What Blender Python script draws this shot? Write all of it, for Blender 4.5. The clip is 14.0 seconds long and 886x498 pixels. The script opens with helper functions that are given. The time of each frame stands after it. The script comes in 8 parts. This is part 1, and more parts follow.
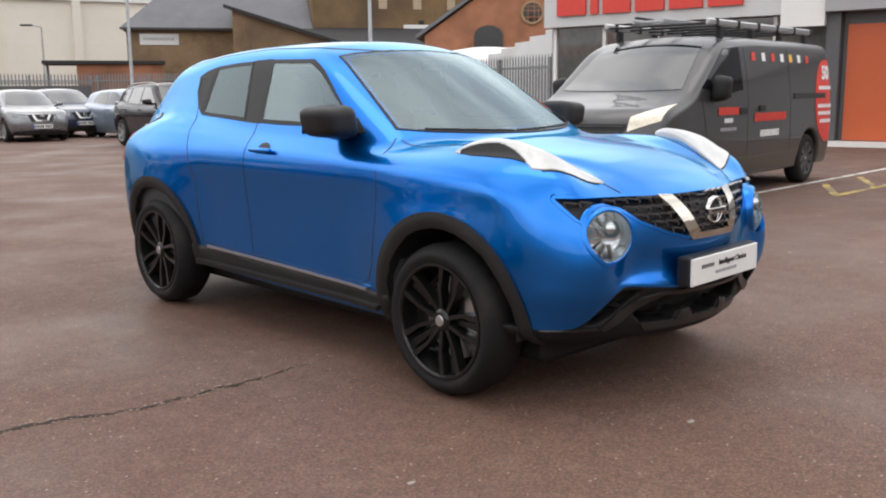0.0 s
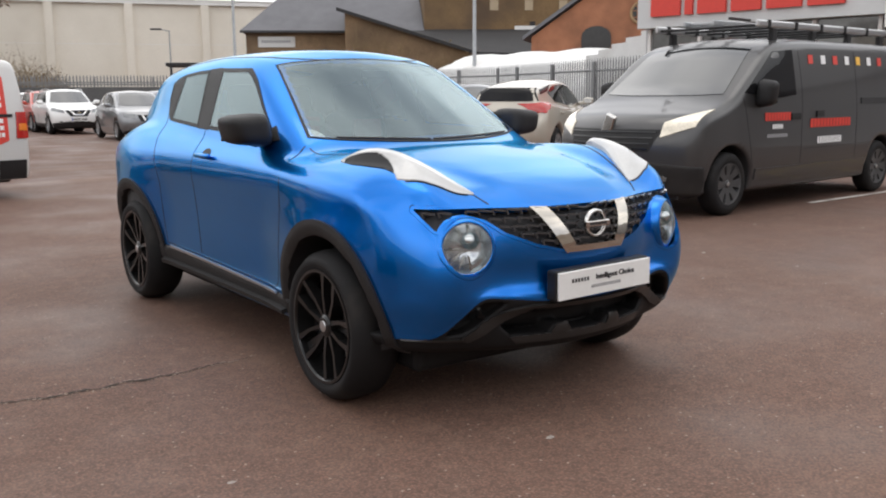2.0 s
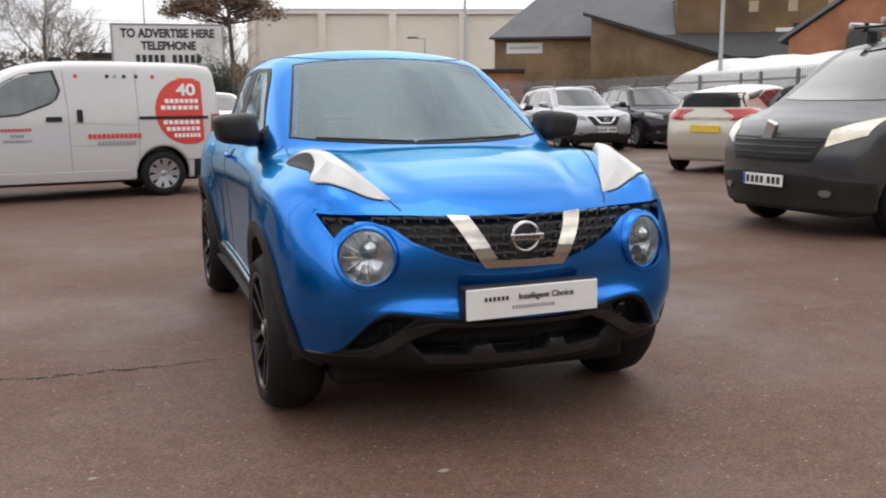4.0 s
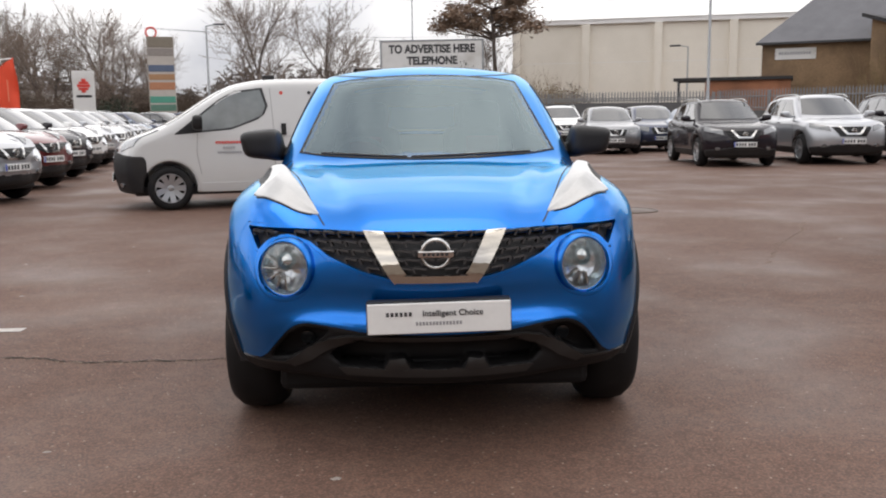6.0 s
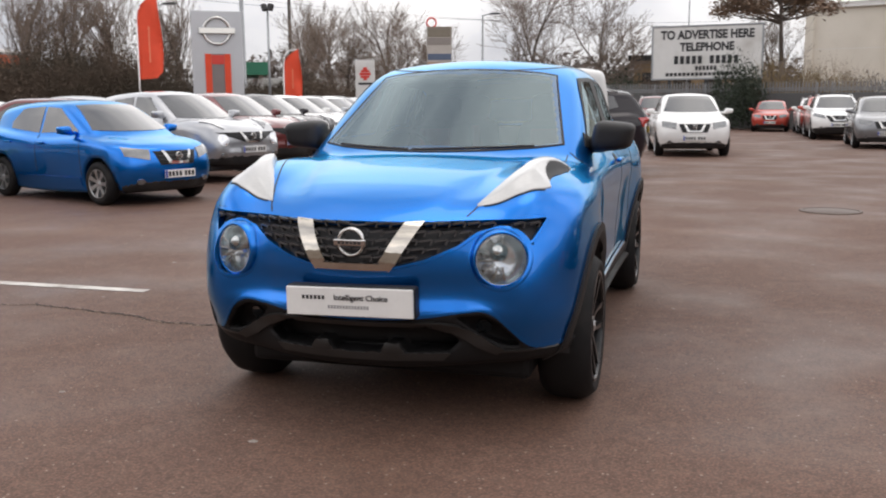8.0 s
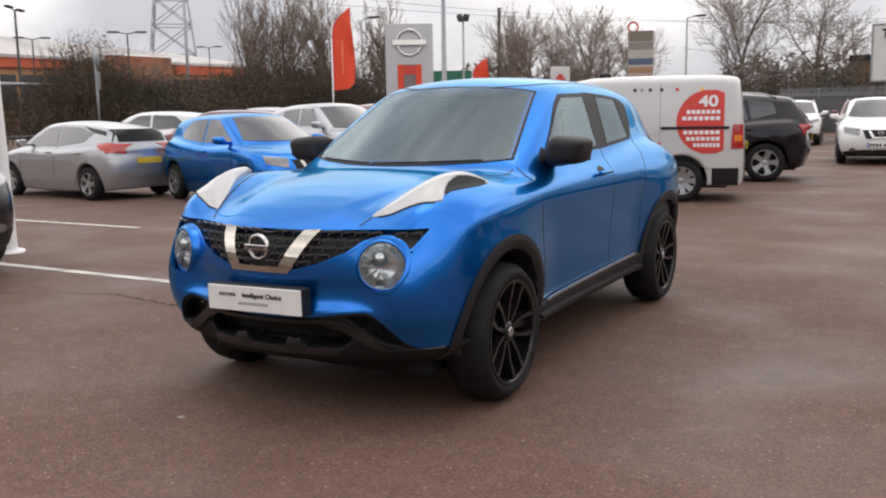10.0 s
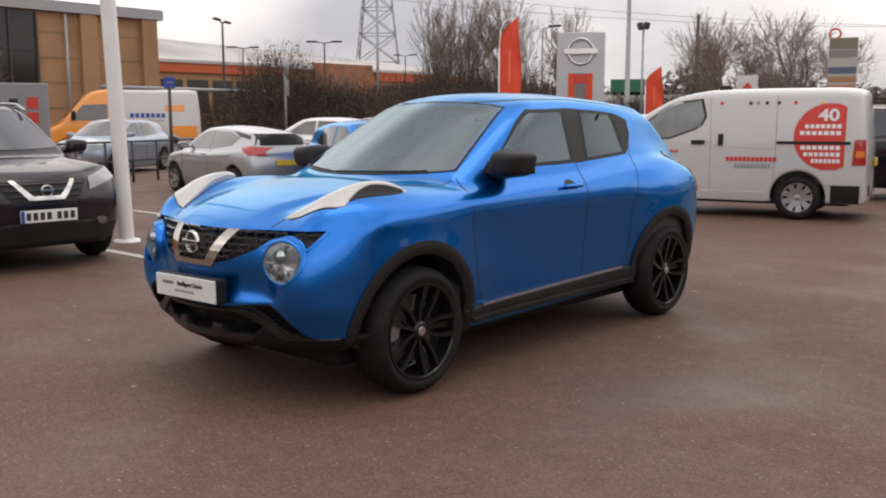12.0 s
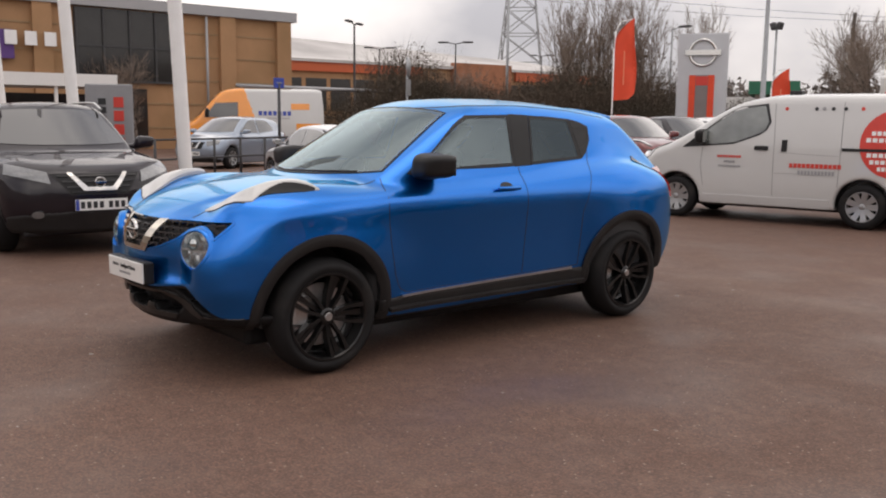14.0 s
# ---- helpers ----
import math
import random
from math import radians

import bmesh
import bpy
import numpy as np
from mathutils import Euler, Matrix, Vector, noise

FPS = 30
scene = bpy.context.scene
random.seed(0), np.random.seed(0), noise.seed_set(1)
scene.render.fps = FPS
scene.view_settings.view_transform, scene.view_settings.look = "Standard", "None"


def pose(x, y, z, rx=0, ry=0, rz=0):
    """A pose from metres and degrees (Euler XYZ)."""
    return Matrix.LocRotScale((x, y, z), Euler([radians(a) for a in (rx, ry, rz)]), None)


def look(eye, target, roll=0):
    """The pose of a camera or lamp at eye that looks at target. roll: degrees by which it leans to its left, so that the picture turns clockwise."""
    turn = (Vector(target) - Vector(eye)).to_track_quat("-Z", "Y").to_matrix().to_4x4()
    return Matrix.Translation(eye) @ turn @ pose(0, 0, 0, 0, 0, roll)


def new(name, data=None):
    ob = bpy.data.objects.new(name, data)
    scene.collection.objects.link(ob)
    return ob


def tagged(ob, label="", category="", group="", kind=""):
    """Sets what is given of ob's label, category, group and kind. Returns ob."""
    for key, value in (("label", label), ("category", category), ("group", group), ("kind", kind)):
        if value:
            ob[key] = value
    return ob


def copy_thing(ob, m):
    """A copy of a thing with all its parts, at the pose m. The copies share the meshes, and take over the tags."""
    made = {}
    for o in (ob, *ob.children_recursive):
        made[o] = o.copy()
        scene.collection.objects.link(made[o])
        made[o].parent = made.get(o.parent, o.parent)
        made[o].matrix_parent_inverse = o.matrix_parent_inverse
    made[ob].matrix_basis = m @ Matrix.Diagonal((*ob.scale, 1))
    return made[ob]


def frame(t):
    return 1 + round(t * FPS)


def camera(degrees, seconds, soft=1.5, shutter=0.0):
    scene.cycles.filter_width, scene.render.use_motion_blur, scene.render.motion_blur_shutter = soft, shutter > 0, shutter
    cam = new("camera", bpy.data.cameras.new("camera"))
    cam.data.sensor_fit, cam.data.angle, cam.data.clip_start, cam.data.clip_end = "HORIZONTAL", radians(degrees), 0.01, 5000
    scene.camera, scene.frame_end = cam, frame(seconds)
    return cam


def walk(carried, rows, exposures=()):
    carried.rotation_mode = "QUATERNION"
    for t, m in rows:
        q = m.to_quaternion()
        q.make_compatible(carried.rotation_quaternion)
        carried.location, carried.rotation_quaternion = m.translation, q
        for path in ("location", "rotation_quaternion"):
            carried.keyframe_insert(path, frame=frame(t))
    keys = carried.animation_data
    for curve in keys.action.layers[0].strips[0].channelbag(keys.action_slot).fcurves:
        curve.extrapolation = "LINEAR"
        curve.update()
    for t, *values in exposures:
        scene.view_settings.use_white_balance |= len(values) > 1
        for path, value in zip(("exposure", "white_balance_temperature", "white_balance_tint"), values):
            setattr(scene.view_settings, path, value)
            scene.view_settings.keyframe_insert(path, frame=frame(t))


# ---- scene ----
cam = camera(51.8, 14.0, soft=2.0, shutter=0.3)
PATH = [
    (0, (-3.417, -4.014, 1.28), (-2.063, -2.582, 0.942), -0.5),
    (0.5, (-3.278, -4.109, 1.275), (-1.969, -2.635, 0.937), -1.0),
    (1, (-3.133, -4.252, 1.302), (-1.822, -2.778, 0.971), -1.1),
    (1.5, (-2.911, -4.494, 1.292), (-1.696, -2.938, 0.977), -0.9),
    (2, (-2.66, -4.691, 1.313), (-1.512, -3.088, 0.978), -0.4),
    (2.2, (-2.561, -4.747, 1.3), (-1.459, -3.11, 0.977), -1.0),
    (4.3, (-1.176, -5.113, 1.276), (-0.594, -3.226, 0.961), 0.1),
    (4.5, (-1.056, -5.149, 1.298), (-0.52, -3.247, 0.99), 0.1),
    (5, (-0.735, -5.249, 1.281), (-0.374, -3.304, 0.989), -0.9),
    (5.5, (-0.407, -5.346, 1.31), (-0.205, -3.381, 0.999), 0.0),
    (6, (-0.088, -5.338, 1.293), (-0.019, -3.361, 1.001), -0.7),
    (6.5, (0.217, -5.354, 1.312), (0.168, -3.379, 0.999), -1.6),
    (7, (0.608, -5.412, 1.33), (0.367, -3.45, 1.03), -0.5),
    (7.5, (0.922, -5.407, 1.323), (0.529, -3.471, 1.011), -1.1),
    (7.7, (1.069, -5.369, 1.314), (0.613, -3.447, 0.999), -0.8),
    (9.8, (2.53, -5.142, 1.368), (1.609, -3.391, 1.074), -0.6),
    (10, (2.655, -5.098, 1.364), (1.681, -3.376, 1.066), -0.9),
    (10.5, (3.075, -5.04, 1.388), (1.996, -3.379, 1.107), -0.4),
    (11, (3.343, -4.894, 1.36), (2.171, -3.297, 1.082), -0.7),
    (11.5, (3.616, -4.715, 1.392), (2.387, -3.164, 1.106), 0.6),
    (12, (3.97, -4.583, 1.39), (2.646, -3.11, 1.111), -0.1),
    (12.5, (4.262, -4.438, 1.408), (2.876, -3.025, 1.117), -0.5),
    (13, (4.53, -4.241, 1.39), (3.092, -2.883, 1.09), -0.6),
    (13.5, (4.792, -4.081, 1.417), (3.304, -2.778, 1.118), -0.5),
    (14, (5.138, -3.928, 1.427), (3.599, -2.683, 1.146), 0.6),
]
walk(cam, [(t, look(eye, target, roll)) for t, eye, target, roll in PATH], ((0, 0.1, 6500, 10), (2, -0.07, 6500, 10), (5, -0.18, 6550, 11), (10, -0.25, 6650, 12.5), (10.8, -0.36, 6700, 13), (14, -0.42, 6900, 15)))

# ---------------------------------------------------------------- light
SUN_ELEV, SUN_AZ = 84.0, 12.0
world = bpy.data.worlds.new("overcast")
scene.world = world
world.use_nodes = True
wn, wl = world.node_tree.nodes, world.node_tree.links
wn.clear()
w_out = wn.new("ShaderNodeOutputWorld")
w_bg = wn.new("ShaderNodeBackground")
w_sky = wn.new("ShaderNodeTexSky")
w_sky.sky_type, w_sky.sun_disc = "NISHITA", False
w_sky.sun_elevation, w_sky.sun_rotation = radians(SUN_ELEV), radians(SUN_AZ)
w_sky.dust_density, w_sky.air_density = 4.0, 1.0
w_tc = wn.new("ShaderNodeTexCoord")
w_map = wn.new("ShaderNodeMapping")
w_map.inputs["Scale"].default_value = (1.0, 1.0, 1.5)
w_map.inputs["Rotation"].default_value = (0.0, 0.0, 2.1)
w_noise = wn.new("ShaderNodeTexNoise")
w_noise.inputs["Scale"].default_value, w_noise.inputs["Detail"].default_value = 2.5, 6.0
w_ramp = wn.new("ShaderNodeValToRGB")
w_ramp.color_ramp.elements[0].position, w_ramp.color_ramp.elements[0].color = 0.36, (7.0, 7.2, 7.8, 1)
w_ramp.color_ramp.elements[1].position, w_ramp.color_ramp.elements[1].color = 0.61, (15.0, 14.8, 14.6, 1)
w_mix = wn.new("ShaderNodeMix")
w_mix.data_type = "RGBA"
w_mix.inputs[0].default_value = 0.9
wl.new(w_tc.outputs["Generated"], w_map.inputs["Vector"])
wl.new(w_map.outputs[0], w_noise.inputs["Vector"])
wl.new(w_noise.outputs[0], w_ramp.inputs[0])
wl.new(w_sky.outputs[0], w_mix.inputs[6])
wl.new(w_ramp.outputs[0], w_mix.inputs[7])
w_sep = wn.new("ShaderNodeSeparateXYZ")
wl.new(w_tc.outputs["Generated"], w_sep.inputs[0])
w_grad = wn.new("ShaderNodeValToRGB")  # brightest at mid height, a duller cloud overhead
for k, (at, g) in enumerate(((0.0, 0.5), (0.22, 0.73), (0.5, 0.95), (0.78, 0.72), (1.0, 0.66))):
    el = w_grad.color_ramp.elements[0] if k == 0 else w_grad.color_ramp.elements[-1] if k == 4 else w_grad.color_ramp.elements.new(at)
    el.position, el.color = at, (g, g, g, 1)
wl.new(w_sep.outputs["Z"], w_grad.inputs[0])
w_mul = wn.new("ShaderNodeVectorMath")
w_mul.operation = "SCALE"
wl.new(w_mix.outputs[2], w_mul.inputs[0])
wl.new(w_grad.outputs[0], w_mul.inputs["Scale"])
wl.new(w_mul.outputs[0], w_bg.inputs["Color"])
w_bg.inputs["Strength"].default_value = 0.186
wl.new(w_bg.outputs[0], w_out.inputs["Surface"])

sun = new("sun", bpy.data.lights.new("sun", "SUN"))
sun.data.energy, sun.data.angle, sun.data.color = 0.5, radians(35), (1.0, 0.96, 0.92)
sun.matrix_world = look((0, 0, 0), (-math.sin(radians(SUN_AZ)) * math.cos(radians(SUN_ELEV)), -math.cos(radians(SUN_AZ)) * math.cos(radians(SUN_ELEV)), -math.sin(radians(SUN_ELEV))))
sun.location = (0, 0, 60)


# ---------------------------------------------------------------- materials
def mat(name, color, rough=0.5, metal=0.0, vary=0.12, scale=6.0, fine=90.0, bump=0.0, bump_scale=None, coat=0.0, spec=0.5, alpha=1.0, rough_vary=0.0, dirt=None, dirt_at=0.62):
    """Principled surface with colour variation at two scales, fine relief, and patches of dirt."""
    m = bpy.data.materials.new(name)
    m.use_nodes = True
    n, l = m.node_tree.nodes, m.node_tree.links
    b = n["Principled BSDF"]
    b.inputs["Roughness"].default_value, b.inputs["Metallic"].default_value = rough, metal
    b.inputs["Coat Weight"].default_value, b.inputs["Coat Roughness"].default_value = coat, 0.03
    b.inputs["Specular IOR Level"].default_value = spec
    tc = n.new("ShaderNodeTexCoord")
    big, small = n.new("ShaderNodeTexNoise"), n.new("ShaderNodeTexNoise")
    for t, s in ((big, scale), (small, fine)):
        t.inputs["Scale"].default_value, t.inputs["Detail"].default_value = s, 4.0
        l.new(tc.outputs["Object"], t.inputs["Vector"])
    add = n.new("ShaderNodeMath")
    add.operation = "ADD"
    l.new(big.outputs[0], add.inputs[0])
    l.new(small.outputs[0], add.inputs[1])
    rng = n.new("ShaderNodeMapRange")
    rng.inputs["From Min"].default_value, rng.inputs["From Max"].default_value = 0.55, 1.45
    rng.inputs["To Min"].default_value, rng.inputs["To Max"].default_value = 1 - vary, 1 + vary
    l.new(add.outputs[0], rng.inputs["Value"])
    hsv = n.new("ShaderNodeHueSaturation")
    hsv.inputs["Color"].default_value = (*color, 1)
    l.new(rng.outputs[0], hsv.inputs["Value"])
    last = hsv.outputs[0]
    if dirt:
        dn = n.new("ShaderNodeTexNoise")
        dn.inputs["Scale"].default_value, dn.inputs["Detail"].default_value = scale * 0.37, 6.0
        l.new(tc.outputs["Object"], dn.inputs["Vector"])
        dr = n.new("ShaderNodeMapRange")
        dr.inputs["From Min"].default_value, dr.inputs["From Max"].default_value = dirt_at - 0.12, dirt_at + 0.12
        l.new(dn.outputs[0], dr.inputs["Value"])
        mx = n.new("ShaderNodeMix")
        mx.data_type = "RGBA"
        l.new(dr.outputs[0], mx.inputs[0])
        l.new(last, mx.inputs[6])
        mx.inputs[7].default_value = (*dirt, 1)
        last = mx.outputs[2]
    l.new(last, b.inputs["Base Color"])
    if rough_vary:
        rr = n.new("ShaderNodeMapRange")
        rr.inputs["From Min"].default_value, rr.inputs["From Max"].default_value = 0.35, 0.65
        rr.inputs["To Min"].default_value, rr.inputs["To Max"].default_value = max(0.02, rough - rough_vary), min(1, rough + rough_vary)
        l.new(big.outputs[0], rr.inputs["Value"])
        l.new(rr.outputs[0], b.inputs["Roughness"])
    if bump:
        bn = n.new("ShaderNodeTexNoise")
        bn.inputs["Scale"].default_value, bn.inputs["Detail"].default_value = bump_scale or fine, 5.0
        l.new(tc.outputs["Object"], bn.inputs["Vector"])
        bp = n.new("ShaderNodeBump")
        bp.inputs["Strength"].default_value, bp.inputs["Distance"].default_value = bump, 0.01
        l.new(bn.outputs[0], bp.inputs["Height"])
        l.new(bp.outputs[0], b.inputs["Normal"])
    return m


def paint(name, color, metal=0.35, rough=0.32):
    return mat(name, color, rough, metal, vary=0.05, scale=2.0, fine=700.0, coat=1.0)


def glass_sheet(name, tint, ior=1.5):
    """A thin pane: clear and tinted, with a real mirror gloss that grows at grazing angles."""
    m = bpy.data.materials.new(name)
    m.use_nodes = True
    n, l = m.node_tree.nodes, m.node_tree.links
    n.clear()
    out, mix = n.new("ShaderNodeOutputMaterial"), n.new("ShaderNodeMixShader")
    clear, gloss, fr = n.new("ShaderNodeBsdfTransparent"), n.new("ShaderNodeBsdfGlossy"), n.new("ShaderNodeFresnel")
    clear.inputs["Color"].default_value = (*tint, 1)
    gloss.inputs["Roughness"].default_value, gloss.inputs["Color"].default_value = 0.0, (0.78, 0.95, 1.0, 1)
    fr.inputs["IOR"].default_value = ior
    l.new(fr.outputs[0], mix.inputs[0])
    l.new(clear.outputs[0], mix.inputs[1])
    l.new(gloss.outputs[0], mix.inputs[2])
    l.new(mix.outputs[0], out.inputs["Surface"])
    return m


BLUE = paint("blue_metallic_paint", (0.0, 0.158, 0.6), 0.94, 0.3)
BLUE.node_tree.nodes["Principled BSDF"].inputs["Specular Tint"].default_value = (0.2, 0.95, 1.0, 1)
BLUE.node_tree.nodes["Principled BSDF"].inputs["Coat Weight"].default_value = 0.75
BLUE.node_tree.nodes["Principled BSDF"].inputs["Coat Roughness"].default_value = 0.015
M_GLASS = glass_sheet("clear_car_glass", (0.8, 0.86, 0.83), 2.5)
M_PRIV = glass_sheet("tinted_car_glass", (0.1, 0.1, 0.11), 1.7)
M_LENS = glass_sheet("lamp_lens", (0.92, 0.94, 0.95), 1.45)
M_DGLASS = mat("dark_car_glass", (0.012, 0.014, 0.016), 0.03, 0, 0.2, 3, 40, spec=1.0, coat=0.8)
M_BLACK = mat("black_plastic", (0.015, 0.0145, 0.015), 0.5, 0, 0.2, 8, 300, bump=0.1, bump_scale=500, spec=0.3)
M_CLAD = mat("grey_black_cladding", (0.02, 0.0185, 0.0185), 0.55, 0, 0.2, 6, 300, bump=0.15, bump_scale=600, spec=0.25, dirt=(0.034, 0.03, 0.028), dirt_at=0.66)
M_GLOSSBLK = mat("gloss_black", (0.007, 0.007, 0.008), 0.24, 0, 0.15, 8, 200, coat=0.25, spec=0.35)
M_RUBBER = mat("tyre_rubber", (0.0095, 0.009, 0.0095), 0.7, 0, 0.25, 12, 180, bump=0.15, bump_scale=300, spec=0.25, dirt=(0.03, 0.026, 0.023), dirt_at=0.68)
M_GRILLE = mat("dark_grille", (0.05, 0.05, 0.052), 0.32, 0, 0.2, 9, 120, coat=0.7)
M_LOWB = mat("matt_black_bumper", (0.011, 0.0105, 0.011), 0.6, 0, 0.2, 8, 300, bump=0.1, bump_scale=500, spec=0.2)
M_SKID = mat("satin_grey_trim", (0.022, 0.021, 0.0205), 0.36, 0.2, 0.15, 9, 160, bump=0.05)
M_CHROME = mat("chrome", (0.6, 0.59, 0.57), 0.1, 1.0, 0.05, 5, 60)
# chrome with the brown ground's reflection put into its colour
M_WCHROME = mat("ground_tinted_chrome", (0.55, 0.51, 0.45), 0.08, 1.0, 0.05, 5, 60)
M_SATIN = mat("satin_silver", (0.5, 0.5, 0.5), 0.32, 0.9, 0.08, 6, 80)
M_ALLOY = mat("alloy_rim", (0.42, 0.43, 0.44), 0.35, 0.85, 0.12, 10, 90)
M_BRIM = mat("black_rim", (0.008, 0.0078, 0.008), 0.3, 0.0, 0.2, 10, 120, coat=0.35, spec=0.25)
M_CABIN = mat("cabin_plastic", (0.03, 0.03, 0.032), 0.7, 0, 0.2, 9, 200, bump=0.1)
M_LINING = mat("roof_lining", (0.3, 0.29, 0.28), 0.9, 0, 0.1, 9, 200, bump=0.1)
M_SEAT = mat("seat_cloth", (0.035, 0.033, 0.034), 0.85, 0, 0.2, 14, 240, bump=0.2)
M_SEATRED = mat("red_cloth_trim", (0.16, 0.02, 0.018), 0.8, 0, 0.2, 14, 240, bump=0.2)
M_LAMPW = mat("lamp_reflector", (0.75, 0.76, 0.78), 0.16, 0.75, 0.25, 14, 60)
M_LAMPG = mat("clear_lamp_cover", (0.2, 0.205, 0.21), 0.14, 0.4, 0.25, 12, 50, coat=1.0)
M_DRL = mat("pale_lamp_cover", (0.5, 0.5, 0.49), 0.28, 0.0, 0.07, 9, 70, coat=0.8)
M_WELLD = mat("dark_lamp_bezel", (0.012, 0.012, 0.013), 0.5, 0, 0.2, 16, 60, spec=0.25)
M_SIDE = glass_sheet("side_car_glass", (0.6, 0.66, 0.64), 2.2)
M_RGLASS = mat("black_rear_glass", (0.01, 0.01, 0.011), 0.08, 0, 0.2, 3, 40, spec=0.2)
M_RED = mat("tail_lamp_red", (0.42, 0.02, 0.015), 0.12, 0, 0.2, 14, 60, coat=1.0)
M_ORANGEL = mat("indicator_orange", (0.75, 0.22, 0.03), 0.15, 0, 0.15, 14, 60, coat=1.0)
M_PLATEW = mat("white_plate", (0.78, 0.78, 0.76), 0.35, 0, 0.04, 8, 60)
M_PLATEY = mat("yellow_plate", (0.72, 0.5, 0.05), 0.35, 0, 0.05, 8, 60)
M_INK = mat("black_print", (0.02, 0.02, 0.022), 0.6, 0, 0.1, 8, 60)
M_INKG = mat("grey_print", (0.3, 0.3, 0.31), 0.6, 0, 0.1, 8, 60)
M_INKR = mat("red_print", (0.62, 0.05, 0.035), 0.5, 0, 0.08, 8, 60)
M_INKW = mat("white_print", (0.8, 0.8, 0.8), 0.5, 0, 0.05, 8, 60)
M_INKB = mat("blue_print", (0.03, 0.06, 0.35), 0.5, 0, 0.08, 8, 60)
M_INKY = mat("amber_print", (0.85, 0.5, 0.08), 0.5, 0, 0.08, 8, 60)
M_VANW = paint("white_van_paint", (0.55, 0.55, 0.54), 0.0, 0.3)
M_SEAM = mat("panel_seam_grey", (0.24, 0.24, 0.24), 0.7, 0, 0.1, 8, 60)
# opaque pane; the bright cabin behind is put into its mottled colour
M_PALEWIN = mat("van_glass_cabin_light", (0.12, 0.135, 0.13), 0.03, 0, 0.6, 1.6, 3.5, spec=1.0, coat=0.8)
M_DSTEELW = mat("dark_wheel_cover", (0.07, 0.07, 0.072), 0.45, 0.4, 0.15, 10, 90)
M_VANG = mat("grey_van_paint", (0.05, 0.049, 0.05), 0.34, 0.3, 0.06, 2.0, 700, coat=0.45)
M_ORANGE = paint("orange_van_paint", (0.85, 0.3, 0.03), 0.0, 0.3)
M_LAMPON = mat("lit_lamp", (0.6, 0.56, 0.48), 0.15, 0.2, 0.3, 12, 40, coat=1.0)
M_LAMPON.node_tree.nodes["Principled BSDF"].inputs["Emission Color"].default_value = (1.0, 0.82, 0.5, 1)
M_LAMPON.node_tree.nodes["Principled BSDF"].inputs["Emission Strength"].default_value = 0.16
P_BLACK = paint("black_car_paint", (0.009, 0.006, 0.01), 0.0, 0.5)
P_BLACK.node_tree.nodes["Principled BSDF"].inputs["Specular IOR Level"].default_value = 0.1
P_BLACK.node_tree.nodes["Principled BSDF"].inputs["Coat Weight"].default_value = 0.8
P_DGREY = paint("dark_grey_car_paint", (0.025, 0.026, 0.029), 0.5, 0.3)
P_GREY = paint("grey_car_paint", (0.2, 0.205, 0.215), 0.6, 0.33)
P_SILVER = paint("silver_car_paint", (0.4, 0.41, 0.43), 0.6, 0.33)
P_BGREY = paint("blue_grey_car_paint", (0.26, 0.31, 0.38), 0.5, 0.33)
P_NAVY = paint("navy_car_paint", (0.02, 0.03, 0.07), 0.4, 0.3)
P_WHITE = paint("white_car_paint", (0.76, 0.76, 0.75), 0.0, 0.3)
P_PEARL = paint("pearl_car_paint", (0.5, 0.46, 0.39), 0.3, 0.3)
P_RED = paint("red_car_paint", (0.45, 0.05, 0.03), 0.2, 0.3)
P_MAROON = paint("maroon_car_paint", (0.13, 0.018, 0.02), 0.4, 0.3)


# ---------------------------------------------------------------- building tools
def mesh_object(name, verts, faces, material, parent=None, smooth=True, label=""):
    me = bpy.data.meshes.new(name)
    me.from_pydata([tuple(map(float, v)) for v in verts], [], [tuple(map(int, f)) for f in faces])
    me.materials.append(material)
    if smooth:
        me.polygons.foreach_set("use_smooth", [True] * len(me.polygons))
    me.update()
    ob = new(name, me)
    ob.parent = parent
    if label:
        ob["label"] = label
    return ob


def part(name, bm, material, parent=None, label="", smooth=False):
    """Links a bmesh as one mesh object under a thing or a part."""
    me = bpy.data.meshes.new(name)
    bm.to_mesh(me)
    bm.free()
    me.materials.append(material)
    if smooth:
        me.polygons.foreach_set("use_smooth", [True] * len(me.polygons))
    ob = new(name, me)
    ob.parent = parent
    if label:
        ob["label"] = label
    return ob


def thing(name, m, label, category, group="", kind=""):
    ob = new(name)
    ob.empty_display_size = 0.3
    ob.matrix_world = m
    return tagged(ob, label, category, group, kind)


def add_box(bm, lo, hi, bevel=0.0, m=None):
    """A box between two corners, with bevelled edges."""
    c = [(a + b) / 2 for a, b in zip(lo, hi)]
    s = [abs(b - a) for a, b in zip(lo, hi)]
    ret = bmesh.ops.create_cube(bm, size=1.0, matrix=Matrix.Translation(c) @ Matrix.Diagonal((*s, 1)))
    vs = ret["verts"]
    if bevel:
        es = list({e for v in vs for e in v.link_edges})
        got = bmesh.ops.bevel(bm, geom=es, offset=min(bevel, min(s) * 0.45), segments=2, affect="EDGES", profile=0.5)
        vs = list({v for f in got["faces"] for v in f.verts} | {v for v in vs if v.is_valid})
        grown = set(vs)
        stack = list(vs)
        while stack:
            v = stack.pop()
            for e in v.link_edges:
                o = e.other_vert(v)
                if o not in grown:
                    grown.add(o)
                    stack.append(o)
        vs = list(grown)
    if m is not None:
        bmesh.ops.transform(bm, matrix=m, verts=vs)
    return vs


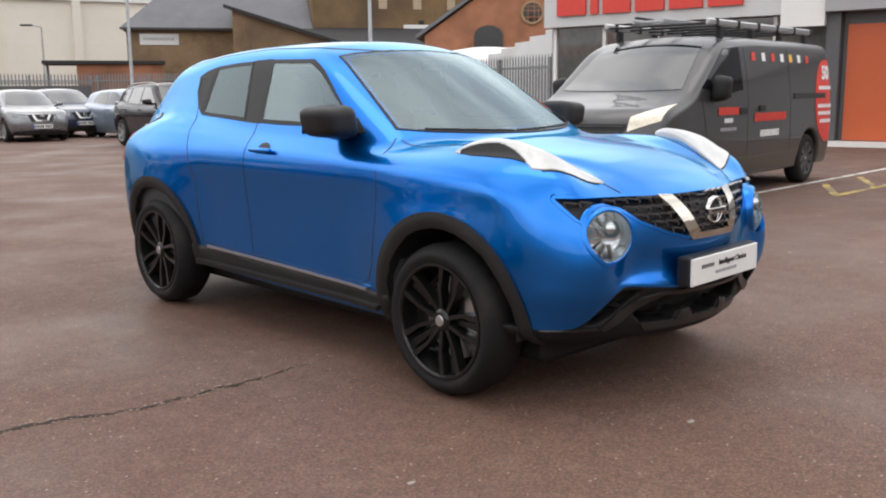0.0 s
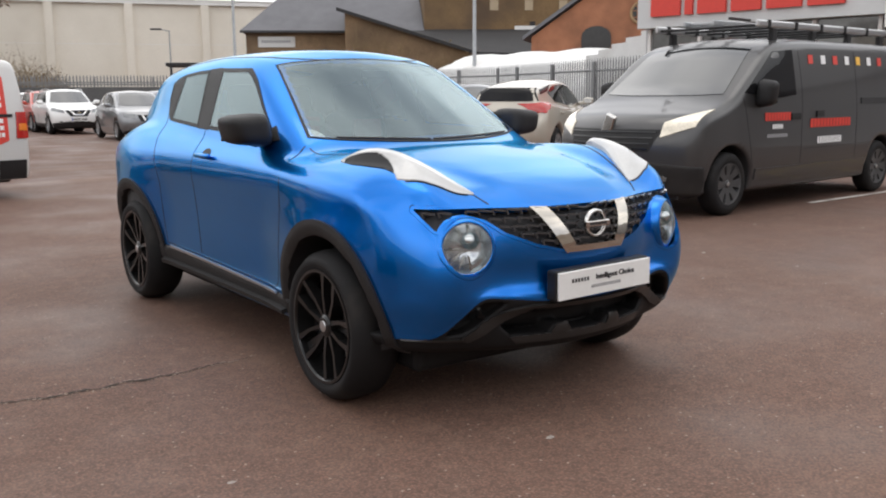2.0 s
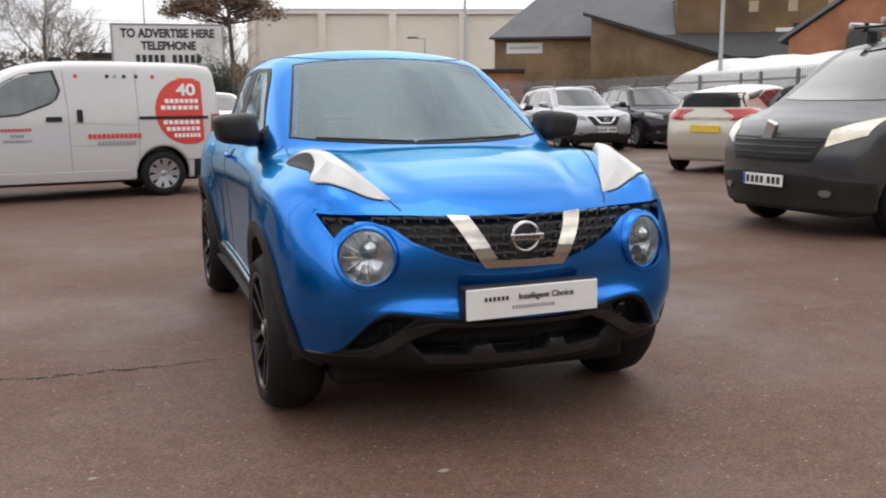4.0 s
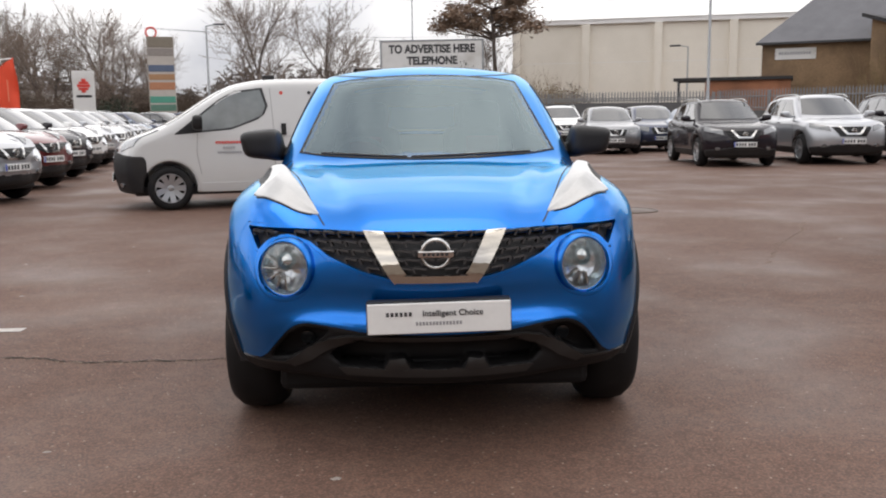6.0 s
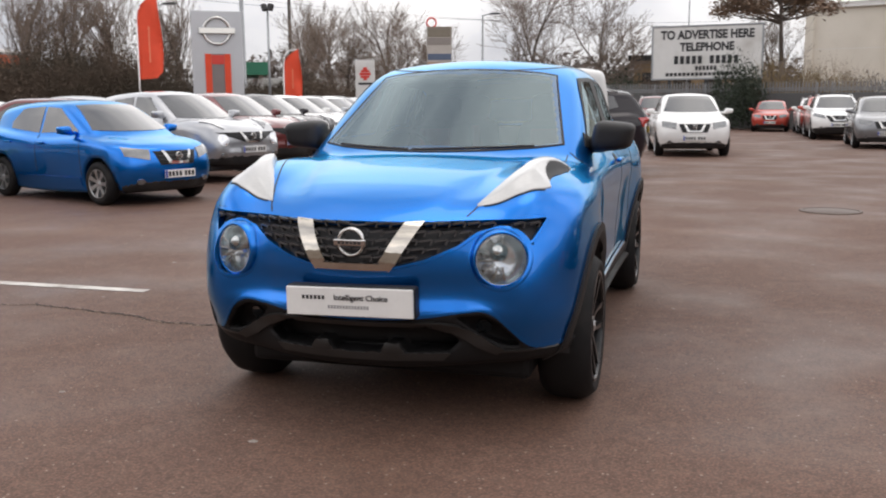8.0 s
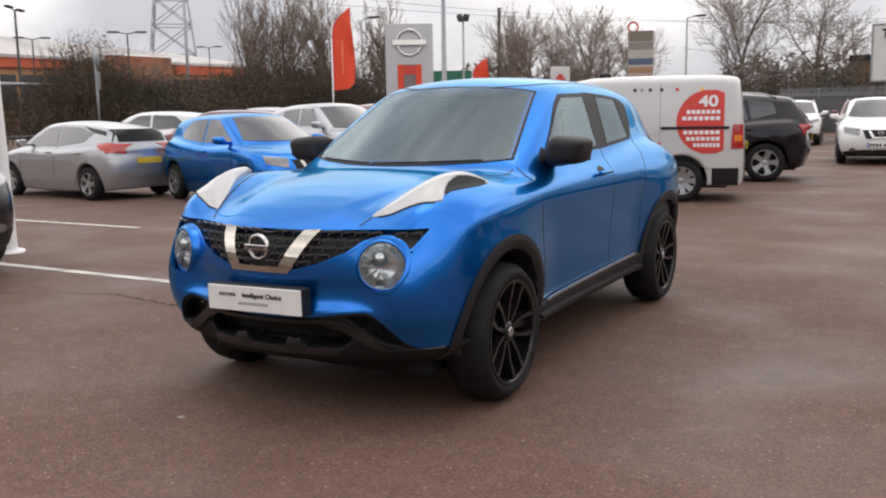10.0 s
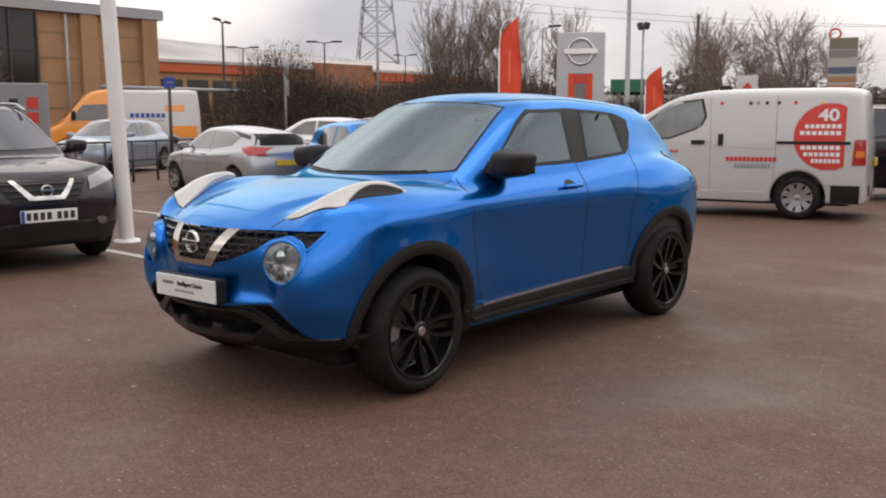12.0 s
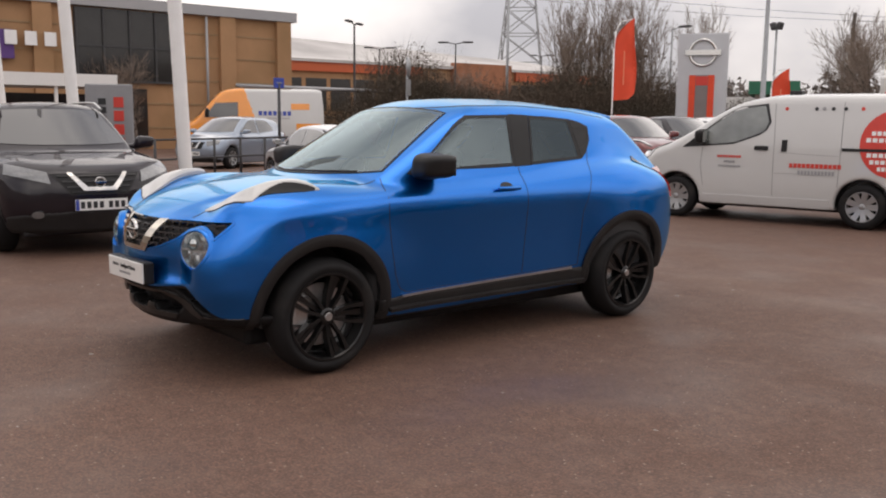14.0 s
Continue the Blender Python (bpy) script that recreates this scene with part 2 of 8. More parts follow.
def box(lo, hi, bevel=0.0, m=None):
    bm = bmesh.new()
    add_box(bm, lo, hi, bevel, m)
    return bm


def tubes(segments, sides=5):
    """Tapered tubes as vertices and faces: rows of (a, b, radius_a, radius_b)."""
    V, F = [], []
    for a, b, ra, rb in segments:
        a, b = Vector(a), Vector(b)
        d = b - a
        if d.length < 1e-6:
            continue
        q = d.to_track_quat("Z", "Y")
        base = len(V)
        for p, r in ((a, ra), (b, rb)):
            for k in range(sides):
                an = 2 * math.pi * k / sides
                V.append(p + q @ Vector((r * math.cos(an), r * math.sin(an), 0)))
        for k in range(sides):
            j = (k + 1) % sides
            F.append((base + k, base + j, base + sides + j, base + sides + k))
        F.append(tuple(base + k for k in reversed(range(sides))))
        F.append(tuple(base + sides + k for k in range(sides)))
    return V, F


def pipe(points, r, sides=6):
    """One bent tube through the points."""
    P = [Vector(p) for p in points]
    V, F = [], []
    for k, p in enumerate(P):
        d = (P[min(k + 1, len(P) - 1)] - P[max(k - 1, 0)]).normalized()
        q = d.to_track_quat("Z", "Y")
        V += [p + q @ Vector((r * math.cos(2 * math.pi * j / sides), r * math.sin(2 * math.pi * j / sides), 0)) for j in range(sides)]
    for k in range(len(P) - 1):
        for j in range(sides):
            i = (j + 1) % sides
            F.append((k * sides + j, k * sides + i, (k + 1) * sides + i, (k + 1) * sides + j))
    F.append(tuple(reversed(range(sides))))
    F.append(tuple((len(P) - 1) * sides + j for j in range(sides)))
    return V, F


def lathe(profile, n=40, axis="x", arc=None):
    """Turns rows of (along, radius) round the axis; the ends stay open unless the radius is 0."""
    V, F = [], []
    for s, r in profile:
        for k in range(n):
            a = 2 * math.pi * k / n if arc is None else arc[0] + (arc[1] - arc[0]) * k / (n - 1)
            c, d = r * math.cos(a), r * math.sin(a)
            V.append((s, c, d) if axis == "x" else (c, d, s) if axis == "z" else (c, s, d))
    for i in range(len(profile) - 1):
        for k in range(n if arc is None else n - 1):
            j = (k + 1) % n
            F.append((i * n + k, i * n + j, (i + 1) * n + j, (i + 1) * n + k))
    return V, F


def spline(points):
    """A smooth curve through rows of (s, value), as a function of arrays."""
    p = np.array(points, float)
    s, v = p[:, 0], p[:, 1]
    h, d = np.diff(s), np.diff(v) / np.diff(s)
    t = np.r_[d[0], (d[:-1] * h[1:] + d[1:] * h[:-1]) / (h[:-1] + h[1:]), d[-1]] if len(s) > 2 else np.r_[d[0], d[0]]
    for i in range(1, len(s) - 1):
        if d[i - 1] * d[i] <= 0:
            t[i] *= 0.35
    xs = np.linspace(s[0], s[-1], 500)
    i = np.clip(np.searchsorted(s, xs) - 1, 0, len(s) - 2)
    u = (xs - s[i]) / h[i]
    ys = (1 + 2 * u) * (1 - u) ** 2 * v[i] + u * (1 - u) ** 2 * h[i] * t[i] + u * u * (3 - 2 * u) * v[i + 1] + u * u * (u - 1) * h[i] * t[i + 1]
    return lambda q: np.interp(q, xs, ys)


def smax(a, b, k):
    return np.maximum(a, b) + np.maximum(k - np.abs(a - b), 0) ** 2 / (4 * k)


def smin(a, b, k):
    return -smax(-a, -b, k)


def polygon_field(u, v, pts):
    """Signed distance to a closed outline in the plane; negative inside."""
    u, v = np.broadcast_arrays(u, v)
    best, sign = np.full(u.shape, 1e9), np.ones(u.shape)
    n = len(pts)
    for i in range(n):
        (ax, ay), (bx, by) = pts[i], pts[(i + 1) % n]
        ex, ey = bx - ax, by - ay
        wx, wy = u - ax, v - ay
        t = np.clip((wx * ex + wy * ey) / (ex * ex + ey * ey), 0, 1)
        best = np.minimum(best, (wx - ex * t) ** 2 + (wy - ey * t) ** 2)
        c1, c2, c3 = v >= ay, v < by, ex * wy > ey * wx
        sign = np.where((c1 & c2 & c3) | (~c1 & ~c2 & ~c3), -sign, sign)
    return sign * np.sqrt(best)


def polygonise(fn, lo, hi, h, rounds=3):
    """The surface fn = 0 as a smooth quad mesh on a grid of step h."""
    ax = [np.arange(a, b + h, h) for a, b in zip(lo, hi)]
    val = np.broadcast_to(fn(ax[0][:, None, None], ax[1][None, :, None], ax[2][None, None, :]), [len(a) for a in ax]).astype(float)
    neg = val < 0
    c = [neg[i : i - 1 or None, j : j - 1 or None, k : k - 1 or None] for i in (0, 1) for j in (0, 1) for k in (0, 1)]
    cnt = sum(x.astype(np.int8) for x in c)
    act = (cnt > 0) & (cnt < 8)
    idx = np.full(act.shape, -1)
    idx[act] = np.arange(act.sum())
    I, J, K = np.nonzero(act)
    tot, num = np.zeros((len(I), 3)), np.zeros(len(I))
    cor = [(i, j, k) for i in (0, 1) for j in (0, 1) for k in (0, 1)]
    for p in cor:
        for a in range(3):
            if p[a] == 0:
                q = list(p)
                q[a] = 1
                v0, v1 = val[I + p[0], J + p[1], K + p[2]], val[I + q[0], J + q[1], K + q[2]]
                hit = (v0 < 0) != (v1 < 0)
                t = np.where(hit, v0 / np.where(hit, v0 - v1, 1), 0)
                at = np.repeat(np.array(p, float)[None], len(I), 0)
                at[:, a] = t
                tot[hit] += at[hit]
                num[hit] += 1
    P = np.stack([ax[0][I], ax[1][J], ax[2][K]], 1) + tot / num[:, None] * h
    quads = []
    for a in range(3):
        b, d = (a + 1) % 3, (a + 2) % 3
        s0, s1 = [slice(None)] * 3, [slice(None)] * 3
        s0[a], s1[a] = slice(0, -1), slice(1, None)
        s0[b] = s1[b] = slice(1, -1)
        s0[d] = s1[d] = slice(1, -1)
        n0, n1 = neg[tuple(s0)], neg[tuple(s1)]
        E = np.argwhere(n0 != n1)
        up = n0[n0 != n1]
        E[:, b] += 1
        E[:, d] += 1
        ring = []
        for db, dd in ((-1, -1), (0, -1), (0, 0), (-1, 0)):
            q = E.copy()
            q[:, b] += db
            q[:, d] += dd
            ring.append(idx[q[:, 0], q[:, 1], q[:, 2]])
        R = np.stack(ring, 1)
        R[~up] = R[~up][:, ::-1]
        quads.append(R)
    Q = np.concatenate(quads)
    e = h * 0.15
    for _ in range(rounds):
        v = fn(P[:, 0], P[:, 1], P[:, 2])
        g = np.stack([fn(P[:, 0] + e * (n == 0), P[:, 1] + e * (n == 1), P[:, 2] + e * (n == 2)) - v for n in range(3)], 1) / e
        P -= np.clip(v / np.maximum((g * g).sum(1), 0.2), -0.5 * h, 0.5 * h)[:, None] * g
    return P, Q


class Skin:
    """A body surface on which panes, lamps and trim are laid by casting lines from one side."""

    def __init__(self, verts, faces):
        from mathutils.bvhtree import BVHTree

        self.tree = BVHTree.FromPolygons([tuple(map(float, v)) for v in verts], [tuple(map(int, f)) for f in faces])

    def cast(self, u, v, side):
        o, d = {"left": ((3, u, v), (-1, 0, 0)), "right": ((-3, u, v), (1, 0, 0)), "front": ((u, -6, v), (0, 1, 0)), "rear": ((u, 6, v), (0, -1, 0)), "top": ((u, v, 4), (0, 0, -1))}[side]
        p, n, _, _ = self.tree.ray_cast(Vector(o), Vector(d))
        if p is not None and n.dot(Vector(d)) > 0:
            n = -n
        return p, n

    def patch(self, name, grid, side, material, parent, off=0.004, thick=0.006, cells="all", label="", smooth=True, bury=0.0):
        """Lays a grid of (u, v) on the skin, raised by off, with an edge that reaches back by thick."""
        g = np.asarray(grid, float)
        n, m = g.shape[:2]
        pts = [[self.cast(*g[i, j], side) for j in range(m)] for i in range(n)]
        V, F, ids = [], [], {}

        def vid(i, j, lay):
            key = (i, j, lay)
            if key not in ids:
                p, nn = pts[i][j]
                ids[key] = len(V)
                V.append(p + nn * ((-bury if bury and j == m - 1 else off) - thick * lay))
            return ids[key]

        live = set()
        for i in range(n - 1):
            for j in range(m - 1):
                edge = i in (0, n - 2) or j in (0, m - 2)
                if (cells == "ring" and not edge) or (cells == "inner" and edge):
                    continue
                ring = [pts[a][b][0] for a, b in ((i, j), (i + 1, j), (i + 1, j + 1), (i, j + 1))]
                if all(p is not None for p in ring) and max((ring[k] - ring[k - 1]).length for k in range(4)) < 0.45:
                    live.add((i, j))
        flip = None
        for i, j in sorted(live):
            q = [vid(i, j, 0), vid(i + 1, j, 0), vid(i + 1, j + 1, 0), vid(i, j + 1, 0)]
            if flip is None:
                nn = (V[q[1]] - V[q[0]]).cross(V[q[3]] - V[q[0]])
                flip = nn.dot(pts[i][j][1]) < 0
            F.append(q[::-1] if flip else q)
            for (a, b), (c, d), nb in (((i, j), (i + 1, j), (i, j - 1)), ((i + 1, j), (i + 1, j + 1), (i + 1, j)), ((i + 1, j + 1), (i, j + 1), (i, j + 1)), ((i, j + 1), (i, j), (i - 1, j))):
                if nb not in live:
                    q = [vid(c, d, 0), vid(a, b, 0), vid(a, b, 1), vid(c, d, 1)]
                    F.append(q[::-1] if flip else q)
        if not F:
            return None
        ob = mesh_object(name, V, F, material, parent, smooth, label)
        if smooth:
            ob.data.set_sharp_from_angle(angle=radians(40))
        return ob


def resample(line, n):
    p = np.array(line, float)
    s = np.r_[0, np.cumsum(np.linalg.norm(np.diff(p, axis=0), axis=1))]
    q = np.linspace(0, s[-1], n)
    return np.stack([np.interp(q, s, p[:, 0]), np.interp(q, s, p[:, 1])], 1)


def ruled(a, b, n, m, rim=0.0):
    """A grid between two lines a and b: n along, m across; rim is the share of the outermost cells."""
    A, B = resample(a, 201), resample(b, 201)
    s = np.linspace(0, 1, n) if not rim else np.r_[0, np.linspace(rim, 1 - rim, n - 2), 1]
    t = np.linspace(0, 1, m) if not rim else np.r_[0, np.linspace(rim * 1.8, 1 - rim * 1.8, m - 2), 1]
    ia = (s * 200).round().astype(int)
    return A[ia][:, None] * (1 - t)[None, :, None] + B[ia][:, None] * t[None, :, None]


def disc_grid(cu, cv, ru, rv, n=28, m=5, hole=0.0):
    a = np.linspace(0, 2 * np.pi, n + 1)
    r = np.linspace(max(hole, 0.02), 1, m)
    return np.stack([cu + ru * np.cos(a)[:, None] * r, cv + rv * np.sin(a)[:, None] * r], -1)


def rect(u0, v0, u1, v1, n=6, m=4):
    return ruled([(u0, v1), (u1, v1)], [(u0, v0), (u1, v0)], n, m)


def text_mesh(name, body, size, material, parent, m, label="", align="CENTER", squeeze=1.0, depth=0.004, bold=0.03):
    cu = bpy.data.curves.new(name, "FONT")
    cu.body, cu.size, cu.align_x, cu.extrude, cu.offset = body, size, align, depth, size * bold
    tmp = bpy.data.objects.new(name, cu)
    scene.collection.objects.link(tmp)
    me = bpy.data.meshes.new_from_object(tmp.evaluated_get(bpy.context.evaluated_depsgraph_get()))
    bpy.data.objects.remove(tmp)
    me.transform(m @ Matrix.Diagonal((squeeze, 1, 1, 1)))
    me.materials.clear()
    me.materials.append(material)
    ob = new(name, me)
    ob.parent = parent
    if label:
        ob["label"] = label
    return ob


def lettering(name, body, size, material, parent, m, squeeze=1.0, bold=0.03):
    """A line of capitals, each letter a part of its own."""
    ob = text_mesh(name, body, size, material, parent, m, squeeze=squeeze, bold=bold)
    bm = bmesh.new()
    bm.from_mesh(ob.data)
    todo = set(bm.verts)
    while todo:
        seed = min(todo, key=lambda w: w.index)
        isle, edge = {seed}, [seed]
        while edge:
            w = edge.pop()
            for e in w.link_edges:
                o = e.other_vert(w)
                if o not in isle:
                    isle.add(o)
                    edge.append(o)
        todo -= isle
        order = sorted(isle, key=lambda w: w.index)
        ids = {w: i for i, w in enumerate(order)}
        faces = [[ids[w] for w in fc.verts] for fc in bm.faces if fc.verts[0] in isle]
        mesh_object("letter", [w.co.copy() for w in order], faces, material, parent, False)
    bm.free()
    bpy.data.objects.remove(ob)


def heading(x, y, hx, hy, z=0.0):
    """The pose of a vehicle whose nose (its -y) points along (hx, hy)."""
    return Matrix.Translation((x, y, z)) @ Matrix.Rotation(math.atan2(hx, -hy), 4, "Z")


# ---------------------------------------------------------------- vehicles
def body_field(P):
    """The outer skin of a vehicle as a field, from its curves: nose at -y, symmetric in x."""
    top, wy, wz, nose, tail = (spline(P[k]) for k in ("top", "wy", "wz", "nose", "tail"))
    bot = spline(P.get("bottom", ((-3, 0.24), (3, 0.24))))
    crown = P.get("crown", 0.08)

    def fn(x, y, z, cut=True):
        ax = np.abs(x)
        slope = (top(y + 0.02) - top(y - 0.02)) / 0.04
        lift = 0.0
        if "bonnet" in P:
            rise, edge, soft = P["bonnet"]
            gate = np.clip((y + 2.0) / 0.3, 0, 1) * np.clip((-0.95 - y) / 0.25, 0, 1)
            lift = rise * gate * (0.5 - 0.5 * np.tanh((ax - P["_edge"](y)) / soft))
        f = (z - top(y) - lift + crown * ax**2) / np.sqrt(1 + slope**2)
        flank = wy(y) + wz(z)
        f = smax(f, ax - flank, P.get("k_top", 0.09))
        f = smax(f, (nose(z) + P["nose_c"] * ax**2 - y) * 0.8, P.get("k_nose", 0.1))
        f = smax(f, (y - tail(z) + P["tail_c"] * ax**2) * 0.9, P.get("k_tail", 0.1))
        if "roof" in P:
            roof, gy = P["_roof"], P["_gy"]
            (sy, sz, sk), (ry, rz, rk) = P["screen"], P["back"]
            g = z - roof(y) + P["roof_c"] * ax**2
            w0, z0, tum = P["cabin"]
            g = smax(g, (ax - w0 - gy(y) + tum * (z - z0)) / math.hypot(1, tum), 0.09)
            g = smax(g, (sy + sk * (z - sz) + P.get("screen_c", 0.5) * ax**2 - y) / math.hypot(1, sk), 0.07)
            g = smax(g, (y - ry + rk * (z - rz) + 0.25 * ax**2) / math.hypot(1, rk), 0.06)
            g = smax(g, P.get("cab_floor", 0.98) - z, 0.05)
            f = smin(f, g, P.get("k_cab", 0.05))
        for cx, cy, cz, rx, ryy, rzz in P.get("bulges", ()):
            d = np.sqrt(((ax - cx) / rx) ** 2 + ((y - cy) / ryy) ** 2 + ((z - cz) / rzz) ** 2)
            f = smin(f, (d - 1) * min(rx, ryy, rzz), P.get("k_bulge", 0.09))
        f = smax(f, bot(y) - z, 0.05)
        for depth, side, pts in P.get("recess", ()) if cut else ():
            u, v = (x, z) if side == "front" else (y, z)
            gate = polygon_field(np.abs(u) if side == "front" else u, v, pts)
            if side == "front":
                gate = np.maximum(gate, y + 1.0)
            f = np.maximum(f, np.minimum(-gate, f + depth))
        if cut:
            for wyy in P["axles"]:
                r = np.sqrt((y - wyy) ** 2 + (z - P["hub"]) ** 2)
                f = smax(f, np.minimum(P["arch"] - r, ax - P["arch_in"]), 0.02)
        return f

    return fn


def prepared(P):
    if "roof" in P:
        P["_roof"], P["_gy"] = spline(P["roof"]), spline(P["gy"])
    if "bonnet" in P:
        P["_edge"] = spline(P["bonnet"][1])
    return P


def box_of(P):
    return (-P["half"] - 0.1, P["y0"] - 0.1, 0.1), (P["half"] + 0.1, P["y1"] + 0.1, P["high"] + 0.1)


WHEELS = {}


def wheel_meshes(style, r, width):
    """Meshes of a wheel whose outer face looks along +x: barrel, tyre, rim."""
    key = (style, r, width)
    if key in WHEELS:
        return WHEELS[key]
    w, rr = width / 2, r * (0.755 if style == "black" else 0.66)
    tv, tf = lathe([(-w * 0.9, rr * 0.98), (-w, rr + 0.02), (-w * 1.02, (rr + r) / 2), (-w * 0.9, r - 0.028), (-w * 0.68, r - 0.007), (-w * 0.3, r), (w * 0.3, r), (w * 0.68, r - 0.007), (w * 0.9, r - 0.028), (w * 1.02, (rr + r) / 2), (w, rr + 0.02), (w * 0.9, rr * 0.98)], 56 if style == "black" else 28)
    bv, bf = lathe([(-w * 0.9, rr * 0.99), (w * 0.2, rr * 0.9), (-w * 0.5, rr * 0.86), (-w * 0.5, 0.0)] if style == "black" else [(-w * 0.9, rr * 0.99), (w * 0.1, rr * 0.9), (w * 0.1, 0.0)], 40 if style == "black" else 24)
    bm = bmesh.new()
    rim_v, rim_f = lathe([(w * 0.2, rr * 0.9), (w * 0.9, rr * 0.93), (w * 0.98, rr * 0.955), (w * 0.98, rr * 1.0), (w * 0.86, rr * 1.01)], 56 if style == "black" else 28)
    vs = [bm.verts.new(v) for v in rim_v]
    for q in rim_f:
        bm.faces.new([vs[i] for i in q])
    spokes = {"black": 5, "five": 5, "seven": 7, "cover": 9, "steel": 8}[style]
    for k in range(spokes):
        a0 = 2 * math.pi * k / spokes
        twins = ((-0.2, -0.16), (0.2, 0.16), (0.0, 0.0)) if style == "black" else ((0.0, 0.0),)
        for da, lean in twins:
            a1 = a0 + da
            wid = {"black": 0.028, "five": 0.045, "seven": 0.032, "cover": 0.05, "steel": 0.045}[style] * r / 0.33
            web = style == "black" and da == 0
            if style == "black":
                wid = 0.015 if web else 0.0105
            pts = []
            for rad, hw, x in ((rr * 0.14, wid * 0.9, w * 0.72), (rr * 0.55, wid * 0.75, w * 0.82), (rr * 0.94, wid * (1.25 if style != "cover" else 0.9), w * 0.93)):
                an = a1 + lean * (1 - rad / rr) * 1.6
                x -= 0.03 if web else 0.0
                c, s = math.cos(an), math.sin(an)
                pts.append([(x, rad * c - e * hw * s, rad * s + e * hw * c) for e in (-1, 1)] + [(x - w * 0.4, rad * c - e * hw * 1.1 * s, rad * s + e * hw * 1.1 * c) for e in (-1, 1)])
            for p, q in zip(pts, pts[1:]):
                pv, qv = [bm.verts.new(v) for v in p], [bm.verts.new(v) for v in q]
                for i, j in ((0, 1), (1, 3), (3, 2), (2, 0)):
                    bm.faces.new((pv[i], pv[j], qv[j], qv[i]))
                bm.faces.new((pv[0], pv[1], pv[3], pv[2]))
                bm.faces.new((qv[0], qv[1], qv[3], qv[2]))
    hub_v, hub_f = lathe([(w * 0.3, rr * 0.2), (w * 0.74, rr * 0.2), (w * 0.82, rr * 0.15), (w * 0.84, 0.0)], 20)
    vs = [bm.verts.new(v) for v in hub_v]
    for q in hub_f:
        bm.faces.new([vs[i] for i in q])
    bmesh.ops.recalc_face_normals(bm, faces=bm.faces)
    made = []
    for name, v, f in (("barrel", bv, bf), ("tyre", tv, tf)):
        me = bpy.data.meshes.new(name)
        me.from_pydata(v, [], f)
        me.materials.append(M_GLOSSBLK if name == "barrel" else M_RUBBER)
        me.polygons.foreach_set("use_smooth", [True] * len(me.polygons))
        me.update()
        made.append(me)
    me = bpy.data.meshes.new("rim")
    bm.to_mesh(me)
    bm.free()
    me.materials.append({"black": M_BRIM, "steel": M_DSTEELW}.get(style, M_ALLOY))
    made.append(me)
    cv, cf = lathe([(w * 0.84, rr * 0.1), (w * 0.87, rr * 0.09), (w * 0.88, 0.0)], 16)
    me = bpy.data.meshes.new("centre_cap")
    me.from_pydata(cv, [], cf)
    me.materials.append(M_SATIN)
    made.append(me)
    if style == "black":
        dv, df = lathe([(0.0, rr * 0.1), (-0.005, rr * 0.72), (-0.025, rr * 0.72)], 32)
        me = bpy.data.meshes.new("brake_disc")
        me.from_pydata(dv, [], df)
        me.materials.append(M_SATIN)
        made.append(me)
    WHEELS[key] = made
    return made


def add_wheels(root, P, style):
    for y in P["axles"]:
        for s in (1, -1):
            ms = wheel_meshes(style, P["tyre"], P.get("tyre_w", 0.22))
            hub = new("wheel", ms[0])
            hub.parent = root
            hub.matrix_basis = Matrix.Translation((s * P["track"], y, P["tyre"])) @ Matrix.Rotation(0 if s > 0 else math.pi, 4, "Z")
            for me in ms[1:]:
                o = new(me.name, me)
                o.parent = hub


def add_mirrors(root, at, size, material, arm=0.12, step=0.03):
    """Door mirrors: a rounded housing on a short foot, with a real mirror face."""
    x, y, z = at
    sx, sy, sz = size
    for s in (1, -1):
        def shell(px, py, pz):
            u = ((px - s * x) / sx, (py - y) / sy, (pz - z) / sz)
            body = (np.power(np.abs(u[0] - 0.15 * s * u[2]) ** 4.5 + np.abs(u[1]) ** 2.8 + np.abs(u[2] * (1.06 + 0.14 * s * u[0])) ** 4.5, 1 / 4) - 1) * min(size)
            body = smax(body, (py - y - sy * 0.7), 0.015)
            foot = np.sqrt((py - y - 0.01) ** 2 * 0.6 + (pz - z + sz * 0.62) ** 2) - 0.028
            foot = np.maximum(foot, np.abs(px - s * (x - sx - arm / 2)) - arm / 2 - 0.05)
            return smin(body, foot, 0.03)

        lo = (min(s * (x + sx), s * (x - sx - arm - 0.08)) - 0.03, y - sy - 0.04, z - sz - 0.06)
        hi = (max(s * (x + sx), s * (x - sx - arm - 0.08)) + 0.03, y + sy + 0.04, z + sz + 0.06)
        v, q = polygonise(shell, lo, hi, step)
        ob = mesh_object("door_mirror", v, q, material, root)
        bm = bmesh.new()
        add_box(bm, (s * x - sx * 0.8, y + sy * 0.71, z - sz * 0.72), (s * x + sx * 0.8, y + sy * 0.73, z + sz * 0.72), 0.004)
        part("mirror_glass", bm, M_CHROME, ob)


def cut_faces(verts, quads, windows):
    """Leaves out the faces that lie behind the given window outlines: (side, outline)."""
    c = verts[quads].mean(1)
    keep = np.ones(len(quads), bool)
    for side, pts in windows:
        u, v = {"left": (c[:, 1], c[:, 2]), "right": (c[:, 1], c[:, 2]), "front": (c[:, 0], c[:, 2]), "rear": (c[:, 0], c[:, 2])}[side]
        facing = {"left": c[:, 0] > 0.3, "right": c[:, 0] < -0.3, "front": c[:, 1] < 0.2, "rear": c[:, 1] > 1.0}[side]
        keep &= ~((polygon_field(u, v, pts) < 0) & facing)
    return quads[keep]


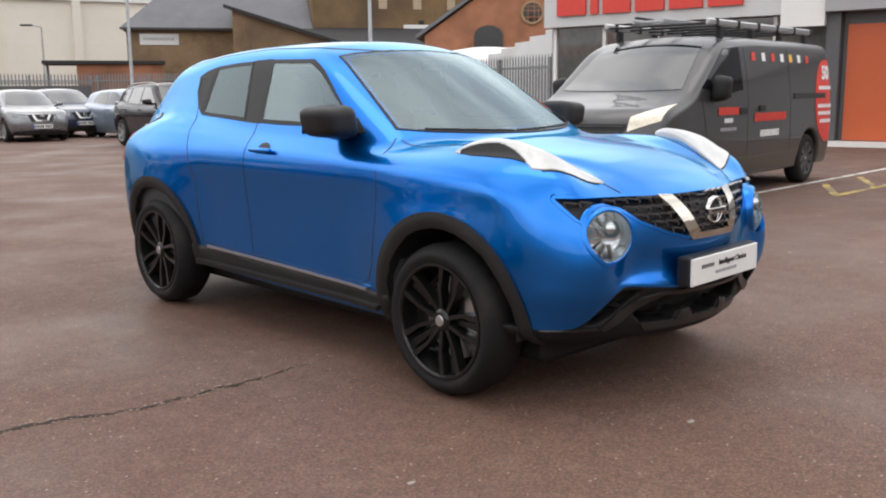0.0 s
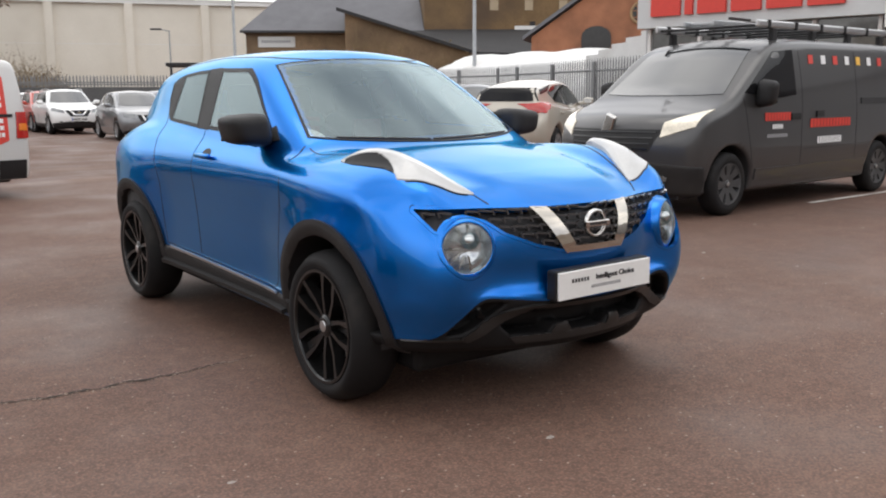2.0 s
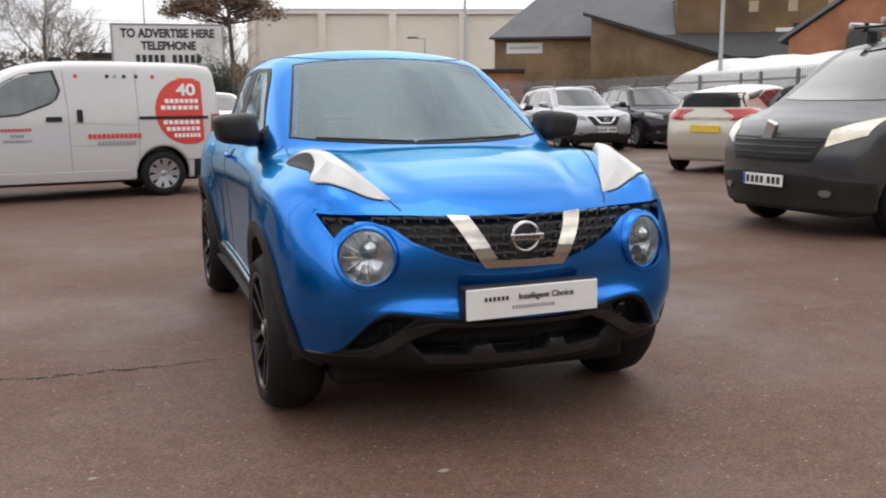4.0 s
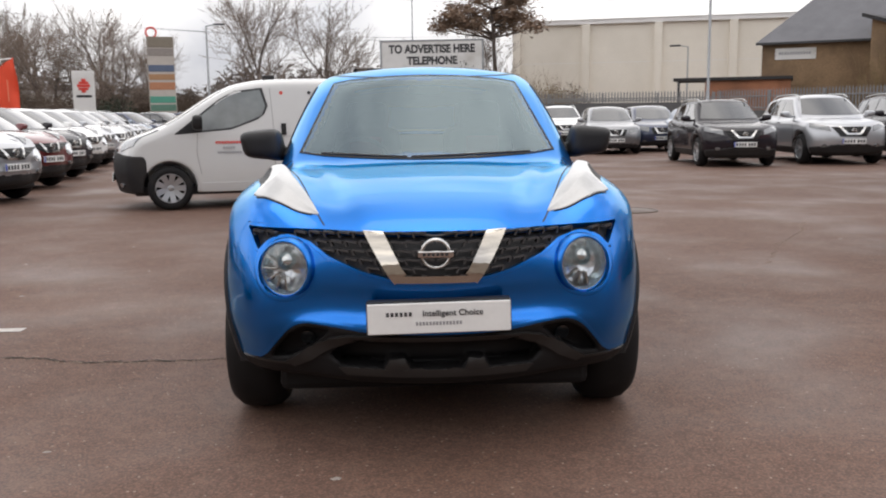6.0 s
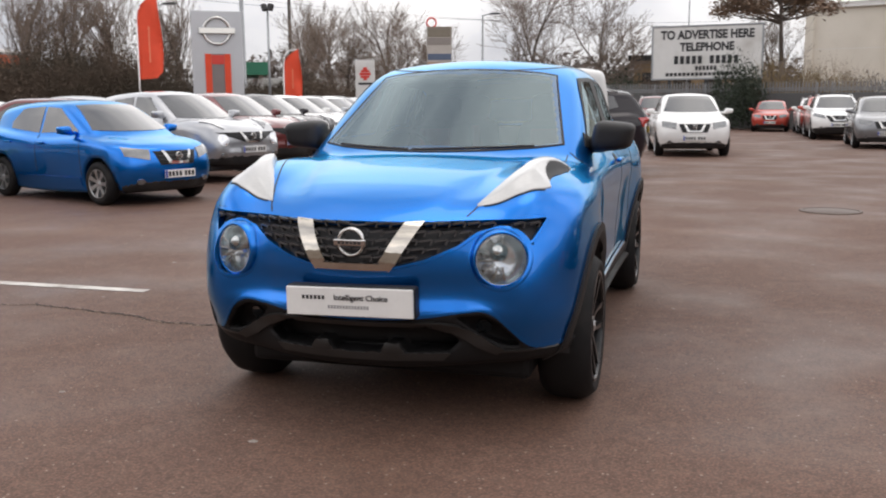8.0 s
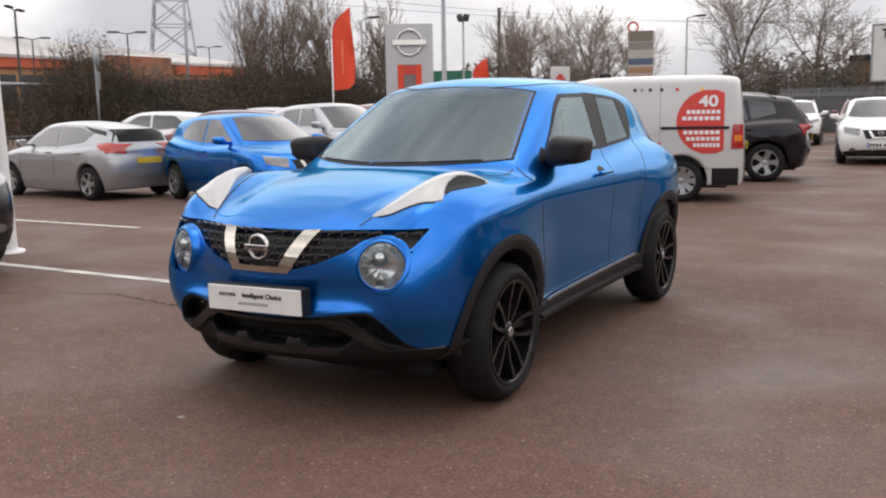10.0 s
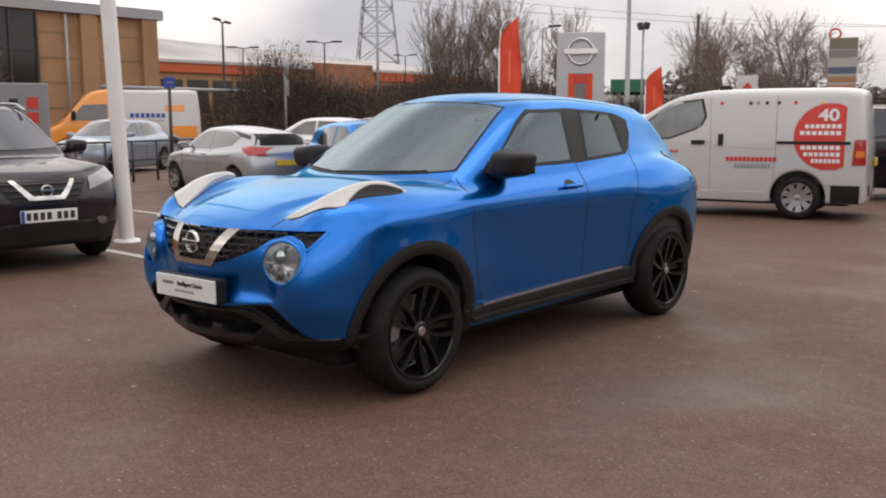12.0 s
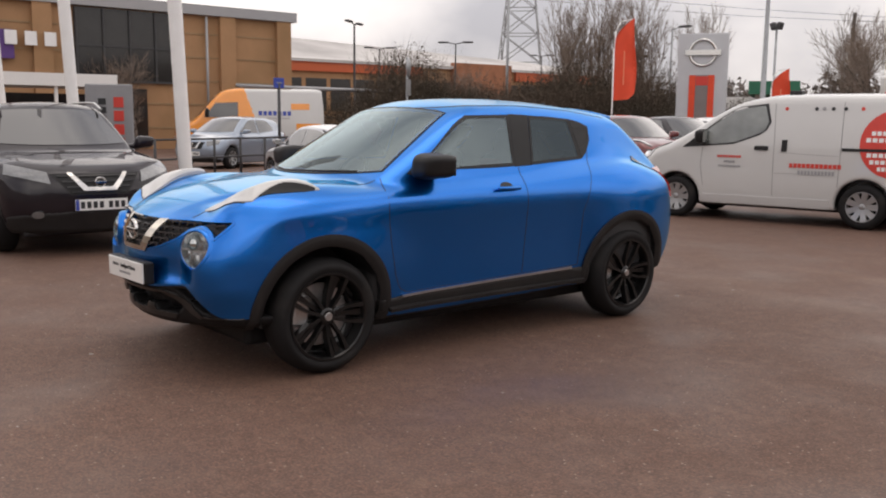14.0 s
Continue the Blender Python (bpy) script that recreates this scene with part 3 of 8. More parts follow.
def inset(pts, d):
    """An outline drawn in towards its middle by about d."""
    p = np.array(pts, float)
    c = p.mean(0)
    out = []
    for q in p:
        r = q - c
        L = np.linalg.norm(r)
        out.append(tuple(c + r * (1 - d / L)))
    return out


JUKE = prepared(dict(
    y0=-2.1, y1=2.12, half=0.93, high=1.6, axles=(-1.28, 1.27), hub=0.345, tyre=0.329, tyre_w=0.225, track=0.762, arch=0.39, arch_in=0.5,
    bonnet=(0.017, ((-2.2, 0.27), (-1.9, 0.29), (-1.5, 0.40), (-0.9, 0.56)), 0.035),
    top=((-2.3, 0.70), (-2.08, 0.80), (-1.98, 0.865), (-1.85, 0.925), (-1.6, 0.995), (-1.3, 1.04), (-0.95, 1.075), (-0.5, 1.10), (0.2, 1.125), (0.9, 1.185), (1.4, 1.17), (1.8, 1.08), (2.15, 0.96), (2.4, 0.9)),
    wy=((-2.3, 0.66), (-2.0, 0.73), (-1.7, 0.79), (-1.265, 0.825), (-0.75, 0.812), (0.0, 0.808), (0.7, 0.82), (1.265, 0.835), (1.7, 0.80), (2.0, 0.74), (2.3, 0.68)),
    wz=((0.0, -0.07), (0.24, -0.045), (0.36, -0.019), (0.43, -0.013), (0.49, -0.0105), (0.57, -0.0075), (0.67, -0.002), (0.8, 0.0105), (0.9, 0.021), (0.97, 0.011), (1.04, -0.02), (1.15, -0.082), (1.3, -0.17)),
    nose=((0.0, -1.88), (0.26, -1.985), (0.36, -2.025), (0.44, -2.035), (0.485, -2.062), (0.52, -2.068), (0.56, -2.048), (0.61, -2.042), (0.68, -2.052), (0.76, -2.045), (0.86, -2.005), (0.96, -1.9), (1.2, -1.6)), nose_c=0.53, k_nose=0.07,
    tail=((0.0, 1.85), (0.3, 1.92), (0.45, 2.02), (0.62, 2.06), (0.85, 2.04), (1.02, 1.98), (1.16, 1.86), (1.4, 1.6)), tail_c=0.3,
    crown=0.11, k_top=0.07,
    roof=((-1.4, 1.325), (-0.8, 1.44), (-0.4, 1.518), (0.0, 1.562), (0.4, 1.577), (0.8, 1.566), (1.2, 1.53), (1.55, 1.48), (1.8, 1.43), (2.2, 1.33)),
    gy=((-1.4, -0.12), (-0.9, -0.05), (-0.4, -0.005), (0.2, 0.0), (0.7, -0.005), (1.2, -0.035), (1.6, -0.10), (2.0, -0.2)),
    roof_c=0.165, cabin=(0.755, 1.08, 0.36), screen=(-1.06, 1.07, 1.86), screen_c=0.55, back=(1.53, 1.44, 1.35), k_cab=0.035,
    bulges=((0.60, -1.27, 0.59, 0.278, 0.69, 0.45), (0.60, 1.29, 0.66, 0.282, 0.64, 0.48), (0.655, -1.33, 0.93, 0.105, 0.36, 0.08)), k_bulge=0.09,
    bottom=((-2.3, 0.30), (-2.0, 0.27), (-1.8, 0.285), (-1.62, 0.30), (-1.3, 0.26), (-0.8, 0.24), (0.9, 0.27), (1.7, 0.3), (2.2, 0.4)),
))
GRILLE = ((0.0, 0.862), (0.24, 0.862), (0.48, 0.868), (0.72, 0.876), (0.695, 0.83), (0.672, 0.79), (0.635, 0.827), (0.555, 0.85), (0.47, 0.826), (0.40, 0.775), (0.28, 0.725), (0.14, 0.69), (0.0, 0.685))
BUMPER_TOP = ((0.0, 0.49), (0.28, 0.498), (0.42, 0.515), (0.50, 0.522), (0.555, 0.50), (0.61, 0.44), (0.655, 0.385), (0.70, 0.36), (0.78, 0.36), (1.0, 0.38))
J_WIN = {
    "front_window": ([(-0.56, 1.135), (-0.40, 1.25), (-0.22, 1.385), (-0.10, 1.452), (0.28, 1.462)], [(-0.46, 1.120), (-0.30, 1.120), (0.05, 1.122), (0.2, 1.126), (0.235, 1.128)]),
    "rear_window": ([(0.458, 1.458), (0.65, 1.452), (0.84, 1.438)], [(0.385, 1.132), (0.6, 1.145), (0.888, 1.162)]),
    "quarter_window": ([(0.858, 1.436), (0.95, 1.42), (1.045, 1.387)], [(0.905, 1.166), (0.965, 1.205), (1.03, 1.29)]),
}


def outline(a, b):
    return list(a) + list(b)[::-1]


def hero_crossover():
    """The blue crossover in the middle of the lot, with all its parts."""
    P = JUKE
    root = thing("crossover_car", heading(0, 0, 0, -1), "bright metallic blue compact crossover with black wheels on the asphalt", "car")
    fn = body_field(P)
    lo, hi = box_of(P)
    v, q = polygonise(fn, lo, hi, 0.014)
    skin = Skin(v, q)
    ws_top = [(-0.505, 1.468), (-0.42, 1.485), (-0.2, 1.503), (0.0, 1.508), (0.2, 1.503), (0.42, 1.485), (0.505, 1.468)]
    ws_bot = [(-0.635, 1.112), (-0.5, 1.098), (-0.25, 1.088), (0.0, 1.085), (0.25, 1.088), (0.5, 1.098), (0.635, 1.112)]
    rw_top = [(-0.46, 1.385), (0.0, 1.405), (0.46, 1.385)]
    rw_bot = [(-0.56, 1.14), (0.0, 1.12), (0.56, 1.14)]
    wins = [("front", inset(outline(ws_top, ws_bot), 0.03)), ("rear", inset(outline(rw_top, rw_bot), 0.04))]
    for a, b in J_WIN.values():
        for side in ("left", "right"):
            wins.append((side, inset(outline(a, b), 0.022)))
    shell = cut_faces(v, q, wins)
    cb = v[shell].mean(1)
    zlow = spline(BUMPER_TOP)
    ax = np.abs(cb[:, 0])
    gone = (cb[:, 1] < -1.6) & (cb[:, 2] < zlow(ax) + 0.012)
    gone |= (cb[:, 1] < -1.3) & (polygon_field(ax, cb[:, 2], GRILLE) < 0.008)
    gone |= (cb[:, 1] < -1.3) & (np.hypot(ax - 0.565, cb[:, 2] - 0.725) < 0.108)
    shell = shell[~gone]
    cb = v[shell].mean(1)
    well = np.zeros(len(shell), bool)
    flat = np.cross(v[shell[:, 2]] - v[shell[:, 0]], v[shell[:, 3]] - v[shell[:, 1]])
    well |= (np.abs(flat[:, 2]) > 0.7 * np.linalg.norm(flat, axis=1)) & (cb[:, 2] < 0.34)
    for wy in P["axles"]:
        well |= (np.hypot(cb[:, 1] - wy, cb[:, 2] - P["hub"]) < P["arch"] + 0.012) & (cb[:, 2] < 0.9)
    mesh_object("underbody", v, shell[well], M_INK, root)
    shell = shell[~well]
    mesh_object("body", v, shell, BLUE, root)
    # rolled lips round the grille opening and over the lower bumper
    half = [p for p in GRILLE]
    loop = resample(half + [(-u, w) for u, w in half[::-1]] + [half[0]], 260)
    T = np.roll(loop[:-1], -1, 0) - np.roll(loop[:-1], 1, 0)
    T /= np.maximum(np.linalg.norm(T, axis=1, keepdims=True), 1e-9)
    N = np.stack([-T[:, 1], T[:, 0]], 1)
    N = np.r_[N, N[:1]]
    skin.patch("grille_lip", np.stack([loop + N * d for d in (0.0, 0.003, 0.006, 0.009, 0.012, 0.015)], 1), "front", BLUE, root, 0.002, 0.03, bury=0.003)
    for s in (1, -1):
        a = np.linspace(0, 2 * math.pi, 61)
        ring = [np.stack([s * (0.565 + r * np.cos(a)), 0.725 + r * np.sin(a)], 1) for r in (0.104, 0.108, 0.113, 0.119, 0.126)]
        skin.patch("lamp_lip", np.stack(ring, 1), "front", BLUE, root, 0.0018, 0.02, bury=0.003)
    L = np.linspace(-0.80, 0.80, 120)
    zt = zlow(np.abs(L))
    skin.patch("bumper_lip", np.stack([np.stack([L, zt + d], 1) for d in (0.0, 0.004, 0.015, 0.036)], 1), "front", BLUE, root, 0.0016, 0.02, bury=0.003)
    # inner lining of the cabin
    c = v[shell].mean(1)
    inner = shell[(c[:, 2] > 1.0)]
    n = np.zeros_like(v)
    fnrm = np.cross(v[shell[:, 1]] - v[shell[:, 0]], v[shell[:, 3]] - v[shell[:, 0]])
    for k in range(4):
        np.add.at(n, shell[:, k], fnrm)
    n /= np.maximum(np.linalg.norm(n, axis=1, keepdims=True), 1e-9)
    used, inv = np.unique(inner, return_inverse=True)
    mesh_object("cabin_lining", (v - 0.022 * n)[used], inv.reshape(inner.shape)[:, ::-1], M_LINING, root)
    tub = lambda x, y, z: np.maximum(np.maximum(fn(x, y, z, False) + 0.04, z - 1.0), np.maximum(-0.95 - y, y - 1.75))
    tv, tq = polygonise(tub, (-0.9, -1.1, 0.2), (0.9, 1.9, 1.1), 0.05)
    mesh_object("cabin_floor", tv, tq, M_CABIN, root)
    # glass and seals
    skin.patch("windscreen", ruled(ws_top, ws_bot, 26, 14, 0.009), "front", M_GLASS, root, 0.003, 0.004, "inner", "clear windscreen that mirrors the sky").visible_shadow = False
    skin.patch("windscreen_seal", ruled(ws_top, ws_bot, 26, 14, 0.009), "front", M_BLACK, root, 0.0035, 0.02, "ring")
    skin.patch("rear_screen", ruled(rw_top, rw_bot, 14, 8, 0.04), "rear", M_PRIV, root, 0.003, 0.004, "inner").visible_shadow = False
    skin.patch("rear_screen_seal", ruled(rw_top, rw_bot, 14, 8, 0.04), "rear", M_GLOSSBLK, root, 0.0035, 0.02, "ring")
    for side in ("left", "right"):
        for name, (a, b) in J_WIN.items():
            rim = {"front_window": 0.035, "rear_window": 0.035, "quarter_window": 0.12}[name]
            g = ruled(a, b, 16, 9, rim)
            skin.patch(name, g, side, M_SIDE if name == "front_window" else M_PRIV if name == "rear_window" else M_BLACK, root, 0.003, 0.004, "inner").visible_shadow = False
            skin.patch(name + "_seal", g, side, M_BLACK, root, 0.005, 0.022, "ring")
        skin.patch("door_pillar_trim", ruled([(0.283, 1.466), (0.454, 1.461)], [(0.238, 1.124), (0.381, 1.13)], 6, 10), side, M_BLACK, root, 0.004, 0.006)
        skin.patch("rear_pillar_trim", ruled([(0.843, 1.44), (0.856, 1.438)], [(0.89, 1.162), (0.903, 1.165)], 3, 8), side, M_BLACK, root, 0.004, 0.006)
        skin.patch("mirror_base_trim", ruled([(-0.64, 1.10), (-0.56, 1.165)], [(-0.60, 1.09), (-0.46, 1.10)], 5, 5), side, M_BLACK, root, 0.005, 0.006)
        # door shut lines
        for name, line in (("door_gap", [(-0.80, 1.075), (-0.842, 1.0), (-0.852, 0.88), (-0.835, 0.7), (-0.80, 0.52), (-0.76, 0.43), (-0.7, 0.395), (0.78, 0.43)]), ("door_gap", [(0.262, 1.12), (0.275, 0.95), (0.275, 0.7), (0.262, 0.425)]), ("door_gap", [(0.98, 1.21), (0.93, 1.10), (0.87, 0.97), (0.80, 0.80), (0.79, 0.62), (0.78, 0.43)]), ("roof_joint", [(-0.53, 1.42), (-0.30, 1.492), (0.0, 1.518), (0.4, 1.525), (0.9, 1.498), (1.3, 1.45)])):
            L = resample(line, 60)
            T = np.gradient(L, axis=0)
            T /= np.linalg.norm(T, axis=1, keepdims=True)
            N = np.stack([-T[:, 1], T[:, 0]], 1) * 0.002
            skin.patch(name, np.stack([L - N, L + N], 1), side, M_INK, root, 0.0012, 0.004)
        # wheel-arch lips and sill
        for y in P["axles"]:
            a = np.radians(np.linspace(-22, 202, 44))
            g = np.stack([np.stack([y + r * np.cos(a), P["hub"] + r * np.sin(a)], 1) for r in (0.392, 0.41, 0.43, 0.448)], 1)
            skin.patch("wheel_arch_trim", g, side, M_CLAD, root, 0.014, 0.05, label="matt black plastic wheel-arch lip")
        sg = 1 if side == "left" else -1
        sill = lambda x, y, z: smax(np.maximum(fn(x, y, z, False) - 0.012, np.maximum(z - 0.395 - 0.02 * y, 0.298 - z)), np.maximum(np.abs(y) - 0.9, 0.5 - sg * x), 0.02)
        sv, sq = polygonise(sill, (min(sg * 0.45, sg * 0.95), -1.0, 0.2), (max(sg * 0.45, sg * 0.95), 1.0, 0.5), 0.02)
        mesh_object("sill_cladding", sv, sq, M_CLAD, root, label="matt black sill below the doors")
        skin.patch("sill_strip", ruled([(-0.74, 0.386), (0.72, 0.423)], [(-0.74, 0.374), (0.72, 0.408)], 20, 3), side, M_SATIN, root, 0.018, 0.012)
        skin.patch("sill_step", ruled([(-0.84, 0.325), (0.84, 0.335)], [(-0.84, 0.303), (0.84, 0.313)], 24, 4), side, M_CLAD, root, 0.042, 0.05)
        # handle, recess cup and key cover
        # flat black disc: the cup's dark shade painted onto the body skin
        cup = skin.patch("handle_cup_shade", disc_grid(0.1, 1.004, 0.052, 0.026, 18, 4), side, M_INK, root, 0.002, 0.003)
        p, nn = skin.cast(0.1, 0.985, side)
        bm = bmesh.new()
        add_box(bm, (-0.012, -0.098, -0.013), (0.016, 0.098, 0.013), 0.011)
        bmesh.ops.transform(bm, matrix=Matrix.Translation(p + nn * 0.022), verts=bm.verts)
        part("door_handle", bm, BLUE, root, smooth=True)
    # front lower bumper in black, skid trim, intake
    zb = spline(BUMPER_TOP)

    def bumper(x, y, z):
        skin_f = fn(x, y, z, False)
        f = smax(skin_f, z - zb(np.abs(x)) - 0.006, 0.01)
        f = np.maximum(f, y + 1.56)
        hole = np.minimum(-polygon_field(np.abs(x), z, ((0, 0.468), (0.29, 0.466), (0.36, 0.438), (0.405, 0.395), (0.36, 0.352), (0.20, 0.35), (0.178, 0.388), (0.118, 0.388), (0.095, 0.35), (0, 0.35))), skin_f + 0.075)
        fog = np.minimum(-polygon_field(np.abs(x), z, ((0.40, 0.495), (0.50, 0.505), (0.56, 0.475), (0.615, 0.41), (0.635, 0.375), (0.57, 0.38), (0.50, 0.41), (0.44, 0.455))), skin_f + 0.04)
        return smax(smax(f, hole, 0.012), fog, 0.012)

    bv, bq = polygonise(bumper, (-0.95, -2.2, 0.15), (0.95, -1.5, 0.6), 0.0115)
    mesh_object("lower_bumper", bv, bq, M_LOWB, root, label="black lower bumper with air intake")
    bskin = Skin(bv, bq)
    sk_top = [(-0.575, 0.364), (-0.50, 0.405), (-0.40, 0.468), (-0.33, 0.482), (-0.2, 0.486), (0.0, 0.487), (0.2, 0.486), (0.33, 0.482), (0.40, 0.468), (0.50, 0.405), (0.575, 0.364)]
    sk_bot = [(-0.545, 0.343), (-0.47, 0.374), (-0.375, 0.436), (-0.31, 0.464), (-0.2, 0.471), (0.0, 0.472), (0.2, 0.471), (0.31, 0.464), (0.375, 0.436), (0.47, 0.374), (0.545, 0.343)]
    bskin.patch("skid_trim", ruled(sk_top, sk_bot, 60, 3), "front", M_SKID, root, 0.012, 0.02)
    bar = bskin.patch("skid_bar", ruled([(-0.37, 0.346), (0.37, 0.346)], [(-0.34, 0.318), (0.34, 0.318)], 30, 3), "front", M_SKID, root, 0.008, 0.03)
    for s in (1, -1):
        bskin.patch("skid_tooth", ruled([(s * 0.122, 0.384), (s * 0.174, 0.384)], [(s * 0.102, 0.347), (s * 0.194, 0.347)], 6, 4), "front", M_SKID, bar, 0.008, 0.03)
        fg = disc_grid(s * 0.49, 0.452, 0.03, 0.03, 18, 4)
        bskin.patch("fog_lamp", fg, "front", M_DGLASS, root, 0.012, 0.02)
        bskin.patch("bumper_edge", ruled([(s * 0.545, 0.36), (s * 0.66, 0.363), (s * 0.76, 0.363)], [(s * 0.545, 0.35), (s * 0.66, 0.355), (s * 0.76, 0.356)], 16, 2), "front", M_SKID, root, 0.008, 0.012)
    # grille mesh: slanted bars in the recess
    back = Skin(v, q)
    gr = tagged(part("grille", bmesh.new(), M_GRILLE, root, "black honeycomb grille"), kind="stuff")
    bm = bmesh.new()
    for s in (1, -1):
        for i in range(13):
            u0 = 0.03 + i * 0.056
            for k in range(6):
                vv = 0.695 + k * 0.031
                uu = u0 + (0.028 if k % 2 else 0)
                if polygon_field(np.array([uu]), np.array([vv]), GRILLE)[0] > -0.004:
                    continue
                p, nn = back.cast(s * uu, vv, "front")
                if p is None:
                    continue
                m = Matrix.Translation(p + Vector((0, 0.01, 0))) @ Matrix.Rotation(s * 1.2 * uu, 4, "Z") @ Matrix.Rotation(s * -0.12, 4, "Y")
                add_box(bm, (-0.024, -0.011, 0.005), (0.024, 0.008, 0.0125), 0.0, m)
                add_box(bm, (-0.0035, -0.009, -0.014), (0.0035, 0.008, 0.008), 0.0, m @ Matrix.Translation((0.024 * s, 0, 0)) @ Matrix.Rotation(s * 0.55, 4, "Y"))
    bm.to_mesh(gr.data)
    bm.free()
    skin.patch("grille_backing", ruled([(-0.74, 0.885), (-0.3, 0.875), (0.3, 0.875), (0.74, 0.885)], [(-0.69, 0.775), (-0.62, 0.80), (-0.54, 0.82), (-0.40, 0.75), (-0.14, 0.675), (0.14, 0.675), (0.40, 0.75), (0.54, 0.82), (0.62, 0.80), (0.69, 0.775)], 80, 8), "front", M_INK, root, -0.032, 0.002)
    # chrome V and badge
    plain, skin_u = fn, skin
    for s in (1, -1):
        skin_u.patch("chrome_trim", ruled([(s * 0.268, 0.862), (s * 0.168, 0.698), (s * 0.15, 0.678)], [(s * 0.192, 0.858), (s * 0.125, 0.738), (s * 0.108, 0.715)], 14, 4), "front", M_WCHROME, root, 0.009, 0.035, label="polished chrome V of the grille")
    skin_u.patch("chrome_trim", ruled([(-0.145, 0.708), (0.145, 0.708)], [(-0.15, 0.682), (0.15, 0.682)], 14, 4), "front", M_WCHROME, root, 0.0095, 0.035)
    p, _ = skin_u.cast(0, 0.79, "front")
    rv, rf = lathe([(0.0, 0.045), (-0.014, 0.046), (-0.019, 0.051), (-0.014, 0.057), (0.0, 0.058)], 36, "y")
    mesh_object("badge_ring", [Vector(a) + p + Vector((0, -0.012, 0)) for a in rv], rf, M_CHROME, root)
    bm = box((-0.066, -0.026, -0.0125), (0.066, -0.004, 0.0125), 0.004, Matrix.Translation(p + Vector((0, -0.012, 0))))
    bar = part("badge_bar", bm, M_CHROME, root)
    for k in range(6):
        bm = box((-0.048 + k * 0.0165, -0.0285, -0.0055), (-0.048 + k * 0.0165 + 0.011, -0.025, 0.0055), 0.001, Matrix.Translation(p + Vector((0, -0.012, 0))))
        part("letter_bar", bm, M_INK, bar)
    # round headlamps: dish, projector, ring, lens
    for s in (1, -1):
        y = np.linspace(-2.1, -1.5, 400)
        yy = float(y[np.argmax(plain(np.full(400, s * 0.565), y, np.full(400, 0.725)) < 0)])
        lamp_m = Matrix.Translation((s * 0.565, yy + 0.016, 0.725)) @ Matrix.Rotation(s * radians(23), 4, "Z") @ Matrix.Rotation(radians(-4), 4, "X")
        lv, lf = lathe([(0.035, 0.0), (0.03, 0.05), (0.012, 0.082), (-0.008, 0.094), (-0.009, 0.099)], 32, "y")
        lamp = mesh_object("headlamp", [lamp_m @ Vector(a) for a in lv], lf, M_LAMPW, root, label="round headlamp with a bright reflector")
        ring_v, ring_f = lathe([(0.05, 0.098), (-0.008, 0.0985), (-0.0125, 0.102), (-0.0115, 0.106), (-0.003, 0.112), (0.012, 0.117), (0.04, 0.12)], 48, "y")
        mesh_object("lamp_ring", [lamp_m @ Vector(a) for a in ring_v], ring_f, BLUE, lamp)
        pv, pf = lathe([(0.03, 0.036), (-0.018, 0.036), (-0.024, 0.03), (-0.034, 0.016), (-0.037, 0.0)], 24, "y")
        mesh_object("projector", [lamp_m @ (Vector(a) + Vector((-s * 0.01, 0, 0.03))) for a in pv], pf, M_CHROME, lamp)
        for k in range(7):
            a = math.pi * (0.95 + 0.18 * k)
            bm = box((-0.004, -0.012, 0.03), (0.004, 0.016, 0.088), 0.002, lamp_m @ Matrix.Rotation(a, 4, "Y"))
            part("reflector_rib", bm, M_CHROME, lamp)
        gv, gf = lathe([(-0.0095, 0.098), (-0.027, 0.075), (-0.04, 0.04), (-0.043, 0.0)], 32, "y")
        lens = mesh_object("lens", [lamp_m @ Vector(a) for a in gv], gf, M_LENS, lamp)
        lens.visible_shadow = False
        # running lamp on the wing, a boomerang seen from above
        def wing(*pts):
            return [(s * u, w) for u, w in pts]

        inner = resample(wing((0.445, -1.81), (0.503, -1.672), (0.568, -1.54), (0.62, -1.40), (0.675, -1.30), (0.735, -1.258)), 121)
        outer = resample(wing((0.446, -1.812), (0.53, -1.79), (0.62, -1.757), (0.69, -1.705), (0.715, -1.665), (0.7, -1.625), (0.703, -1.56), (0.724, -1.47), (0.741, -1.36), (0.737, -1.26)), 121)
        T, S = np.linspace(0, 1, 121), np.r_[0, 0.015, 0.03, 0.055, 0.08, 0.11, 0.14, np.linspace(0.17, 1, 27)]
        crest = spline(((0, 0.004), (0.15, 0.014), (0.4, 0.031), (0.6, 0.04), (0.8, 0.035), (1, 0.004)))(T)
        brow = spline(((0, 0.4), (0.08, 0.85), (0.2, 0.98), (0.45, 0.98), (0.6, 0.66), (0.8, 0.22), (1, 0.08)))(S)
        lamp_pts = [[skin.cast(*(inner[i] * (1 - c) + outer[i] * c), "top")[0] + Vector((0, 0, 0.004 + crest[i] * brow[j])) for j, c in enumerate(S)] for i in range(121)]
        grid = [(i, j) for i in range(120) for j in range(len(S) - 1)]
        mid = {(i, j): ((i + 0.5) / 120, (S[j] + S[j + 1]) / 2) for i, j in grid}
        eye = {c for c in grid if 0.5 < mid[c][0] < 0.96 and mid[c][1] > 0.52 + 0.42 * (max(0, 0.72 - mid[c][0]) / 0.22) ** 2}
        rest = set(grid) - eye

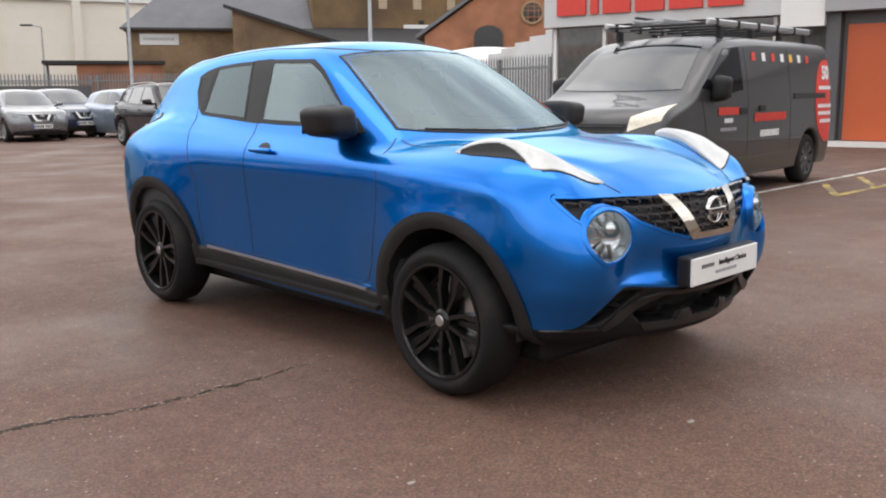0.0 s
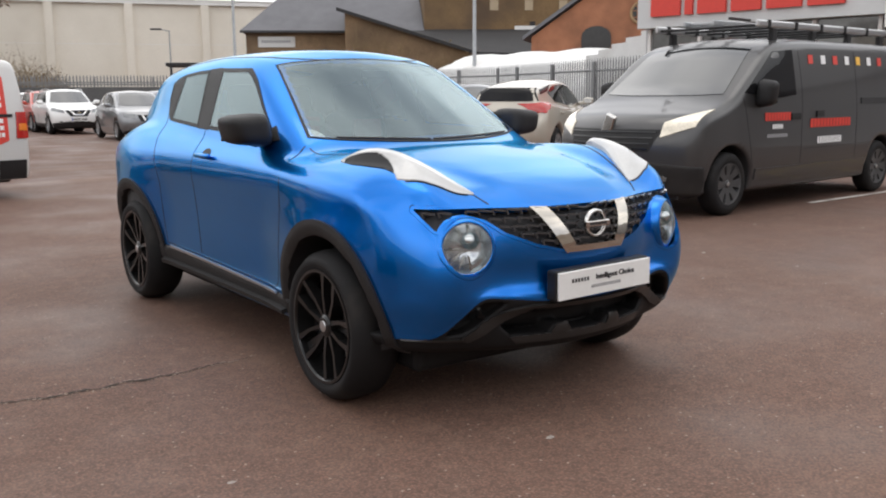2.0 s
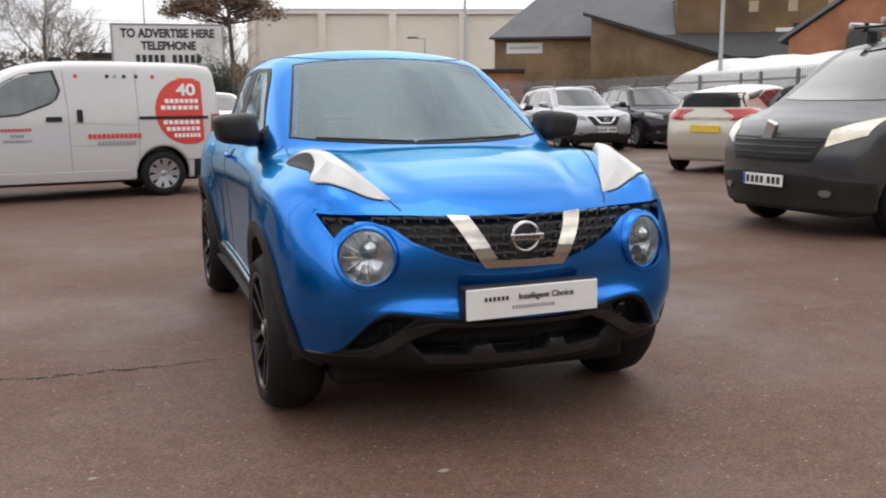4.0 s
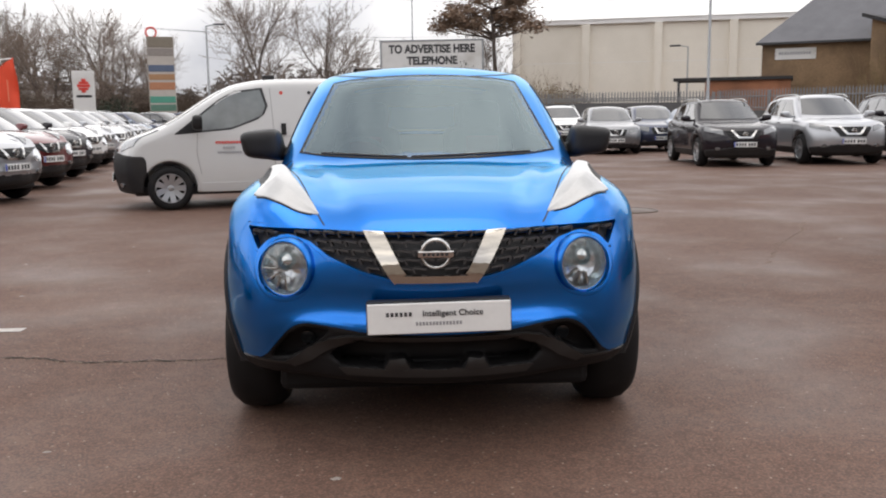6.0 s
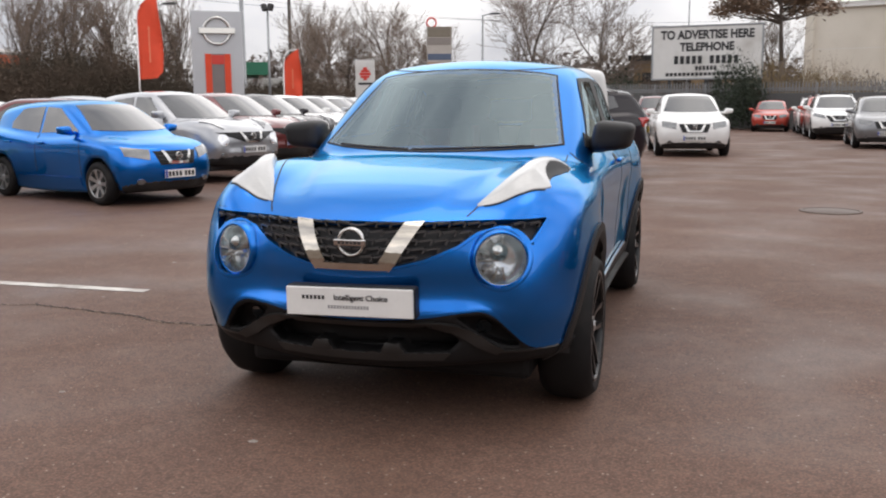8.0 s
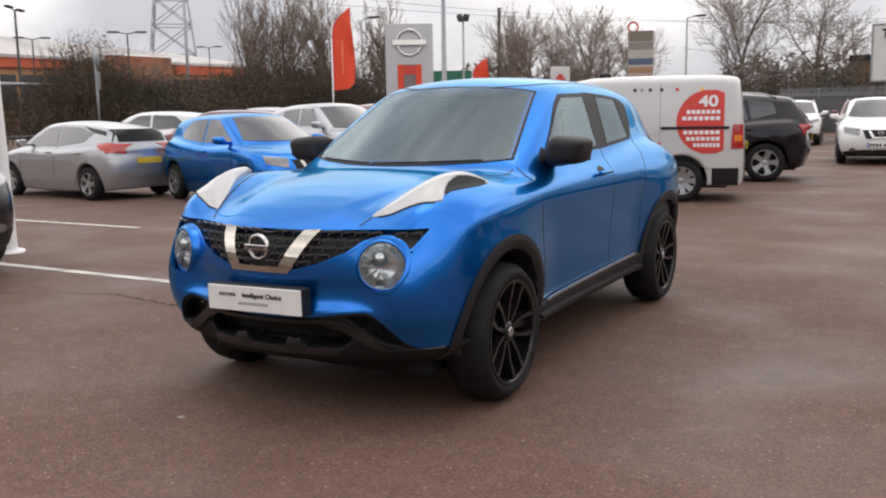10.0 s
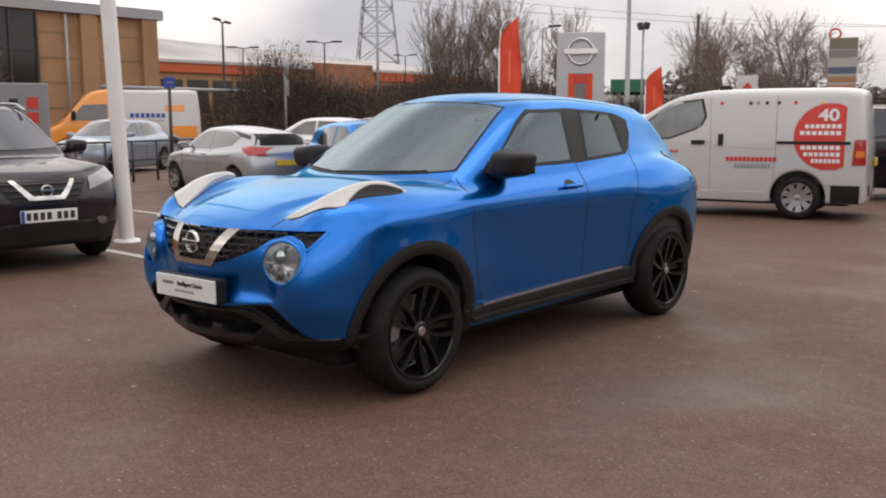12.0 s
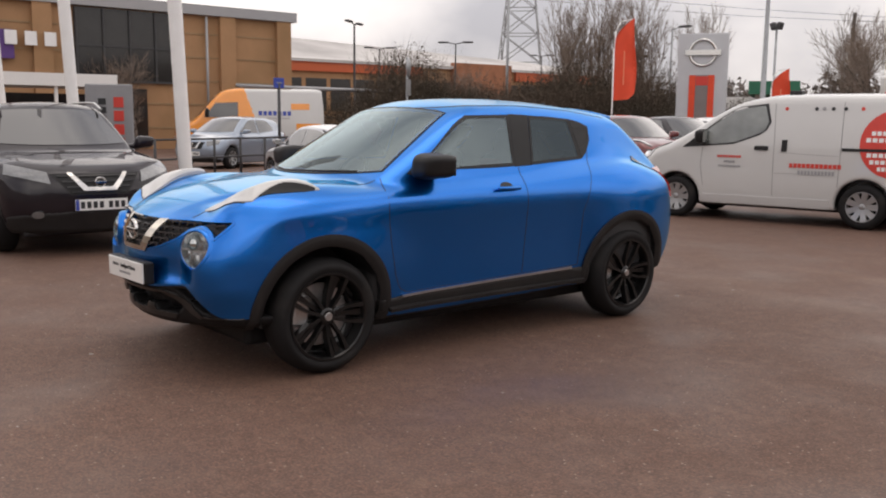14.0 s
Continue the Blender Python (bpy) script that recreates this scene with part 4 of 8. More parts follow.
        def lens_piece(name, cells, material, parent, sink, label=""):
            ids, V, F = {}, [], []
            for i, j in sorted(cells):
                quad = []
                for a, b in ((i, j), (i + 1, j), (i + 1, j + 1), (i, j + 1)):
                    for low in (0, 1):
                        if (a, b, low) not in ids:
                            ids[a, b, low] = len(V)
                            V.append(lamp_pts[a][b] - Vector((0, 0, sink + 0.035 * low)))
                    quad.append((a, b))
                top = [ids[a, b, 0] for a, b in quad]
                F.append(top if s > 0 else top[::-1])
                for k, nb in enumerate(((i, j - 1), (i + 1, j), (i, j + 1), (i - 1, j))):
                    if nb not in cells:
                        p, r = quad[k], quad[(k + 1) % 4]
                        F.append((ids[*r, 0], ids[*p, 0], ids[*p, 1], ids[*r, 1]))
            ob = mesh_object(name, V, F, material, parent, True, label)
            ob.data.set_sharp_from_angle(angle=radians(45))
            return ob

        drl = lens_piece("running_lamp", rest, M_DRL, root, 0.0, "pale boomerang running lamp raised on the wing")
        lens_piece("indicator_eye", eye, M_WELLD, drl, 0.004)
        skin.patch("lamp_seam", ruled(outer[4:48:2], outer[4:48:2] + (s * 0.004, -0.004), 22, 2), "top", M_INK, drl, 0.003, 0.006)
        # upper arm of the tail lamp on the haunch
        skin.patch("tail_lamp_seal", ruled(wing((0.655, 1.50), (0.685, 1.70), (0.70, 1.90)), wing((0.685, 1.48), (0.715, 1.68), (0.735, 1.87)), 14, 5), "top", M_GLOSSBLK, root, 0.005, 0.012)
        skin.patch("tail_lamp_arm", ruled(wing((0.66, 1.79), (0.68, 1.9)), wing((0.725, 1.77), (0.742, 1.86)), 6, 5), "top", M_LAMPW, root, 0.012, 0.02, label="pale upper tip of the tail lamp")
        # bonnet shut line
        L = resample([(s * 0.0, -1.985), (s * 0.25, -1.955), (s * 0.41, -1.89), (s * 0.44, -1.83), (s * 0.49, -1.69), (s * 0.55, -1.5), (s * 0.595, -1.36), (s * 0.64, -1.2), (s * 0.67, -1.0), (s * 0.66, -0.83)], 70)
        T = np.gradient(L, axis=0)
        T /= np.linalg.norm(T, axis=1, keepdims=True)
        N = np.stack([-T[:, 1], T[:, 0]], 1) * 0.003
        skin.patch("bonnet_gap", np.stack([L - N, L + N], 1), "top", M_INK, root, 0.0012, 0.004)
        # tail lamps
        skin.patch("tail_lamp", ruled([(s * 0.56, 1.08), (s * 0.66, 1.06), (s * 0.74, 1.02)], [(s * 0.60, 0.93), (s * 0.7, 0.88), (s * 0.78, 0.86)], 10, 6), "rear", M_RED, root, 0.014, 0.03)
    # plate with two rows of print
    plate_m = Matrix.Translation((0.008, -2.098, 0.565)) @ Matrix.Rotation(radians(-1.0), 4, "Y")
    holder = part("plate_holder", box((-0.265, 0.0, -0.062), (0.265, 0.06, 0.062), 0.01, plate_m), M_BLACK, root)
    pl = part("show_plate", box((-0.26, -0.012, -0.056), (0.26, -0.001, 0.056), 0.003, plate_m), M_PLATEW, root, "white show plate with dark print")
    text_mesh("print_line", "Intelligent Choice", 0.031, M_INK, pl, plate_m @ Matrix.Translation((0.05, -0.0135, 0.008)) @ Matrix.Rotation(radians(90), 4, "X"), squeeze=1.0, depth=0.0015, bold=0.01)
    for k in range(6):
        part("letter_bar", box((-0.192 + k * 0.0165, -0.0135, 0.009), (-0.192 + k * 0.0165 + 0.0105, -0.012, 0.024), 0.0, plate_m), M_INK, pl)
    for k in range(14):
        part("small_print_bar", box((-0.085 + k * 0.0122, -0.0132, -0.026), (-0.085 + k * 0.0122 + 0.008, -0.0118, -0.013), 0.0, plate_m), M_INKG, pl)
    # spoiler, wipers, interior
    roof = P["_roof"]
    spoil = lambda x, y, z: smax(np.maximum(np.abs(z - roof(y) + 0.012 + 0.165 * x**2) - 0.022, np.abs(x) - 0.47 + 0.2 * (y - 1.3)), np.maximum(1.25 - y, y - 1.60 + 0.3 * x**2), 0.03)
    mesh_object("roof_spoiler", *polygonise(spoil, (-0.65, 1.2, 1.3), (0.65, 1.75, 1.6), 0.014), BLUE, root)
    for s, (a, b) in ((1, ((0.50, 1.106), (-0.08, 1.092))), (-1, ((-0.1, 1.092), (-0.52, 1.108)))):
        L = resample([a, b], 24)
        skin.patch("wiper", np.stack([L, L + np.array([0, 0.004])], 1), "front", M_INK, root, 0.008, 0.006)
    dash = lambda x, y, z: smax(smax(np.abs(x) - 0.62, z - 1.05 + 0.10 * (y + 0.6) ** 2, 0.06), smax(-0.86 - y + 0.3 * x**2, y + 0.42 - 0.25 * (z - 0.9), 0.08), 0.06)
    mesh_object("dashboard", *polygonise(lambda x, y, z: np.maximum(dash(x, y, z), 0.7 - z), (-0.75, -1.0, 0.65), (0.75, -0.2, 1.15), 0.03), M_CABIN, root)
    for sx, sy in ((0.36, 0.12), (-0.36, 0.12), (0.36, 0.95), (-0.36, 0.95)):
        def seat_back(x, y, z, sx=sx, sy=sy):
            yy = y - sy - 0.3 - 0.22 * (z - 0.8)
            b = smax(smax(np.abs(x - sx) - 0.24 + 0.08 * (z - 0.7), np.abs(yy) - 0.07, 0.06), np.abs(z - 0.85) - 0.36, 0.08)
            h = smax(smax(np.abs(x - sx) - 0.13, np.abs(yy) - 0.05, 0.05), np.abs(z - 1.29) - 0.09, 0.06)
            return smin(b, h, 0.02)

        st = mesh_object("seat", *polygonise(seat_back, (sx - 0.35, sy, 0.4), (sx + 0.35, sy + 0.75, 1.48), 0.03), M_SEAT, root)
        part("seat_cushion", box((sx - 0.23, sy - 0.28, 0.5), (sx + 0.23, sy + 0.3, 0.72), 0.05), M_SEAT, st)
        part("seat_stripe", box((sx - 0.1, sy + 0.21, 0.9), (sx + 0.1, sy + 0.235, 1.16), 0.01), M_SEATRED, st)
    sw_m = Matrix.Translation((-0.36, -0.34, 1.0)) @ Matrix.Rotation(radians(-24), 4, "X")
    wheel = mesh_object("steering_wheel", *pipe([sw_m @ Vector((0.18 * math.cos(a), 0, 0.18 * math.sin(a))) for a in np.linspace(0, 2 * math.pi, 25)], 0.014), M_CABIN, root)
    segs = [(sw_m @ Vector((0, 0, 0)), sw_m @ Vector((0.18 * math.cos(a), 0, 0.18 * math.sin(a))), 0.03, 0.012) for a in (0.1, math.pi - 0.1, -math.pi / 2)]
    for sg in segs:
        mesh_object("spoke", *tubes([sg], 6), M_CABIN, wheel)
    part("interior_mirror", box((-0.09, -0.36, 1.4), (0.09, -0.34, 1.445), 0.01), M_BLACK, root)
    add_mirrors(root, (0.85, -0.525, 1.15), (0.105, 0.13, 0.08), M_BLACK, 0.05, 0.012)
    add_wheels(root, P, "black")
    for y in P["axles"]:
        for s in (1, -1):
            cal = box((-0.03, -0.05, -0.085), (0.03, 0.05, 0.085), 0.012, Matrix.Translation((s * 0.77, y - 0.14, P["hub"] + 0.02)) @ Matrix.Rotation(-0.15, 4, "X"))
            part("brake_caliper", cal, M_SATIN, root)
    # inner wheel housings
    for y in P["axles"]:
        for s in (1, -1):
            hv, hf = lathe([(s * 0.5, 0.386), (s * 0.8, 0.386)], 40, arc=(-0.12, math.pi + 0.12))
            mesh_object("wheel_housing", [Vector(a) + Vector((0, y, P["hub"])) for a in hv], hf, M_INK, root)
    # floor box, set low to block light and deepen the shade beneath
    part("underbody", box((-0.64, -1.68, 0.172), (0.64, 1.75, 0.31), 0.03), M_LOWB, root)
    return root


SUV = prepared(dict(
    y0=-2.22, y1=2.16, half=0.92, high=1.6, axles=(-1.32, 1.32), hub=0.35, tyre=0.345, tyre_w=0.22, track=0.78, arch=0.395, arch_in=0.5,
    top=((-2.4, 0.74), (-2.2, 0.82), (-2.05, 0.885), (-1.8, 0.95), (-1.4, 1.01), (-0.9, 1.06), (0.0, 1.05), (1.0, 1.09), (1.7, 1.12), (2.2, 1.0)),
    wy=((-2.4, 0.70), (-2.1, 0.78), (-1.7, 0.85), (-1.0, 0.865), (1.0, 0.87), (1.7, 0.84), (2.1, 0.78), (2.4, 0.7)),
    wz=((0.0, -0.06), (0.25, -0.04), (0.4, 0.005), (0.6, 0.018), (0.8, 0.028), (0.95, 0.01), (1.05, -0.03), (1.2, -0.09)),
    nose=((0.0, -2.0), (0.3, -2.11), (0.5, -2.17), (0.7, -2.16), (0.84, -2.1), (0.95, -1.98), (1.2, -1.7)), nose_c=0.5, k_nose=0.08,
    tail=((0.0, 1.98), (0.35, 2.08), (0.55, 2.14), (0.8, 2.12), (1.05, 2.05), (1.2, 1.95)), tail_c=0.25,
    crown=0.07, k_top=0.08,
    roof=((-1.5, 1.3), (-0.8, 1.46), (-0.4, 1.545), (0.1, 1.585), (0.7, 1.585), (1.3, 1.545), (1.75, 1.49), (2.2, 1.4)),
    gy=((-1.4, -0.1), (-0.8, -0.03), (0.0, 0.0), (0.9, -0.005), (1.6, -0.05), (2.1, -0.12)),
    roof_c=0.15, cabin=(0.80, 1.04, 0.38), screen=(-1.12, 1.06, 1.75), screen_c=0.4, back=(1.82, 1.45, 0.75), k_cab=0.035, cab_floor=0.93,
    bulges=((0.62, -1.32, 0.55, 0.275, 0.62, 0.42), (0.62, 1.32, 0.57, 0.275, 0.6, 0.42)),
))
SUV_D = dict(
    windows=(((-0.62, 1.09), (-0.12, 1.455), (0.22, 1.475), (0.22, 1.06)), ((0.28, 1.06), (0.28, 1.475), (0.92, 1.465), (1.02, 1.09)), ((1.08, 1.10), (1.0, 1.455), (1.42, 1.40), (1.5, 1.2))),
    screen=((0.52, 1.48), (0.68, 1.115)), back=((0.52, 1.43), (0.62, 1.10)),
    grille=((0.44, 0.84), (0.28, 0.63)), lamp=((0.47, 0.85), (0.80, 0.93), (0.83, 0.83), (0.45, 0.74)), plate=0.53, low=0.47, tail_lamp=((0.50, 1.02), (0.80, 1.0), (0.80, 0.84), (0.50, 0.86)), rear_plate=0.78, emblem=0.755, v=True,
    mirror=((0.98, -0.62, 1.12), (0.11, 0.09, 0.075)), handle=0.92, rails=True,
)
HATCH = prepared(dict(
    y0=-2.05, y1=2.0, half=0.88, high=1.5, axles=(-1.27, 1.25), hub=0.32, tyre=0.31, tyre_w=0.2, track=0.75, arch=0.355, arch_in=0.48,
    top=((-2.3, 0.66), (-2.05, 0.76), (-1.9, 0.83), (-1.6, 0.90), (-1.2, 0.965), (-0.85, 1.01), (0.0, 0.99), (0.9, 1.04), (1.6, 1.07), (2.1, 0.92)),
    wy=((-2.3, 0.60), (-2.0, 0.70), (-1.6, 0.795), (-1.0, 0.82), (1.0, 0.825), (1.6, 0.79), (1.95, 0.72), (2.2, 0.65)),
    wz=((0.0, -0.06), (0.2, -0.04), (0.36, 0.0), (0.55, 0.018), (0.75, 0.025), (0.9, 0.005), (1.0, -0.03), (1.15, -0.09)),
    nose=((0.0, -1.84), (0.25, -1.94), (0.45, -2.01), (0.65, -2.0), (0.8, -1.94), (0.95, -1.75)), nose_c=0.5, k_nose=0.09,
    tail=((0.0, 1.8), (0.3, 1.9), (0.5, 1.96), (0.75, 1.95), (1.0, 1.86), (1.15, 1.75)), tail_c=0.28,
    crown=0.09, k_top=0.08,
    roof=((-1.6, 1.2), (-0.8, 1.36), (-0.3, 1.455), (0.1, 1.485), (0.6, 1.485), (1.2, 1.44), (1.6, 1.38), (2.0, 1.3)),
    gy=((-1.4, -0.11), (-0.8, -0.04), (0.0, 0.0), (0.8, -0.01), (1.5, -0.07), (1.9, -0.13)),
    roof_c=0.16, cabin=(0.755, 0.98, 0.36), screen=(-1.22, 0.99, 1.9), screen_c=0.45, back=(1.62, 1.36, 0.7), k_cab=0.035, cab_floor=0.88,
    bulges=((0.58, -1.27, 0.5, 0.27, 0.58, 0.39), (0.58, 1.25, 0.52, 0.27, 0.55, 0.4)),
    bottom=((-2.3, 0.26), (-1.9, 0.2), (1.8, 0.2), (2.2, 0.3)),
))
HATCH_D = dict(
    windows=(((-0.70, 1.03), (-0.15, 1.36), (0.2, 1.385), (0.2, 1.0)), ((0.26, 1.0), (0.26, 1.385), (0.85, 1.36), (1.12, 1.15), (1.1, 1.06))),
    screen=((0.48, 1.40), (0.64, 1.045)), back=((0.48, 1.32), (0.58, 1.03)),
    grille=((0.36, 0.76), (0.28, 0.57)), lamp=((0.40, 0.78), (0.72, 0.82), (0.72, 0.70), (0.42, 0.64)), plate=0.44, low=0.36, tail_lamp=((0.50, 0.98), (0.74, 0.96), (0.74, 0.78), (0.52, 0.80)), rear_plate=0.72, emblem=0.69, v=True,
    mirror=((0.92, -0.66, 1.05), (0.1, 0.08, 0.065)), handle=0.86, rails=False,
)
SLOPE = prepared({**HATCH,
    "top": ((-2.3, 0.62), (-2.05, 0.72), (-1.9, 0.79), (-1.6, 0.87), (-1.2, 0.94), (-0.85, 0.98), (0.0, 0.96), (0.9, 1.02), (1.5, 1.07), (1.85, 1.04), (2.1, 0.92)),
    "roof": ((-1.6, 1.1), (-0.9, 1.29), (-0.4, 1.405), (0.1, 1.45), (0.5, 1.44), (1.1, 1.385), (1.6, 1.315), (2.0, 1.24)),
    "cabin": (0.745, 0.96, 0.42), "screen": (-1.32, 0.96, 2.0), "back": (1.74, 1.29, 0.5), "axles": (-1.27, 1.255),
})
SLOPE_D = {**HATCH_D, "windows": (((-0.86, 0.985), (-0.2, 1.315), (0.2, 1.35), (0.2, 0.975)), ((0.235, 0.975), (0.235, 1.35), (0.85, 1.315), (1.2, 1.215), (0.98, 1.05))), "screen": ((0.48, 1.37), (0.64, 1.02)), "back": ((0.5, 1.275), (0.6, 1.06)), "tail_lamp": ((0.46, 1.0), (0.76, 1.02), (0.76, 0.86), (0.56, 0.88))}
JUKE_D = dict(
    windows=(((-0.52, 1.13), (-0.10, 1.452), (0.28, 1.462), (0.235, 1.128)), ((0.30, 1.134), (0.355, 1.462), (0.93, 1.412), (0.905, 1.212))),
    screen=((0.5, 1.48), (0.62, 1.10)), back=((0.46, 1.385), (0.56, 1.14)),
    grille=((0.66, 0.85), (0.18, 0.69)), lamp=None, plate=0.565, low=0.48, tail_lamp=((0.56, 1.08), (0.74, 1.03), (0.78, 0.86), (0.60, 0.92)), rear_plate=0.80, emblem=0.79, v=True,
    mirror=((0.86, -0.60, 1.155), (0.1, 0.1, 0.07)), handle=0.985, rails=False, round_lamp=True,
)
VAN_S = prepared(dict(
    y0=-2.2, y1=2.25, half=0.87, high=1.88, axles=(-1.36, 1.30), hub=0.32, tyre=0.312, tyre_w=0.19, track=0.745, arch=0.365, arch_in=0.45,
    top=((-2.4, 0.82), (-2.12, 0.92), (-1.85, 1.04), (-1.5, 1.17), (-1.2, 1.33), (-0.8, 1.58), (-0.5, 1.735), (-0.15, 1.82), (0.4, 1.85), (1.4, 1.85), (1.95, 1.83), (2.2, 1.78)),
    wy=((-2.4, 0.62), (-2.15, 0.72), (-1.8, 0.80), (-1.2, 0.83), (1.6, 0.835), (2.1, 0.815), (2.4, 0.78)),
    wz=((0.0, -0.05), (0.25, -0.02), (0.45, 0.008), (0.9, 0.012), (1.2, -0.01), (1.6, -0.07), (1.9, -0.13)),
    nose=((0.0, -2.02), (0.3, -2.1), (0.55, -2.15), (0.8, -2.12), (1.0, -2.02), (1.3, -1.75), (2.0, -1.0)), nose_c=0.4, k_nose=0.08,
    tail=((0.0, 2.12), (0.4, 2.2), (0.9, 2.2), (1.4, 2.16), (1.9, 2.08)), tail_c=0.08, crown=0.1, k_top=0.1, k_tail=0.06,
))
VAN_S_D = dict(glass=M_PALEWIN,
    windows=(((-1.22, 1.08), (-0.66, 1.50), (-0.45, 1.62), (-0.08, 1.67), (-0.01, 1.44), (-0.07, 1.30), (-0.5, 1.14)),),
    screen=((0.56, 1.66), (0.68, 1.20)), back=None,
    grille=((0.34, 0.86), (0.28, 0.7)), lamp=((0.46, 0.98), (0.74, 1.12), (0.77, 0.90), (0.50, 0.82)), plate=0.45, low=0.82, low_back=0.07, tail_lamp=None, rear_plate=0.8, emblem=0.80, v=False,
    mirror=((0.95, -0.95, 1.22), (0.09, 0.08, 0.11)), handle=None, rails=False,
)
VAN_M = prepared(dict(
    y0=-2.72, y1=2.72, half=1.0, high=2.0, axles=(-1.75, 1.75), hub=0.35, tyre=0.34, tyre_w=0.22, track=0.85, arch=0.40, arch_in=0.5,
    top=((-2.9, 0.88), (-2.65, 0.98), (-2.45, 1.07), (-2.1, 1.17), (-1.75, 1.29), (-1.35, 1.56), (-1.0, 1.80), (-0.75, 1.90), (-0.3, 1.945), (0.5, 1.955), (2.0, 1.95), (2.6, 1.93), (2.8, 1.9)),
    wy=((-2.9, 0.74), (-2.65, 0.84), (-2.3, 0.92), (-1.6, 0.955), (2.2, 0.96), (2.6, 0.945), (2.9, 0.92)),
    wz=((0.0, -0.05), (0.3, -0.02), (0.5, 0.01), (0.95, 0.015), (1.25, 0.0), (1.6, -0.05), (2.0, -0.12)),
    nose=((0.0, -2.5), (0.3, -2.6), (0.6, -2.66), (0.85, -2.64), (1.05, -2.54), (1.3, -2.25), (2.0, -1.5)), nose_c=0.35, k_nose=0.09,
    tail=((0.0, 2.58), (0.4, 2.66), (1.0, 2.66), (2.0, 2.6)), tail_c=0.06, crown=0.08, k_top=0.1, k_tail=0.06,
))
VAN_M_D = dict(lamp_mat=M_LAMPON, glass=M_RGLASS,
    windows=(((-1.52, 1.30), (-1.12, 1.60), (-0.92, 1.75), (-0.52, 1.78), (-0.50, 1.28), (-0.9, 1.24)),),
    screen=((0.66, 1.80), (0.78, 1.29)), back=((0.6, 1.7), (0.64, 1.2)),
    grille=((0.60, 0.93), (0.5, 0.70)), lamp=((0.60, 1.00), (0.90, 1.13), (0.885, 0.96), (0.60, 0.85)), plate=0.52, low=0.62, tail_lamp=((0.84, 1.3), (0.93, 1.3), (0.93, 0.9), (0.84, 0.9)), rear_plate=0.8, emblem=0.92, v=False,
    mirror=((1.08, -1.28, 1.30), (0.1, 0.09, 0.15)), handle=None, rails=False,
)
VAN_L = prepared(dict(
    y0=-3.0, y1=3.0, half=1.05, high=2.65, axles=(-1.95, 1.75), hub=0.36, tyre=0.35, tyre_w=0.22, track=0.88, arch=0.42, arch_in=0.55,
    top=((-3.2, 0.95), (-2.9, 1.08), (-2.5, 1.22), (-2.2, 1.36), (-1.85, 1.75), (-1.45, 2.2), (-1.15, 2.45), (-0.7, 2.58), (0.0, 2.6), (2.0, 2.6), (2.8, 2.58), (3.1, 2.5)),
    wy=((-3.2, 0.75), (-2.9, 0.88), (-2.4, 0.95), (-1.6, 0.985), (2.5, 0.99), (3.1, 0.96)),
    wz=((0.0, -0.05), (0.4, 0.0), (1.0, 0.015), (1.5, -0.01), (2.0, -0.06), (2.6, -0.14)),
    nose=((0.0, -2.8), (0.4, -2.92), (0.8, -2.95), (1.05, -2.88), (1.4, -2.5), (2.6, -1.4)), nose_c=0.3,
    tail=((0.0, 2.88), (0.5, 2.94), (1.5, 2.94), (2.6, 2.86)), tail_c=0.05, crown=0.08, k_top=0.12, k_tail=0.06,
))
VAN_L_D = dict(
    windows=(),
    screen=((0.66, 2.2), (0.82, 1.5)), back=None, grille=((0.5, 1.05), (0.45, 0.8)), lamp=((0.6, 1.1), (0.85, 1.2), (0.88, 0.95), (0.6, 0.9)), plate=0.6, low=0.55, tail_lamp=None, rear_plate=0.9, emblem=0.95, v=False,
    mirror=((1.12, -1.75, 1.6), (0.1, 0.09, 0.18)), handle=None, rails=False,
)


